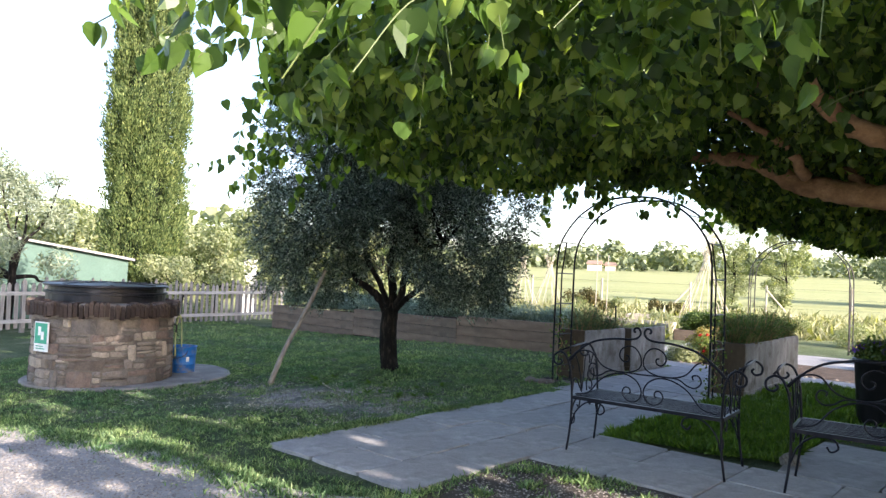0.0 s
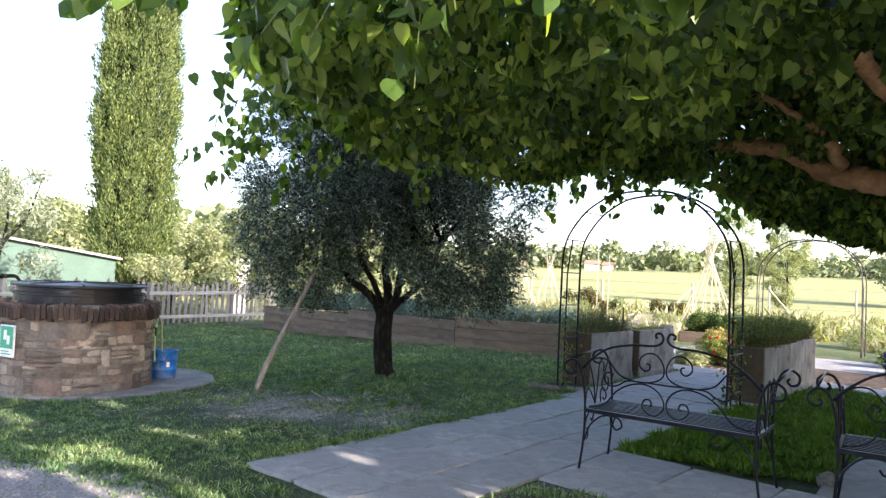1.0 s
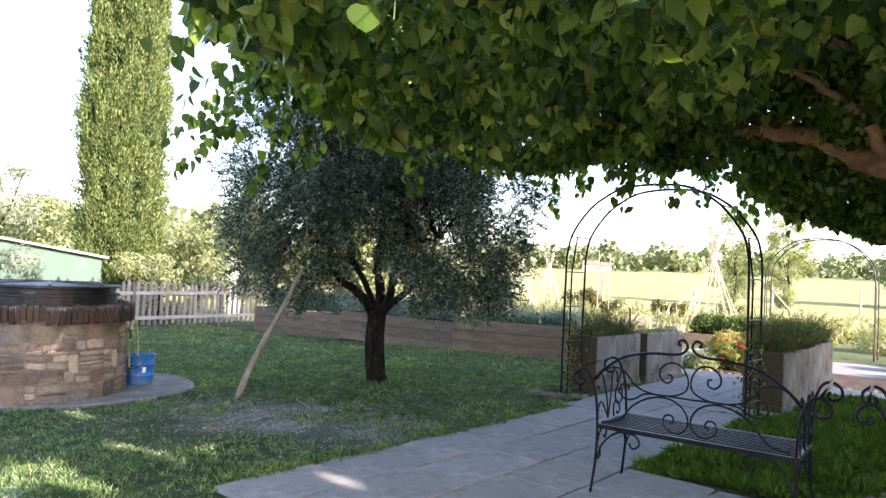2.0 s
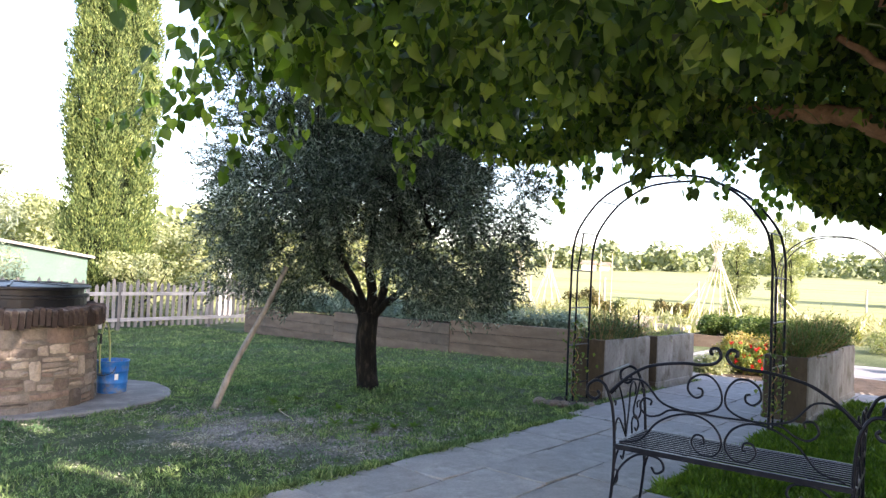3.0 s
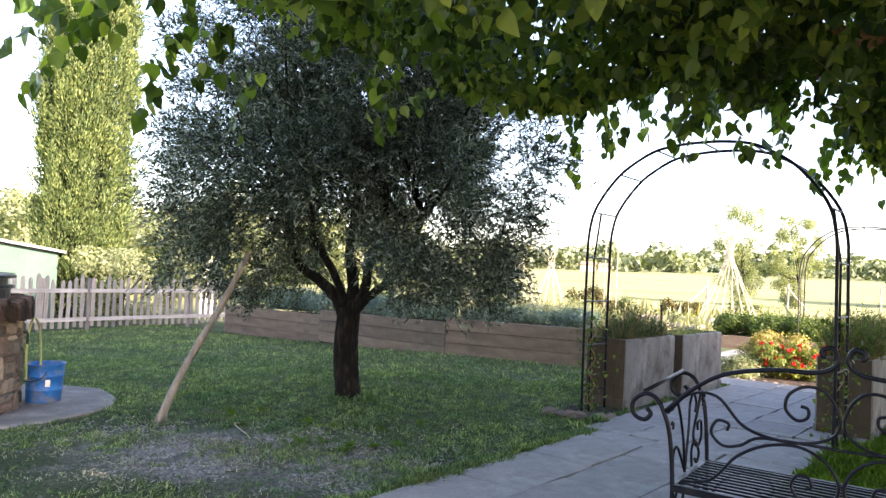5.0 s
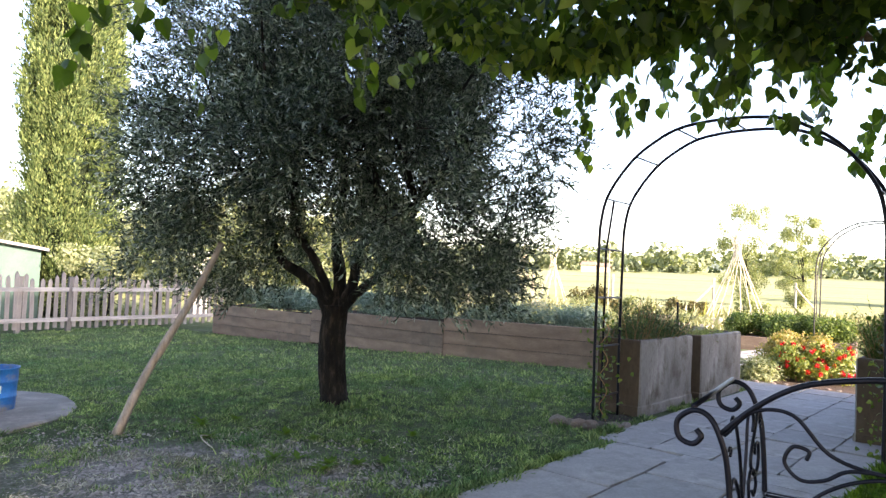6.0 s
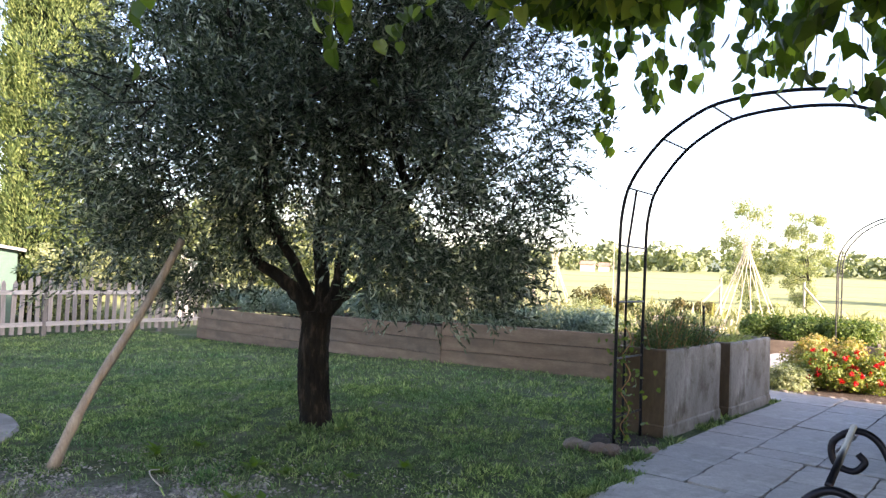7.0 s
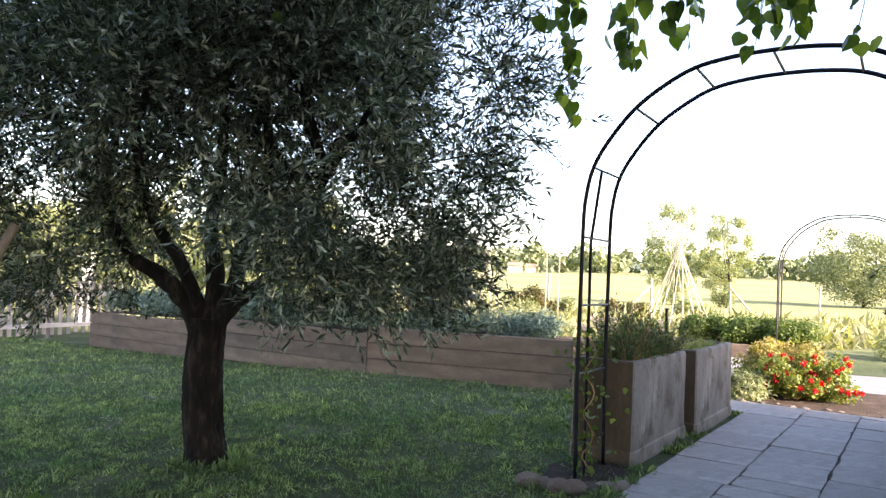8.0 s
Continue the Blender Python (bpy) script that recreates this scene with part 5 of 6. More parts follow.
    sprays = [((0.9, 5.3, 2.8), (1.0, 5.2, 2.35), 30), ((1.25, 5.5, 2.8), (1.3, 5.4, 2.4), 30), ((0.7, 5.2, 2.8), (0.75, 5.1, 2.35), 24), ((1.5, 5.6, 2.75), (1.5, 5.5, 2.45), 20),
              ((-0.35, 2.75, 2.15), (-0.55, 2.55, 1.8), 12), ((-0.2, 2.8, 2.1), (-0.4, 2.62, 1.83), 9), ((-0.55, 2.75, 2.25), (-0.95, 2.62, 1.95), 15), ((-0.75, 2.75, 2.25), (-1.15, 2.65, 2.02), 12),
              ((-2.5, 6.5, 2.45), (-3.6, 6.5, 2.2), 28), ((-2.8, 6.5, 2.35), (-3.3, 6.5, 1.98), 26), ((-2.7, 6.4, 2.3), (-3.05, 6.4, 2.05), 16), ((-2.5, 6.75, 2.45), (-2.73, 6.76, 1.92), 30), ((-2.3, 6.8, 2.4), (-2.5, 6.8, 2.1), 22), ((-1.6, 7.2, 2.4), (-1.7, 7.3, 1.98), 24), ((-0.12, 7.7, 2.35), (-0.14, 7.83, 1.93), 14), ((-0.5, 3.3, 2.25), (-0.75, 3.3, 1.96), 14), ((-0.8, 3.4, 2.3), (-1.2, 3.3, 2.12), 16), ((-0.9, 3.3, 2.4), (-1.5, 3.3, 2.2), 16), ((-2.7, 7.6, 2.4), (-2.9, 7.7, 2.0), 14), ((-1.8, 7.5, 2.35), (-1.85, 7.6, 2.03), 14),
              ((-0.9, 8.3, 2.75), (-0.97, 9.6, 2.75), 14), ((-0.93, 9.6, 2.75), (-0.9, 9.8, 2.06), 40), ((-0.8, 9.5, 2.7), (-0.62, 9.78, 2.3), 26), ((-0.35, 9.4, 2.7), (-0.3, 9.8, 2.42), 26), ((0.15, 9.4, 2.65), (0.2, 9.7, 2.38), 30), ((0.6, 9.3, 2.6), (0.7, 9.6, 2.28), 30), ((-0.7, 8.2, 2.7), (-0.65, 9.3, 2.75), 14), ((-0.65, 9.3, 2.75), (-0.6, 9.5, 2.25), 26), ((-0.3, 8.2, 2.6), (-0.4, 9.4, 2.5), 22), ((-1.6, 8.2, 2.5), (-2.2, 9.0, 2.36), 20), ((-2.2, 8.1, 2.7), (-2.5, 8.9, 2.68), 18), ((-0.1, 7.7, 2.3), (-0.1, 7.85, 1.9), 16), ((0.2, 8.4, 2.35), (0.25, 8.55, 2.02), 14),
              ((0.1, 8.2, 2.7), (0.15, 10.0, 2.58), 40), ((0.5, 8.3, 2.6), (0.56, 9.45, 2.16), 24), ((0.9, 8.4, 2.5), (1.0, 10.1, 2.02), 26), ((1.5, 9.1, 2.4), (1.55, 9.2, 2.05), 16),
              ((1.6, 9.0, 2.6), (1.8, 10.4, 2.1), 20), ((-0.7, 2.75, 2.15), (-1.25, 2.7, 2.02), 12), ((-0.8, 3.1, 2.25), (-1.15, 3.0, 1.98), 16), ((-0.6, 3.3, 2.2), (-0.9, 3.3, 1.98), 12), ((-0.5, 3.5, 2.2), (-0.55, 3.6, 1.9), 12), ((-1.6, 5.0, 2.5), (-2.3, 5.1, 2.4), 16), ((-1.3, 5.2, 2.3), (-1.45, 5.3, 1.98), 14)]
    for k in range(7):
        x, y = rng.uniform(-0.5, 0.95), rng.uniform(2.95, 3.4)
        sprays.append(((x, y + 0.15, 2.35), (x + rng.uniform(-0.12, 0.12), y, rng.uniform(1.98, 2.15)), 13))
    for k in range(20):
        x, y = rng.uniform(1.0, 2.6), rng.uniform(8.9, 10.5)
        sprays.append(((x, y - 0.3, 2.45), (x + rng.uniform(-0.12, 0.12), y, rng.uniform(1.92, 2.2)), 14))
    for k in range(34):
        x, y = rng.uniform(-1.1, 1.7), rng.uniform(8.6, 9.5)
        z = rng.uniform(2.2, 2.6)
        sprays.append(((x, y - 0.6, 2.75), (x + rng.uniform(-0.15, 0.15), y, z), int(rng.integers(9, 17))))
    for k in range(12):
        f = rng.random()
        y = 3.0 + 4.6 * f
        x = -0.95 - 0.5 * (y - 3.0)
        z = rng.uniform(2.3, 2.75) + 0.1 * (y < 5)
        sprays.append(((x + 0.3, y, z + 0.12), (x - rng.uniform(0.1, 0.5), y - rng.uniform(-0.1, 0.25), z - rng.uniform(-0.05, 0.25)), int(rng.integers(9, 16))))
    for s, e, k in sprays:
        s, e = Vector(s), Vector(e)
        pts = curve([s, s.lerp(e, 0.5) + Vector((0, 0, 0.06)), e], 5)
        part("hanging_shoot", local(Build().tube(pts, 0.0022, 4, False)), STALK, t)
        for q in range(k):
            p = pts[int(rng.integers(0, len(pts)))]
            hp.append(np.array(p) + rng.uniform(-0.06, 0.06, 3))
    hp = np.array(hp) - np.array([3.9, 6.4, 0])
    rot = hang_leaves(rng, hp, 1.4)
    bases = [Build().add(leaf, HEART_F).mesh("leaf") for leaf in HEARTS]
    size = rng.uniform(0.055, 0.1, len(hp))
    tagged(part("leaf_mass", scatter("leaf_mass", hp[1::2], rot[1::2], size[1::2], HEART, HEART_F), MULBERRY, t), kind="stuff")
    for p, r, s in zip(hp[::2], rot[::2], size[::2]):
        m = Matrix([list(r[0]), list(r[1]), list(r[2])]).to_4x4()
        part("leaf", bases[int(rng.integers(0, 3))], MULBERRY, t, at=Matrix.Translation(p) @ m @ Matrix.Diagonal((s, s, s, 1)))


mulberry()


# ---------------- beyond the fence ----------------
SPRAY = [(0, 0, 0), (0.4, 0.17, 0.03), (1, 0, 0), (0.4, -0.17, 0.03)]
SPRAY_F = [(0, 3, 2, 1)]


def cypress(x, y, h, r):
    """A column of upright plumes, each a tuft of sprays, with shaded clefts between them."""
    rng = np.random.default_rng(17)
    t = thing("cypress", pose(x, y, gz(x, y)), "tall narrow cypress, dense green in the sun", "tree")
    part("trunk", Build().tube([(0, 0, -0.1), (0, 0, h * 0.5), (0, 0, h * 0.9)], [0.2, 0.12, 0.03], 10), BARK_OLIVE, t)
    # added solid core, coloured dark so that the clefts read as shade
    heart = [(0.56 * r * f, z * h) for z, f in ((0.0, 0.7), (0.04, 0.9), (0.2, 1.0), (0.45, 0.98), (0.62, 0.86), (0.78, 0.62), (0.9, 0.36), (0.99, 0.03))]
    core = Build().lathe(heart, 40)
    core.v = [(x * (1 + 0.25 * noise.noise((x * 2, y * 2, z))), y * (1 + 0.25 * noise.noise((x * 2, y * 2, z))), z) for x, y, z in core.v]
    part("inner_crown", core, CYPRESS_SHADE, t, "dark core standing in for the shade inside the crown")
    m = 1300
    zc = rng.random(m) ** 0.85
    prof = np.interp(zc, [0, 0.04, 0.2, 0.45, 0.62, 0.78, 0.9, 1.0], [0.72, 0.9, 1.0, 0.98, 0.86, 0.62, 0.36, 0.05]) * r
    a = rng.random(m) * 6.283
    side = np.array([noise.noise((math.cos(q) * 1.5, math.sin(q) * 1.5, w * h * 0.5)) for q, w in zip(a, zc)])
    prof = prof * (1 + 0.16 * side) * rng.uniform(0.72, 1.06, m)
    d = np.stack([np.cos(a), np.sin(a), np.zeros(m)], axis=1)
    root = d * prof[:, None] * 0.86 + np.stack([0 * zc, 0 * zc, zc * h], axis=1)
    lean = d * 0.28 + np.array([0, 0, 1.0]) + unit(rng, m) * 0.16
    lean /= np.linalg.norm(lean, axis=1, keepdims=True)
    tall, wide = rng.uniform(0.5, 1.1, m), rng.uniform(0.12, 0.23, m)
    per = 130
    u = rng.random((m, per))
    ring = unit(rng, m * per).reshape(m, per, 3)
    swell = np.sin(np.pi * np.clip(0.12 + 0.88 * u, 0, 1)) ** 0.6
    pos = root[:, None, :] + lean[:, None, :] * (u * tall[:, None])[:, :, None] + ring * (swell * wide[:, None])[:, :, None]
    ax = np.repeat(lean, per, axis=0) + ring.reshape(-1, 3) * 0.55
    ax /= np.linalg.norm(ax, axis=1, keepdims=True)
    nn = ring.reshape(-1, 3) + unit(rng, m * per) * 0.5
    nn -= ax * (nn * ax).sum(1, keepdims=True)
    nn /= np.linalg.norm(nn, axis=1, keepdims=True)
    part("crown", scatter("crown", pos.reshape(-1, 3), np.stack([ax, np.cross(nn, ax), nn], axis=2), rng.uniform(0.065, 0.13, m * per), SPRAY, SPRAY_F), CYPRESS, t)


cypress(-14.06, 18.58, 12.6, 1.12)


def shed():
    s = thing("shed", pose(-13.0, 16.8, gz(-13, 16.8), 0, 0, 46), "pale green shed with a shallow grey roof behind the fence", "shed")
    w = Build()
    # gable end along local -x
    W, D, H, A = 5.2, 3.0, 1.55, 1.95
    w.add([(0, 0, -0.1), (-W, 0, -0.1), (-W, 0, H), (-W * 0.5, 0, A), (0, 0, H), (0, D, -0.1), (-W, D, -0.1), (-W, D, H), (-W * 0.5, D, A), (0, D, H)],
          [(0, 4, 3, 2, 1), (5, 6, 7, 8, 9), (0, 5, 9, 4), (1, 2, 7, 6)])
    part("wall", w, SHED_GREEN, s)
    r = Build()
    for sx in (0, 1):
        e, a = ((0.15, H - 0.02) if sx == 0 else (-W - 0.15, H - 0.02)), (-W * 0.5, A + 0.01)
        y0, y1 = -0.15, D + 0.15
        r.add([(e[0], y0, e[1]), (a[0], y0, a[1]), (a[0], y1, a[1]), (e[0], y1, e[1]), (e[0], y0, e[1] + 0.06), (a[0], y0, a[1] + 0.06), (a[0], y1, a[1] + 0.06), (e[0], y1, e[1] + 0.06)],
              [(3, 2, 1, 0), (4, 5, 6, 7), (0, 1, 5, 4), (1, 2, 6, 5), (2, 3, 7, 6), (3, 0, 4, 7)])
    part("roof", r, ROOF, s)


shed()
panel = thing("white_panel", pose(-11.6, 20.6, gz(-11.6, 20.6), 0, 0, 20), "white upright panel standing behind the fence", "panel")
part("sheet", Build().box(-0.2, 0.2, -0.03, 0.03, -0.05, 1.7, None, 0.01), WHITE, panel)


def leafy_tree(name, x, y, h, w, seed, material, n=6000, size=0.12, label="", category="tree", trunk=0.1, low=0.25, nl=26, tmpl=OVAL, fc=OVAL_F):
    rng = np.random.default_rng(seed)
    t = thing(name, pose(x, y, gz(x, y)), label, category)
    b = Build()
    b.tube(curve([(0, 0, -0.1), (0.03 * h, 0, h * 0.25), (0, 0.02 * h, h * 0.5)], 4), [trunk * (1 - 0.05 * i) for i in range(9)], 8)
    lumps = []
    for i in range(nl):
        z = rng.uniform(low, 0.95)
        k = math.sqrt(max(0.05, 1 - ((z - 0.55) / 0.5) ** 2))
        a, u = rng.uniform(0, 6.283), rng.random() ** 0.5
        lumps.append((w * k * u * math.cos(a), w * k * u * math.sin(a), z * h, rng.uniform(0.1, 0.34) * w))
    tree_limbs(b, rng, (0.02 * h, 0.01 * h, h * 0.3), [q[:3] for q in lumps[:8]], trunk * 0.5, 0.03 * h, 0.01)
    part("trunk", b, BARK_OLIVE, t)
    part("crown", cloud("crown", rng, [q[:3] for q in lumps], [q[3] for q in lumps], n, size, tmpl, fc, 0.35, 0.2), material, t)
    return t


leafy_tree("olive_tree", -12.75, 12.9, 3.6, 1.5, 41, SUNLIT_OLIVE, 11000, 0.13, "pale young olive tree in the sun behind the fence", low=0.1, nl=34, tmpl=LANCE, fc=LANCE_F)
leafy_tree("shrub", -11.9, 17.6, 1.9, 1.1, 42, SHRUB, 6000, 0.08, "yellow-green sunlit shrub behind the fence", "shrub", 0.03, 0.05, 20)
leafy_tree("shrub", -12.6, 20.2, 2.6, 1.4, 43, SHRUB, 7000, 0.1, "sunlit pale green shrub behind the fence", "shrub", 0.04, 0.05, 24)
leafy_tree("shrub", -11.0, 21.5, 2.4, 1.3, 44, SHRUB, 7000, 0.1, "sunlit pale green shrub behind the fence", "shrub", 0.04, 0.05, 24)
leafy_tree("tree", -15.5, 30.0, 5.2, 2.6, 45, SHRUB, 8000, 0.16, "light green tree beyond the fence", low=0.1, nl=30)
leafy_tree("tree", -11.0, 30.5, 4.4, 2.4, 46, SHRUB, 8000, 0.16, "light green tree beyond the fence", low=0.1, nl=30)
leafy_tree("tree", -24.0, 26.0, 3.7, 3.0, 47, SHRUB, 8000, 0.18, "light green tree beyond the shed", low=0.1, nl=30)
leafy_tree("tree", -29.0, 27.0, 3.7, 3.0, 48, SHRUB, 8000, 0.18, "light green tree beyond the shed", low=0.1, nl=30)
leafy_tree("tree", -20.0, 31.0, 3.7, 3.0, 49, SHRUB, 8000, 0.18, "light green tree beyond the shed", low=0.1, nl=30)
leafy_tree("young_tree", 5.9, 50.0, 6.4, 1.7, 50, SHRUB, 15000, 0.1, "slender light green young tree in the field", trunk=0.05, low=0.06, nl=80)
leafy_tree("young_tree", 8.9, 49.5, 5.7, 1.5, 51, SHRUB, 15000, 0.1, "slender light green young tree in the field", trunk=0.05, low=0.05, nl=80)
leafy_tree("tree", 20.5, 60.0, 6.0, 3.4, 52, FAR_LEAF, 16000, 0.17, "rounded green tree in the field", low=0.15, nl=60)
leafy_tree("tree", 27.0, 60.0, 5.0, 3.4, 53, FAR_LEAF, 16000, 0.17, "rounded green tree in the field", low=0.15, nl=60)


# ---------------- sunlit beds beyond the path ----------------
def disc(name, label, pts, z, material, kind="structure"):
    c = curve([(*p, 0) for p in pts + pts[:1]], 5)[:-1]
    b = Build().add([(p.x + 0.04 * noise.noise((p.x * 4, p.y * 4, 1)), p.y, gz(p.x, p.y) + z) for p in c], [tuple(range(len(c)))])
    return tagged(part(name, b, material), label, "bed", kind=kind)


disc("gravel_path", "pale gravel path crossing beyond the paving", [ab(-5.35, 12.72)[:2], ab(-2, 12.73)[:2], ab(3, 12.75)[:2], ab(7, 13.5)[:2], ab(7, 16.6)[:2], ab(0, 16.9)[:2], ab(-4, 16.6)[:2], ab(-5.35, 15.5)[:2]], 0.005, GRAVEL)
disc("rose_bed", "mulched flower bed at the end of the path", [ab(-5.3, 12.95)[:2], ab(-4.3, 12.72)[:2], ab(-3.0, 12.8)[:2], ab(-1.5, 12.9)[:2], ab(-1.3, 14.4)[:2], ab(-3.2, 14.6)[:2], ab(-4.8, 14.3)[:2]], 0.012, MULCH)


def stones_row(a0, a1, b, n, seed):
    rs = random.Random(seed)
    for i in range(n):
        x, y, _ = ab(a0 + (a1 - a0) * (i + rs.uniform(0.2, 0.8)) / n, b + rs.uniform(-0.06, 0.06))
        bm = bmesh.new()
        bmesh.ops.create_icosphere(bm, subdivisions=2, radius=1)
        for v in bm.verts:
            v.co *= 1 + 0.25 * noise.noise(v.co * 1.6 + Vector((i, seed, 0)))
        me = bpy.data.meshes.new("edging_stone")
        bm.to_mesh(me)
        bm.free()
        s = rs.uniform(0.014, 0.036)
        o = part("edging_stone", me, STONE, at=pose(x, y, s * 0.3, 0, 0, rs.uniform(0, 360)) @ Matrix.Diagonal((s * 1.4, s, s * 0.7, 1)))
        tagged(o, "pale rounded edging stone beside the bed", "stone", "bed edging stones")


stones_row(-5.3, -1.5, 12.8, 26, 3)
x, y, _ = ab(-5.02, 13.02)
bush("lavender_cushion", "round grey-green lavender cushion at the bed's corner", "plant", pose(x, y, 0), [(0, 0, 0.1, 0.22), (0.15, 0.05, 0.12, 0.2), (-0.15, 0.02, 0.1, 0.18), (0.02, -0.1, 0.1, 0.2)], 3500, 0.07, SHRUB, LANCE, LANCE_F, 61, 3, up=1.2)


def rose_bush(a, b, h, w, seed, reds, mat=ROSE_LEAF, label="red rose bush in flower on the mulched bed"):
    x, y, _ = ab(a, b)
    rng = np.random.default_rng(seed)
    lumps = [(rng.uniform(-w, w), rng.uniform(-w, w), h * rng.uniform(0.14, 0.88), rng.uniform(0.07, 0.14)) for _ in range(24)]
    t = bush("rose_bush", label, "plant", pose(x, y, 0), lumps, 4200, 0.04, mat, OVAL, OVAL_F, seed, 8, "rose bushes")
    for k in range(reds):
        q = lumps[int(rng.integers(0, len(lumps)))]
        d = unit(rng, 1)[0]
        d[2] = abs(d[2]) * 0.7
        d[1] -= 0.8
        c = np.array(q[:3]) + d / np.linalg.norm(d) * q[3] * 1.05
        m = 26
        dd = unit(rng, m)
        part("flower", scatter("flower", c + dd * 0.014, turns(dd + unit(rng, m) * 0.4, rng.random(m) * 6), np.full(m, 0.034), OVAL, OVAL_F), RED, t)


rose_bush(-4.9, 13.65, 0.56, 0.2, 71, 0, YELLOWISH, "rose bush with yellow and copper young leaves")
rose_bush(-4.68, 13.85, 0.62, 0.24, 72, 3, YELLOWISH, "rose bush with yellow and copper young leaves")
rose_bush(-4.62, 13.35, 0.48, 0.24, 73, 34)
rose_bush(-4.36, 13.5, 0.46, 0.26, 74, 30)

# hedge in its low timber bed
hb = thing("hedge_bed", pose(2.28, 18.85, 0, 0, 0, -17), "low timber bed planted with a green hedge", "raised bed")
for y in (-0.5, 0.5):
    part("board", Build().box(-1.12, 1.12, y - 0.025, y + 0.025, -0.02, 0.24, None, 0.005), PLANK, hb)
for x in (-1.12, 1.12):
    part("board", Build().box(x - 0.025, x + 0.025, -0.474, 0.474, -0.02, 0.24, None, 0.005), PLANK, hb)
part("soil", Build().box(-1.09, 1.09, -0.47, 0.47, 0.0, 0.2), MULCH, hb)
bush("hedge", "clipped bright green hedge in the timber bed", "hedge", pose(2.28, 18.85, 0.18, 0, 0, -17), lumps_in(-0.95, 0.95, -0.35, 0.35, 0.28, 0.22, 40), 34000, 0.045, HEDGE, OVAL, OVAL_F, 81, 6)
for k, (x, y) in enumerate([(0.2, 20.5), (-1.6, 21.5), (0.8, 24.0)]):
    v = thing("vegetable_bed", pose(x, y, 0, 0, 0, -17 + 4 * k), "low pale timber bed in the kitchen garden", "raised bed", "kitchen garden beds")
    for yy in (-0.45, 0.45):
        part("board", Build().box(-0.9, 0.9, yy - 0.025, yy + 0.025, -0.02, 0.3, None, 0.005), BAMBOO, v)
    for xx in (-0.9, 0.9):
        part("board", Build().box(xx - 0.025, xx + 0.025, -0.424, 0.424, -0.02, 0.3, None, 0.005), BAMBOO, v)
    part("soil", Build().box(-0.87, 0.87, -0.42, 0.42, 0, 0.25), MULCH, v)
for k, (x, y, r) in enumerate([(4.6, 15.6, 0.3), (5.3, 16.2, 0.35), (4.2, 14.4, 0.25), (6.0, 17.4, 0.4), (5.2, 19.8, 0.45), (6.5, 20.5, 0.5), (7.4, 22, 0.5), (4.4, 22.5, 0.4), (0.9, 22.5, 0.35), (-1.0, 19.5, 0.4), (-2.4, 20.5, 0.45), (-3.4, 22.0, 0.5), (-1.8, 24.5, 0.6)]):
    bush("shrub", "loose pale green shrub in the sunlit garden", "shrub", pose(x, y, 0), [(rnd.uniform(-r, r), rnd.uniform(-r, r), rnd.uniform(0.3, 0.9) * r, r * rnd.uniform(0.35, 0.6)) for _ in range(9)], 2200, 0.08, SHRUB, LANCE, LANCE_F, 90 + k, 4)


def tepee(x, y, h, r, waist, n, seed, label):
    rs = random.Random(seed)
    t = thing("cane_tepee", pose(x, y, 0), label, "plant support", "cane supports")
    for i in range(n):
        a = 2 * math.pi * i / n
        p0 = Vector((r * math.cos(a), r * math.sin(a), -0.05))
        p1 = Vector((0.09 * math.cos(a + 1.2), 0.09 * math.sin(a + 1.2), waist))
        p2 = p1 + (p1 - p0) * ((h - waist) / (waist + 0.05)) + Vector((rs.uniform(-0.05, 0.05), rs.uniform(-0.05, 0.05), rs.uniform(-0.1, 0.1)))
        part("cane", Build().tube([p0, p1, p2], [0.01, 0.009, 0.007], 6), CANE, t)


tepee(2.33, 26.0, 3.0, 0.95, 2.15, 16, 3, "tepee of pale bamboo canes tied near the top")
tepee(-3.2, 28.5, 2.2, 0.7, 1.7, 10, 4, "tepee of pale bamboo canes tied near the top")
tepee(-4.4, 29.5, 2.2, 0.7, 1.7, 10, 5, "tepee of pale bamboo canes tied near the top")

# wire fence of the garden: posts and two wires
FP = [(-6.5, 30.0), (-4.0, 29.4), (-1.2, 28.6), (2.06, 29.4), (5.3, 33.0), (9.0, 34.9), (13.0, 36.0), (17.5, 37.0)]
wf = thing("wire_fence", pose(0, 0, 0), "wire fence on pale wooden posts round the garden", "fence")
for k, (x, y) in enumerate(FP):
    part("post", Build().tube([(x, y, -0.2), (x, y, 1.4)], 0.04, 8), BAMBOO, wf)
    if k in (3, 4):
        s = -1 if k == 3 else 1
        part("brace", Build().tube([(x, y - 0.05, 1.2), (x + s * 1.1, y + s * 0.4, 0.0)], 0.035, 6), BAMBOO, wf)
for z in (0.45, 0.9, 1.3):
    part("wire", Build().tube([(*p, z) for p in FP], 0.004, 4), IRON_GREY, wf)
for k, (x, y, h) in enumerate([(-1.25, 26.0, 2.3), (-0.9, 26.4, 2.2)]):
    st = thing("stake", pose(x, y, 0), "thin upright stake in the garden", "stake", "garden stakes")
    part("stick", Build().tube([(0, 0, -0.1), (0.01, 0, h)], 0.016, 6), BAMBOO, st)


sx, sy, _ = ab(-5.08, 10.64)
st = thing("stake", pose(sx, sy, 0), "short dark stake standing in the planter", "stake", "garden stakes")
part("stick", Build().tube([(0, 0, 0.5), (-0.012, 0, 0.97)], [0.014, 0.011], 7), IRON, st)


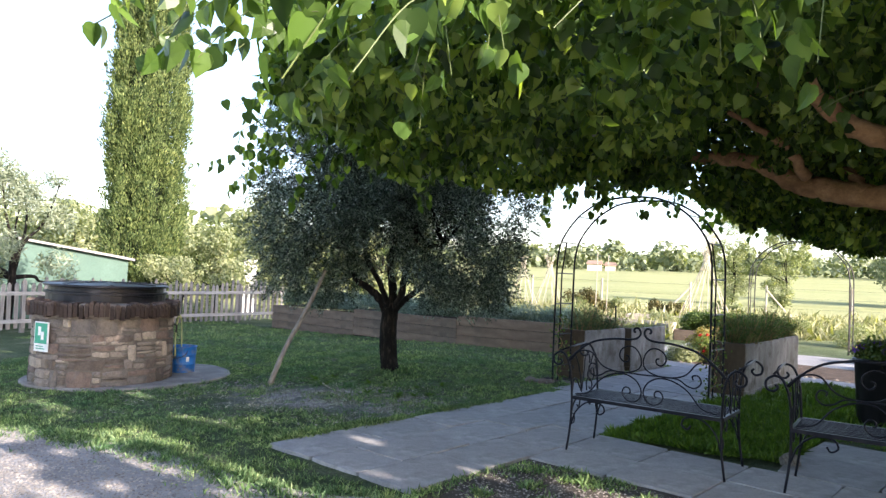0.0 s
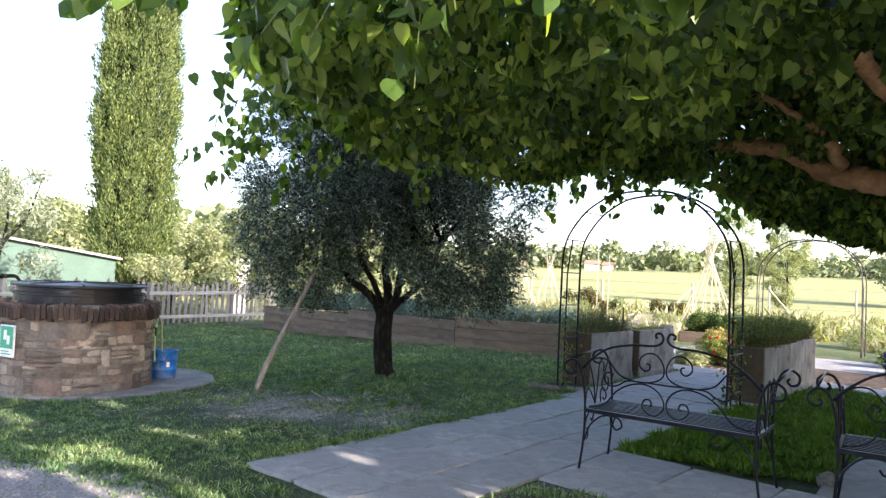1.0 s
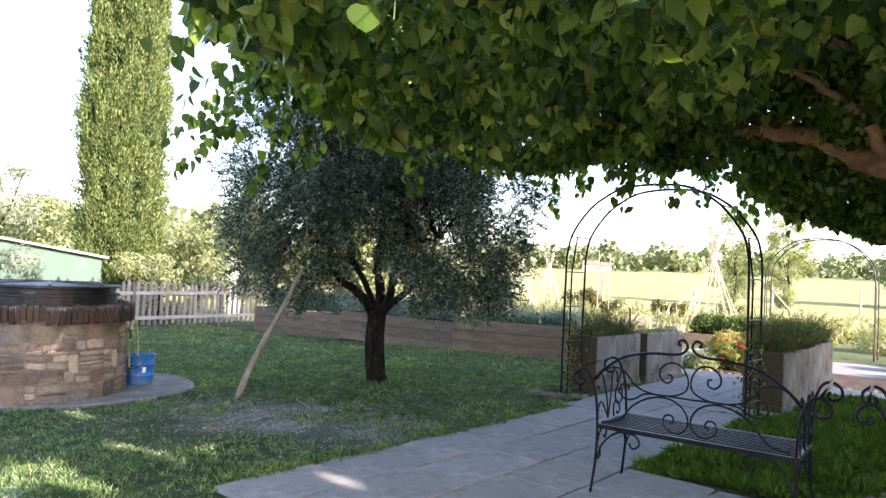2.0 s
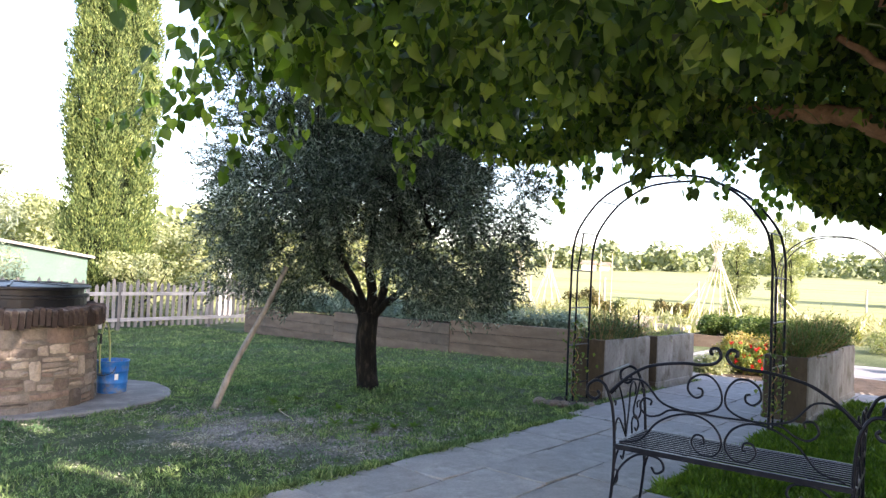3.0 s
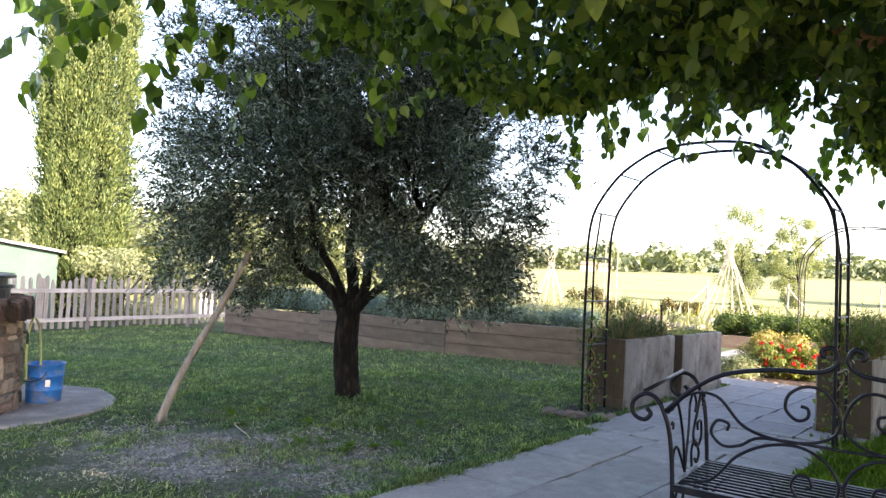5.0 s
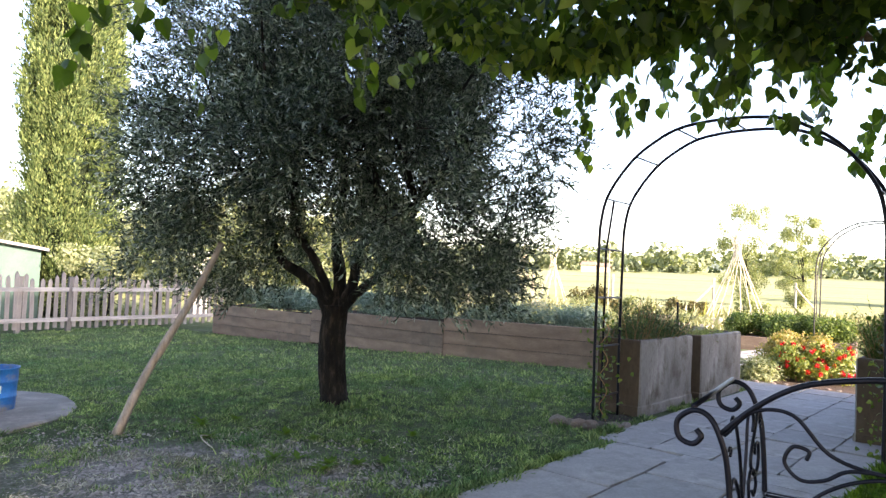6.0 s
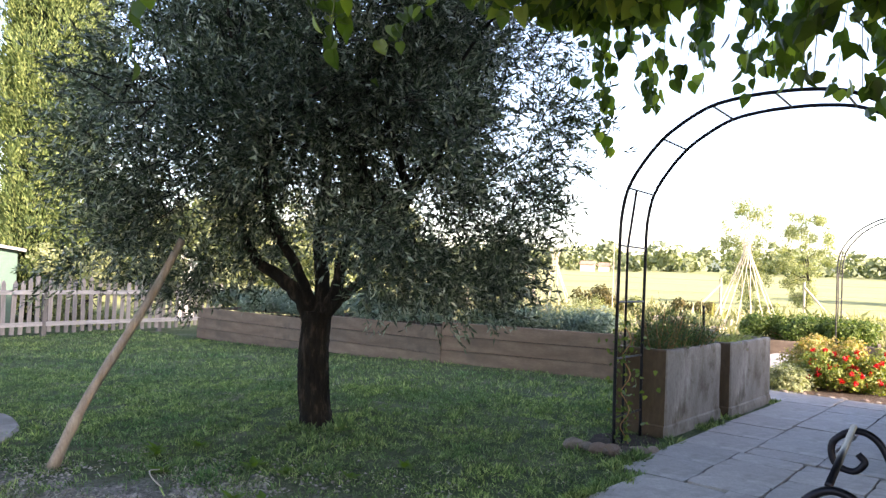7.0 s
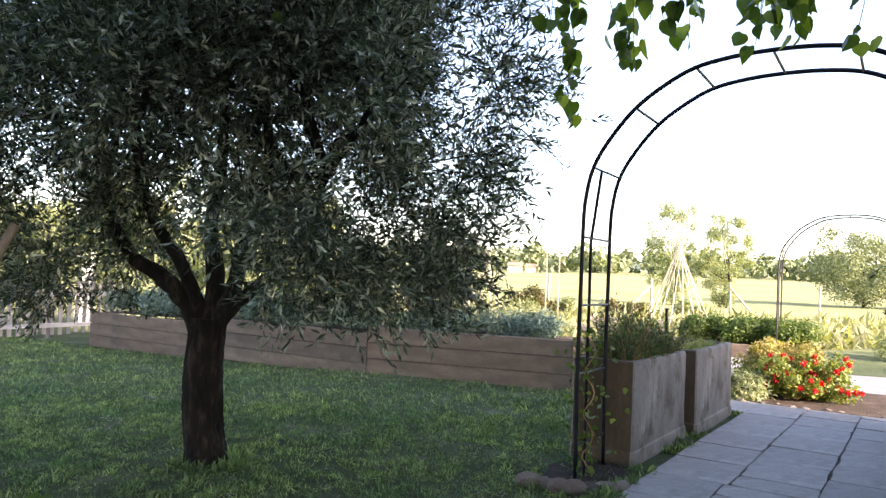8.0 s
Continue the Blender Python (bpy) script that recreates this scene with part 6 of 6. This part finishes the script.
# dark scrub along the wire fence
for k, (x, y, r) in enumerate([(-1.7, 27.6, 0.7), (-0.9, 28.2, 0.5), (1.2, 28.8, 0.5), (3.6, 31.0, 0.5), (11.5, 33.0, 0.9), (14.5, 33.5, 1.2)]):
    bush("shrub", "dull olive-brown shrub beside the wire fence", "shrub", pose(x, y, 0), [(rnd.uniform(-r, r), rnd.uniform(-r, r) * 0.5, rnd.uniform(0.4, 1.1) * r, r * rnd.uniform(0.3, 0.5)) for _ in range(10)], 2600, 0.09, BROWNISH if k % 2 == 0 else SHRUB, OVAL, OVAL_F, 130 + k, 4)


# ---------------- far trees and hills ----------------
def far_woods():
    rng = np.random.default_rng(99)
    c, r = [], []
    for k in range(240):
        x, y = rng.uniform(-260, 260), rng.uniform(215, 300)
        h = rng.uniform(4.5, 9.5)
        for q in range(7):
            c.append((x + rng.normal() * h * 0.45, y + rng.normal() * 2, gz(x, y) + h * rng.uniform(0.15, 0.8)))
            r.append(h * rng.uniform(0.22, 0.4))
    t = part("far_woods", cloud("far_woods", rng, c, r, 30000, 1.55, CLUMP, CLUMP_F, 0.5, 0.3), FAR_LEAF)
    tagged(t, "line of distant green trees along the fields", "woods", kind="stuff")
    # further to the west, nearer hedgerow
    c, r = [], []
    for k in range(60):
        x, y = rng.uniform(-95, -22), rng.uniform(52, 66)
        h = rng.uniform(4, 8)
        for q in range(7):
            c.append((x + rng.normal() * h * 0.4, y + rng.normal(), gz(x, y) + h * rng.uniform(0.1, 0.75)))
            r.append(h * rng.uniform(0.22, 0.38))
    t = part("hedgerow", cloud("hedgerow", rng, c, r, 14000, 0.95, CLUMP, CLUMP_F, 0.5, 0.3), SHRUB)
    tagged(t, "sunlit hedgerow of trees beyond the garden", "woods", kind="stuff")


far_woods()
HILL = surface("far_hill", (0.1, 0.13, 0.09), (0.15, 0.18, 0.12), (0.22, 0.24, 0.16), 0.02, 0.15, 0.95, 0, 0.3, 0.5)
hb2 = Build()
for i in range(61):
    x = -1500 + 50 * i
    for y, k in ((480, 0.0), (760, 0.55), (1000, 1.0), (1300, 0.4)):
        z = gz(0, 458) + k * (26 + 16 * noise.noise((x * 0.003, 0, 4)) + 5 * noise.noise((x * 0.013, y * 0.01, 2))) - (x - 100) * 0.012 * k
        hb2.v.append((x, y, z - 0.5))
hb2.f = [(i * 4 + k, i * 4 + 4 + k, i * 4 + 5 + k, i * 4 + 1 + k) for i in range(60) for k in range(3)]
tagged(part("far_hills", hb2, HILL, smooth=True), "low wooded hills on the horizon", "hills", kind="structure")
for k, (x, y, w, h) in enumerate([(-13.5, 214, 4, 1.9), (-9.0, 217, 3, 1.5)]):
    f = thing("farm_building", pose(x, y, gz(x, y)), "small pale farm building at the edge of the fields", "house", "far farm buildings")
    part("wall", Build().box(-w / 2, w / 2, -3, 3, -1, h), PLASTER, f)
    part("roof", Build().add([(-w / 2 - 0.4, -3.4, h), (w / 2 + 0.4, -3.4, h), (w / 2 + 0.4, 3.4, h), (-w / 2 - 0.4, 3.4, h), (-w / 2, 0, h + 1.1), (w / 2, 0, h + 1.1)], [(0, 1, 5, 4), (2, 3, 4, 5), (3, 0, 4), (1, 2, 5)]), TILE_ROOF, f)


# ---------------- grass ----------------
BLADE = [(-0.085, 0, 0), (0.085, 0, 0), (0.05, 0.22, 0.55), (0.0, 0.65, 0.9)]
BLADE_F = [(0, 1, 2, 3)]


def grass(name, label, px, py, hmin, hmax, material, seed, z=0.0):
    rng = np.random.default_rng(seed)
    n = len(px)
    pos = np.stack([px, py, np.array([gz(a, b) for a, b in zip(px, py)]) - 0.012 + z], axis=1)
    nr = np.stack([rng.normal(size=n) * 0.55, rng.normal(size=n) * 0.55, np.ones(n)], axis=1)
    g = part(name, scatter(name, pos, turns(nr, rng.random(n) * 6.283), rng.uniform(hmin, hmax, n) * np.array([max(0.3, 1 + 0.8 * noise.noise((a * 7, b * 7, 1)) + 0.5 * noise.noise((a * 1.7, b * 1.7, 6))) for a, b in zip(px, py)]), BLADE, BLADE_F), material)
    return tagged(g, label, "grass", kind="stuff")


def lawn_points(rng, n, x0, x1, y0, y1):
    x, y = rng.uniform(x0, x1, n), rng.uniform(y0, y1, n)
    a = x * math.cos(PA) - y * math.sin(PA)
    b = x * math.sin(PA) + y * math.cos(PA)
    ex, ey = np.array([p.x for p in edge]), np.array([p.y for p in edge])
    line = np.interp(x, ex, ey)
    jag = np.array([noise.noise((q * 2.5, w * 2.5, 3)) for q, w in zip(x, y)])
    ok = (y > line + 0.05 + 0.12 * jag) & ~((a > np.where(b > 8.4, -4.79, -4.6) + 0.07 * jag) & (b > 4.2))
    ok &= np.hypot(x + 5.85, y - 8.5) > 1.14
    ok &= ~((a > -5.36) & (a < -4.94) & (b > 9.5))
    wall_y = np.where(x > -3.1, 13.7 - (x + 0.75) * 0.179, 14.12 - (x + 3.1) * 0.423)
    ok &= (y < wall_y - 0.03) | (x > -0.6)
    bare = np.array([noise.noise((q * 0.8, w * 0.8, 8)) + 0.7 * noise.noise((q * 2.6, w * 2.6, 1)) for q, w in zip(x, y)])
    worn = np.clip(1.25 - np.hypot((x + 2.8) / 1.9, (y - 7.7) / 1.0), 0, 1) * np.clip(0.5 + 2.0 * bare, 0.0, 1.4)
    tuft = np.array([noise.noise((q * 8, w * 8, 5)) + 0.5 * noise.noise((q * 21, w * 21, 9)) for q, w in zip(x, y)])
    keep = rng.random(n) < np.clip(0.72 + 1.7 * tuft - 1.7 * worn - 0.6 * np.clip(bare, 0, 1), np.where(worn > 0.12, 0.03, 0.16), 1)
    ok &= keep
    return x[ok], y[ok]


rng = np.random.default_rng(5)
gxp, gyp = lawn_points(rng, 420000, -8.5, -0.4, 4.8, 12.0)
grass("lawn_grass", "short uneven lawn grass in the shade", gxp, gyp, 0.013, 0.036, GRASS, 6)
gxp, gyp = lawn_points(rng, 130000, -11.0, -0.4, 11.5, 17.5)
grass("lawn_grass", "short uneven lawn grass in the shade", gxp, gyp, 0.02, 0.05, GRASS, 7)
ga, gb_ = rng.uniform(-2.96, -1.74, 26000), rng.uniform(9.55, 11.9, 26000)
q = np.array([ab(i, j)[:2] for i, j in zip(ga, gb_)])
grass("turf_grass", "lush green turf between the paving slabs", q[:, 0], q[:, 1], 0.03, 0.075, GRASS_LUSH, 14, 0.012)
# small stones and dry crumbs on the worn patch and the gravel
PEB = [(-1, 0, 0), (0, -1, 0.05), (1, 0, 0), (0, 1, 0), (0.1, 0, 0.7)]
PEB_F = [(0, 1, 4), (1, 2, 4), (2, 3, 4), (3, 0, 4)]
wx, wy = -2.75 + rng.normal(size=17000) * 0.8, 7.85 + rng.normal(size=17000) * 0.45
keep = ((wx * math.cos(PA) - wy * math.sin(PA)) < -4.66) & (np.array([noise.noise((a * 2.2, b * 2.2, 6)) + 0.5 * noise.noise((a * 7, b * 7, 2)) for a, b in zip(wx, wy)]) > -0.12)
wx, wy = wx[keep], wy[keep]
crumbs = part("patch_stones", scatter("patch_stones", np.stack([wx, wy, np.array([gz(a, b) for a, b in zip(wx, wy)]) - 0.012], axis=1), turns(np.stack([rng.normal(size=len(wx)) * 0.2, rng.normal(size=len(wx)) * 0.2, np.ones(len(wx))], axis=1), rng.random(len(wx)) * 6), 0.004 + 0.012 * rng.random(len(wx)) ** 2, PEB, PEB_F), PEBBLE)
tagged(crumbs, "small pale stones on the worn patch of lawn", "stones", kind="stuff")
th = np.random.default_rng(71)
hx, hy = np.concatenate([-2.8 + th.normal(size=16000) * 0.9, th.uniform(-6.5, -0.5, 34000)]), np.concatenate([7.8 + th.normal(size=16000) * 0.45, th.uniform(6.0, 12.5, 34000)])
keep = ((hx * math.cos(PA) - hy * math.sin(PA)) < -4.6) & (np.array([noise.noise((a * 3.2, b * 3.2, 4)) + 0.6 * noise.noise((a * 9, b * 9, 2)) for a, b in zip(hx, hy)]) > np.where(np.arange(50000) < 16000, 0.05, 0.3))
keep &= (hx * math.cos(PA) - hy * math.sin(PA) < -5.4) | (hx * math.sin(PA) + hy * math.cos(PA) < 9.4)
keep &= (hy > np.interp(hx, [p.x for p in edge], [p.y for p in edge]) + 0.1) & (np.hypot(hx + 5.85, hy - 8.5) > 1.16)
hx, hy = hx[keep], hy[keep]
nn = len(hx)
thatch = part("dry_thatch", scatter("dry_thatch", np.stack([hx, hy, np.array([gz(a, b) for a, b in zip(hx, hy)]) - 0.004], axis=1), turns(np.stack([th.normal(size=nn), th.normal(size=nn), th.uniform(-0.3, 0.9, nn)], axis=1), th.random(nn) * 6), th.uniform(0.01, 0.034, nn), BLADE, BLADE_F), THATCH)
tagged(thatch, "grey dry thatch on the worn patch of lawn", "grass", kind="stuff")
gx2, gy2 = rng.uniform(-6.5, 1.2, 42000), rng.uniform(4.0, 6.6, 42000)
keep = gy2 < np.interp(gx2, [p.x for p in edge], [p.y for p in edge])
aa, bb = gx2 * math.cos(PA) - gy2 * math.sin(PA), gx2 * math.sin(PA) + gy2 * math.cos(PA)
keep &= ~((aa > -4.6) & (aa < -3.1) & (bb > 4.22)) & ~((aa > -3.15) & (bb > 5.48))
gx2, gy2 = gx2[keep], gy2[keep]
gs = part("gravel_stones", scatter("gravel_stones", np.stack([gx2, gy2, np.array([gz(a, b) for a, b in zip(gx2, gy2)]) + 0.003], axis=1), turns(np.stack([rng.normal(size=len(gx2)) * 0.2, rng.normal(size=len(gx2)) * 0.2, np.ones(len(gx2))], axis=1), rng.random(len(gx2)) * 6), rng.uniform(0.005, 0.014, len(gx2)), PEB, PEB_F), PEBBLE)
tagged(gs, "loose pale gravel stones on the drive", "gravel", kind="stuff")
# tufts creeping over the edge of the drive
tx = rng.uniform(-7.0, 0.3, 1500)
tx = np.repeat(tx, 9) + rng.normal(size=13500) * 0.03
ty = np.interp(tx, [p.x for p in edge], [p.y for p in edge]) + np.repeat(-np.abs(rng.normal(size=1500)) * 0.16 + 0.08, 9) + rng.normal(size=13500) * 0.03
aa, bb = tx * math.cos(PA) - ty * math.sin(PA), tx * math.sin(PA) + ty * math.cos(PA)
keep = ~((aa > -4.58) & (aa < -3.12) & (bb > 4.24)) & ~((aa > -3.12) & (bb > 5.49))
grass("edge_grass", "grass tufts creeping over the gravel's edge", tx[keep], ty[keep], 0.02, 0.05, GRASS, 12, 0.012)
pb = np.repeat(rng.uniform(4.35, 9.1, 420), 26)
pa = np.where(pb > 8.4, -4.79, -4.62) + np.repeat(rng.normal(size=420) * 0.03 - 0.035, 26) + rng.normal(size=len(pb)) * 0.022
pb = pb + rng.normal(size=len(pb)) * 0.025
q = np.array([ab(i, j)[:2] for i, j in zip(pa, pb)])
grass("edge_grass", "grass tufts leaning over the paving's edge", q[:, 0], q[:, 1], 0.025, 0.06, GRASS, 16, 0.008)
wa, wb = -4.86 + rng.normal(size=3600) * 0.05, rng.uniform(9.2, 12.0, 3600)
keep = (wa > -4.93) & (wa < -4.77) & (np.array([noise.noise((0, q * 2.2, 4)) for q in wb]) > 0.1)
q = np.array([ab(i, j)[:2] for i, j in zip(wa[keep], wb[keep])])
grass("weeds", "low weeds growing along the planters' foot", q[:, 0], q[:, 1], 0.02, 0.06, GRASS, 13)
# tall pale grass in the kitchen garden and along the field
tg = np.random.default_rng(33)
px2, py2 = tg.uniform(-9, 14, 34000), tg.uniform(18.5, 34, 34000)
dens = np.array([noise.noise((q * 0.35, w * 0.35, 2)) for q, w in zip(px2, py2)])
keep = (dens > -0.05 - 0.02 * (py2 - 18)) & ~((px2 > 1.0) & (px2 < 4.2) & (py2 < 20))
grass("tall_grass", "tall pale grass and weeds in the sunlit garden", px2[keep], py2[keep], 0.12, 0.42, DRY_GRASS, 34)
# longer grass round the foot of the olive
oa, orad = rng.uniform(0, 6.283, 700), rng.uniform(0.13, 0.24, 700)
grass("edge_grass", "longer grass round the foot of the olive trunk", -2.92 + orad * np.cos(oa), 10.0 + orad * np.sin(oa), 0.03, 0.075, GRASS, 18)
# broad-leaved weeds by the worn patch
wr = np.random.default_rng(35)
weed_leaf = Build().add(OVAL, OVAL_F).mesh("leaf")
for k in range(14):
    x, y = wr.uniform(-3.9, -1.9), wr.uniform(8.05, 9.2)
    w = thing("weed", pose(x, y, gz(x, y) - 0.005), "low broad-leaved weed rosette in the lawn", "weed", "lawn weeds")
    n = int(wr.integers(9, 16))
    for q in range(n):
        sz = wr.uniform(0.05, 0.1)
        part("leaf", weed_leaf, GRASS_LUSH, w, at=pose(0, 0, 0, 0, -wr.uniform(10, 45), 360 * q / n + wr.uniform(-15, 15)) @ Matrix.Scale(sz, 4))
stick = thing("dry_stick", pose(-3.08, 8.42, gz(-3.08, 8.42) - 0.01, 0, 0, 25) @ Matrix.Scale(0.75, 4), "thin pale curved stick lying on the lawn", "stick")
part("rod", Build().tube(curve([(-0.08, 0.25, 0.02), (-0.12, 0.12, 0.05), (-0.07, -0.03, 0.04), (0.02, -0.15, 0.012)], 5), 0.005, 6), BAMBOO, stick)
# soil and stones round the arch's west foot
disc("foot_bed", "dark soil bed at the arch's foot", [(-1.0, 10.15), (-0.75, 10.08), (-0.55, 10.15), (-0.47, 10.45), (-0.55, 10.7), (-0.9, 10.6)], 0.006, SOIL)
rs = random.Random(8)
for i in range(13):
    t = i / 12
    x, y = -1.06 + 0.53 * t, 10.14 - 0.08 * math.sin(t * 3) + rs.uniform(-0.03, 0.03)
    bm = bmesh.new()
    bmesh.ops.create_icosphere(bm, subdivisions=2, radius=1)
    for v in bm.verts:
        v.co *= 1 + 0.3 * noise.noise(v.co * 1.5 + Vector((i, 4, 0)))
    me = bpy.data.meshes.new("edging_stone")
    bm.to_mesh(me)
    bm.free()
    s = rs.uniform(0.03, 0.055)
    tagged(part("edging_stone", me, STONE, at=pose(x, y, s * 0.35, 0, 0, rs.uniform(0, 360)) @ Matrix.Diagonal((s * 1.5, s, s * 0.8, 1))), "rough stone edging the bed at the arch's foot", "stone", "arch foot stones")
disc("dirt_strip", "stony brown dirt along the paving's edge", [ab(-3.08, 5.47)[:2], ab(-3.09, 4.3)[:2], ab(-2.6, 4.05)[:2], ab(-1.8, 4.3)[:2], ab(-0.6, 4.7)[:2], ab(0.4, 5.0)[:2], ab(0.6, 5.47)[:2], ab(-1.5, 5.48)[:2]], 0.011, DIRT)
dr = np.random.default_rng(61)
da, db_ = dr.uniform(-3.05, 0.4, 5000), dr.uniform(4.4, 5.44, 5000)
q = np.array([ab(i, j)[:2] for i, j in zip(da, db_)])
ds = part("dirt_stones", scatter("dirt_stones", np.stack([q[:, 0], q[:, 1], np.full(5000, 0.01)], axis=1), turns(np.stack([dr.normal(size=5000) * 0.2, dr.normal(size=5000) * 0.2, np.ones(5000)], axis=1), dr.random(5000) * 6), dr.uniform(0.004, 0.012, 5000), PEB, PEB_F), PEBBLE)
tagged(ds, "small stones in the dirt beside the paving", "stones", kind="stuff")
ca, cb = np.repeat(dr.uniform(-3.0, 0.2, 36), 100), np.repeat(dr.uniform(4.5, 5.3, 36), 100)
q = np.array([ab(i, j)[:2] for i, j in zip(ca + dr.normal(size=3600) * 0.04, cb + dr.normal(size=3600) * 0.04)])
grass("edge_grass", "grass tufts growing in the dirt beside the paving", q[:, 0], q[:, 1], 0.025, 0.06, GRASS, 62, 0.02)
# pale stone at the turf's corner
bm = bmesh.new()
bmesh.ops.create_icosphere(bm, subdivisions=3, radius=1)
for v in bm.verts:
    v.co *= 1 + 0.3 * noise.noise(v.co * 1.3) + 0.1 * noise.noise(v.co * 4)
me = bpy.data.meshes.new("stone")
bm.to_mesh(me)
bm.free()
tagged(part("stone", me, CONCRETE, at=pose(1.42, 6.98, 0.04) @ Matrix.Diagonal((0.075, 0.06, 0.065, 1))), "pale rough stone at the corner of the turf", "stone")
# pot with petunias
pot = thing("flower_pot", pose(2.68, 9.3, 0.0), "dark tall plant pot with purple petunias", "pot")
part("body", Build().lathe([(0.001, 0.0), (0.19, 0.0), (0.2, 0.02), (0.235, 0.6), (0.255, 0.62), (0.255, 0.66), (0.235, 0.665), (0.22, 0.6), (0.001, 0.6)], 28), DARK_METAL, pot, smooth=True)
pr = np.random.default_rng(44)
part("foliage", cloud("foliage", pr, [(0.1, 0, 0.72), (-0.1, 0.05, 0.72), (0, -0.1, 0.7), (0, 0.1, 0.75)], [0.15] * 4, 1800, 0.05, OVAL, OVAL_F, 0.4, 0.4), HEDGE, pot)
for k in range(14):
    a, r = pr.uniform(0, 6.28), pr.uniform(0.08, 0.25)
    c = np.array([r * math.cos(a), r * math.sin(a), 0.86 - r * 0.45])
    m = 10
    dd = unit(pr, m) + np.array([0, -0.4, 0.6])
    part("flower", scatter("flower", np.tile(c, (m, 1)), turns(dd, pr.random(m) * 6), np.full(m, 0.045), OVAL, OVAL_F), PURPLE, pot)
# lush square of turf between the paving and the planters
ga, gb_ = rng.uniform(-3.12, -1.74, 46000), rng.uniform(6.62, 9.6, 46000)
q = np.array([ab(i, j)[:2] for i, j in zip(ga, gb_)])
ok = gb_ > 6.6 + 0.24 * (ga + 3.12) + 0.04 * np.sin(ga * 9)
grass("turf_grass", "lush green turf between the paving slabs", q[ok, 0], q[ok, 1], 0.03, 0.075, GRASS_LUSH, 8, 0.012)
ga, gb_ = rng.uniform(-1.76, 2.2, 15000), rng.uniform(8.15, 11.6, 15000)
q = np.array([ab(i, j)[:2] for i, j in zip(ga, gb_)])
grass("turf_grass", "lush green turf between the paving slabs", q[:, 0], q[:, 1], 0.03, 0.075, GRASS_LUSH, 9, 0.012)


# ---------------- climbers on the arch feet ----------------
def climber(x, y, top, n, seed, size):
    rs = np.random.default_rng(seed)
    t = thing("climber", pose(x, y, 0), "young climbing plant winding up the arch's foot", "plant", "climbers")
    b = Build()
    pts = [(0.03 * math.cos(i * 0.9), 0.03 * math.sin(i * 0.9), top * i / 24) for i in range(25)]
    b.tube(pts, 0.004, 5)
    part("stem", b, BARK_MUL, t)
    z = rs.random(n) * top
    pos = np.stack([rs.normal(size=n) * 0.07, rs.normal(size=n) * 0.07, z + 0.03], axis=1)
    part("foliage", scatter("foliage", pos, hang_leaves(rs, pos, 0.5), rs.uniform(0.5, 1.2, n) * size, OVAL_WIDE, WIDE_F), HEDGE, t)


climber(-0.72, 10.34, 0.85, 150, 1, 0.042)
climber(1.1, 9.56, 1.0, 260, 2, 0.036)

# ---------------- paving pieces ----------------
paving("paving", "pale grey stone slab paving laid along the garden path",
       [(-4.62, -3.13, 4.25, 8.4, 0.48, 0.78, 0.45), (-4.78, -3.13, 8.41, 9.4, 0.46, 0.5, 0.5), (-4.79, -3.0, 9.41, 12.7, 0.45, 0.52, 0.5), (-3.12, 0.6, 5.5, 6.62, 0.62, 0.55, 0.0), (-1.72, 1.6, 6.63, 8.1, 0.62, 0.72, 0.5), (-3.0, 2.0, 11.95, 12.7, 0.7, 0.75, 0.0), (-6.3, -5.4, 12.75, 17.5, 0.9, 0.7, 0.0), (-6.3, -4.56, 12.05, 12.7, 0.85, 0.65, 0.0)])
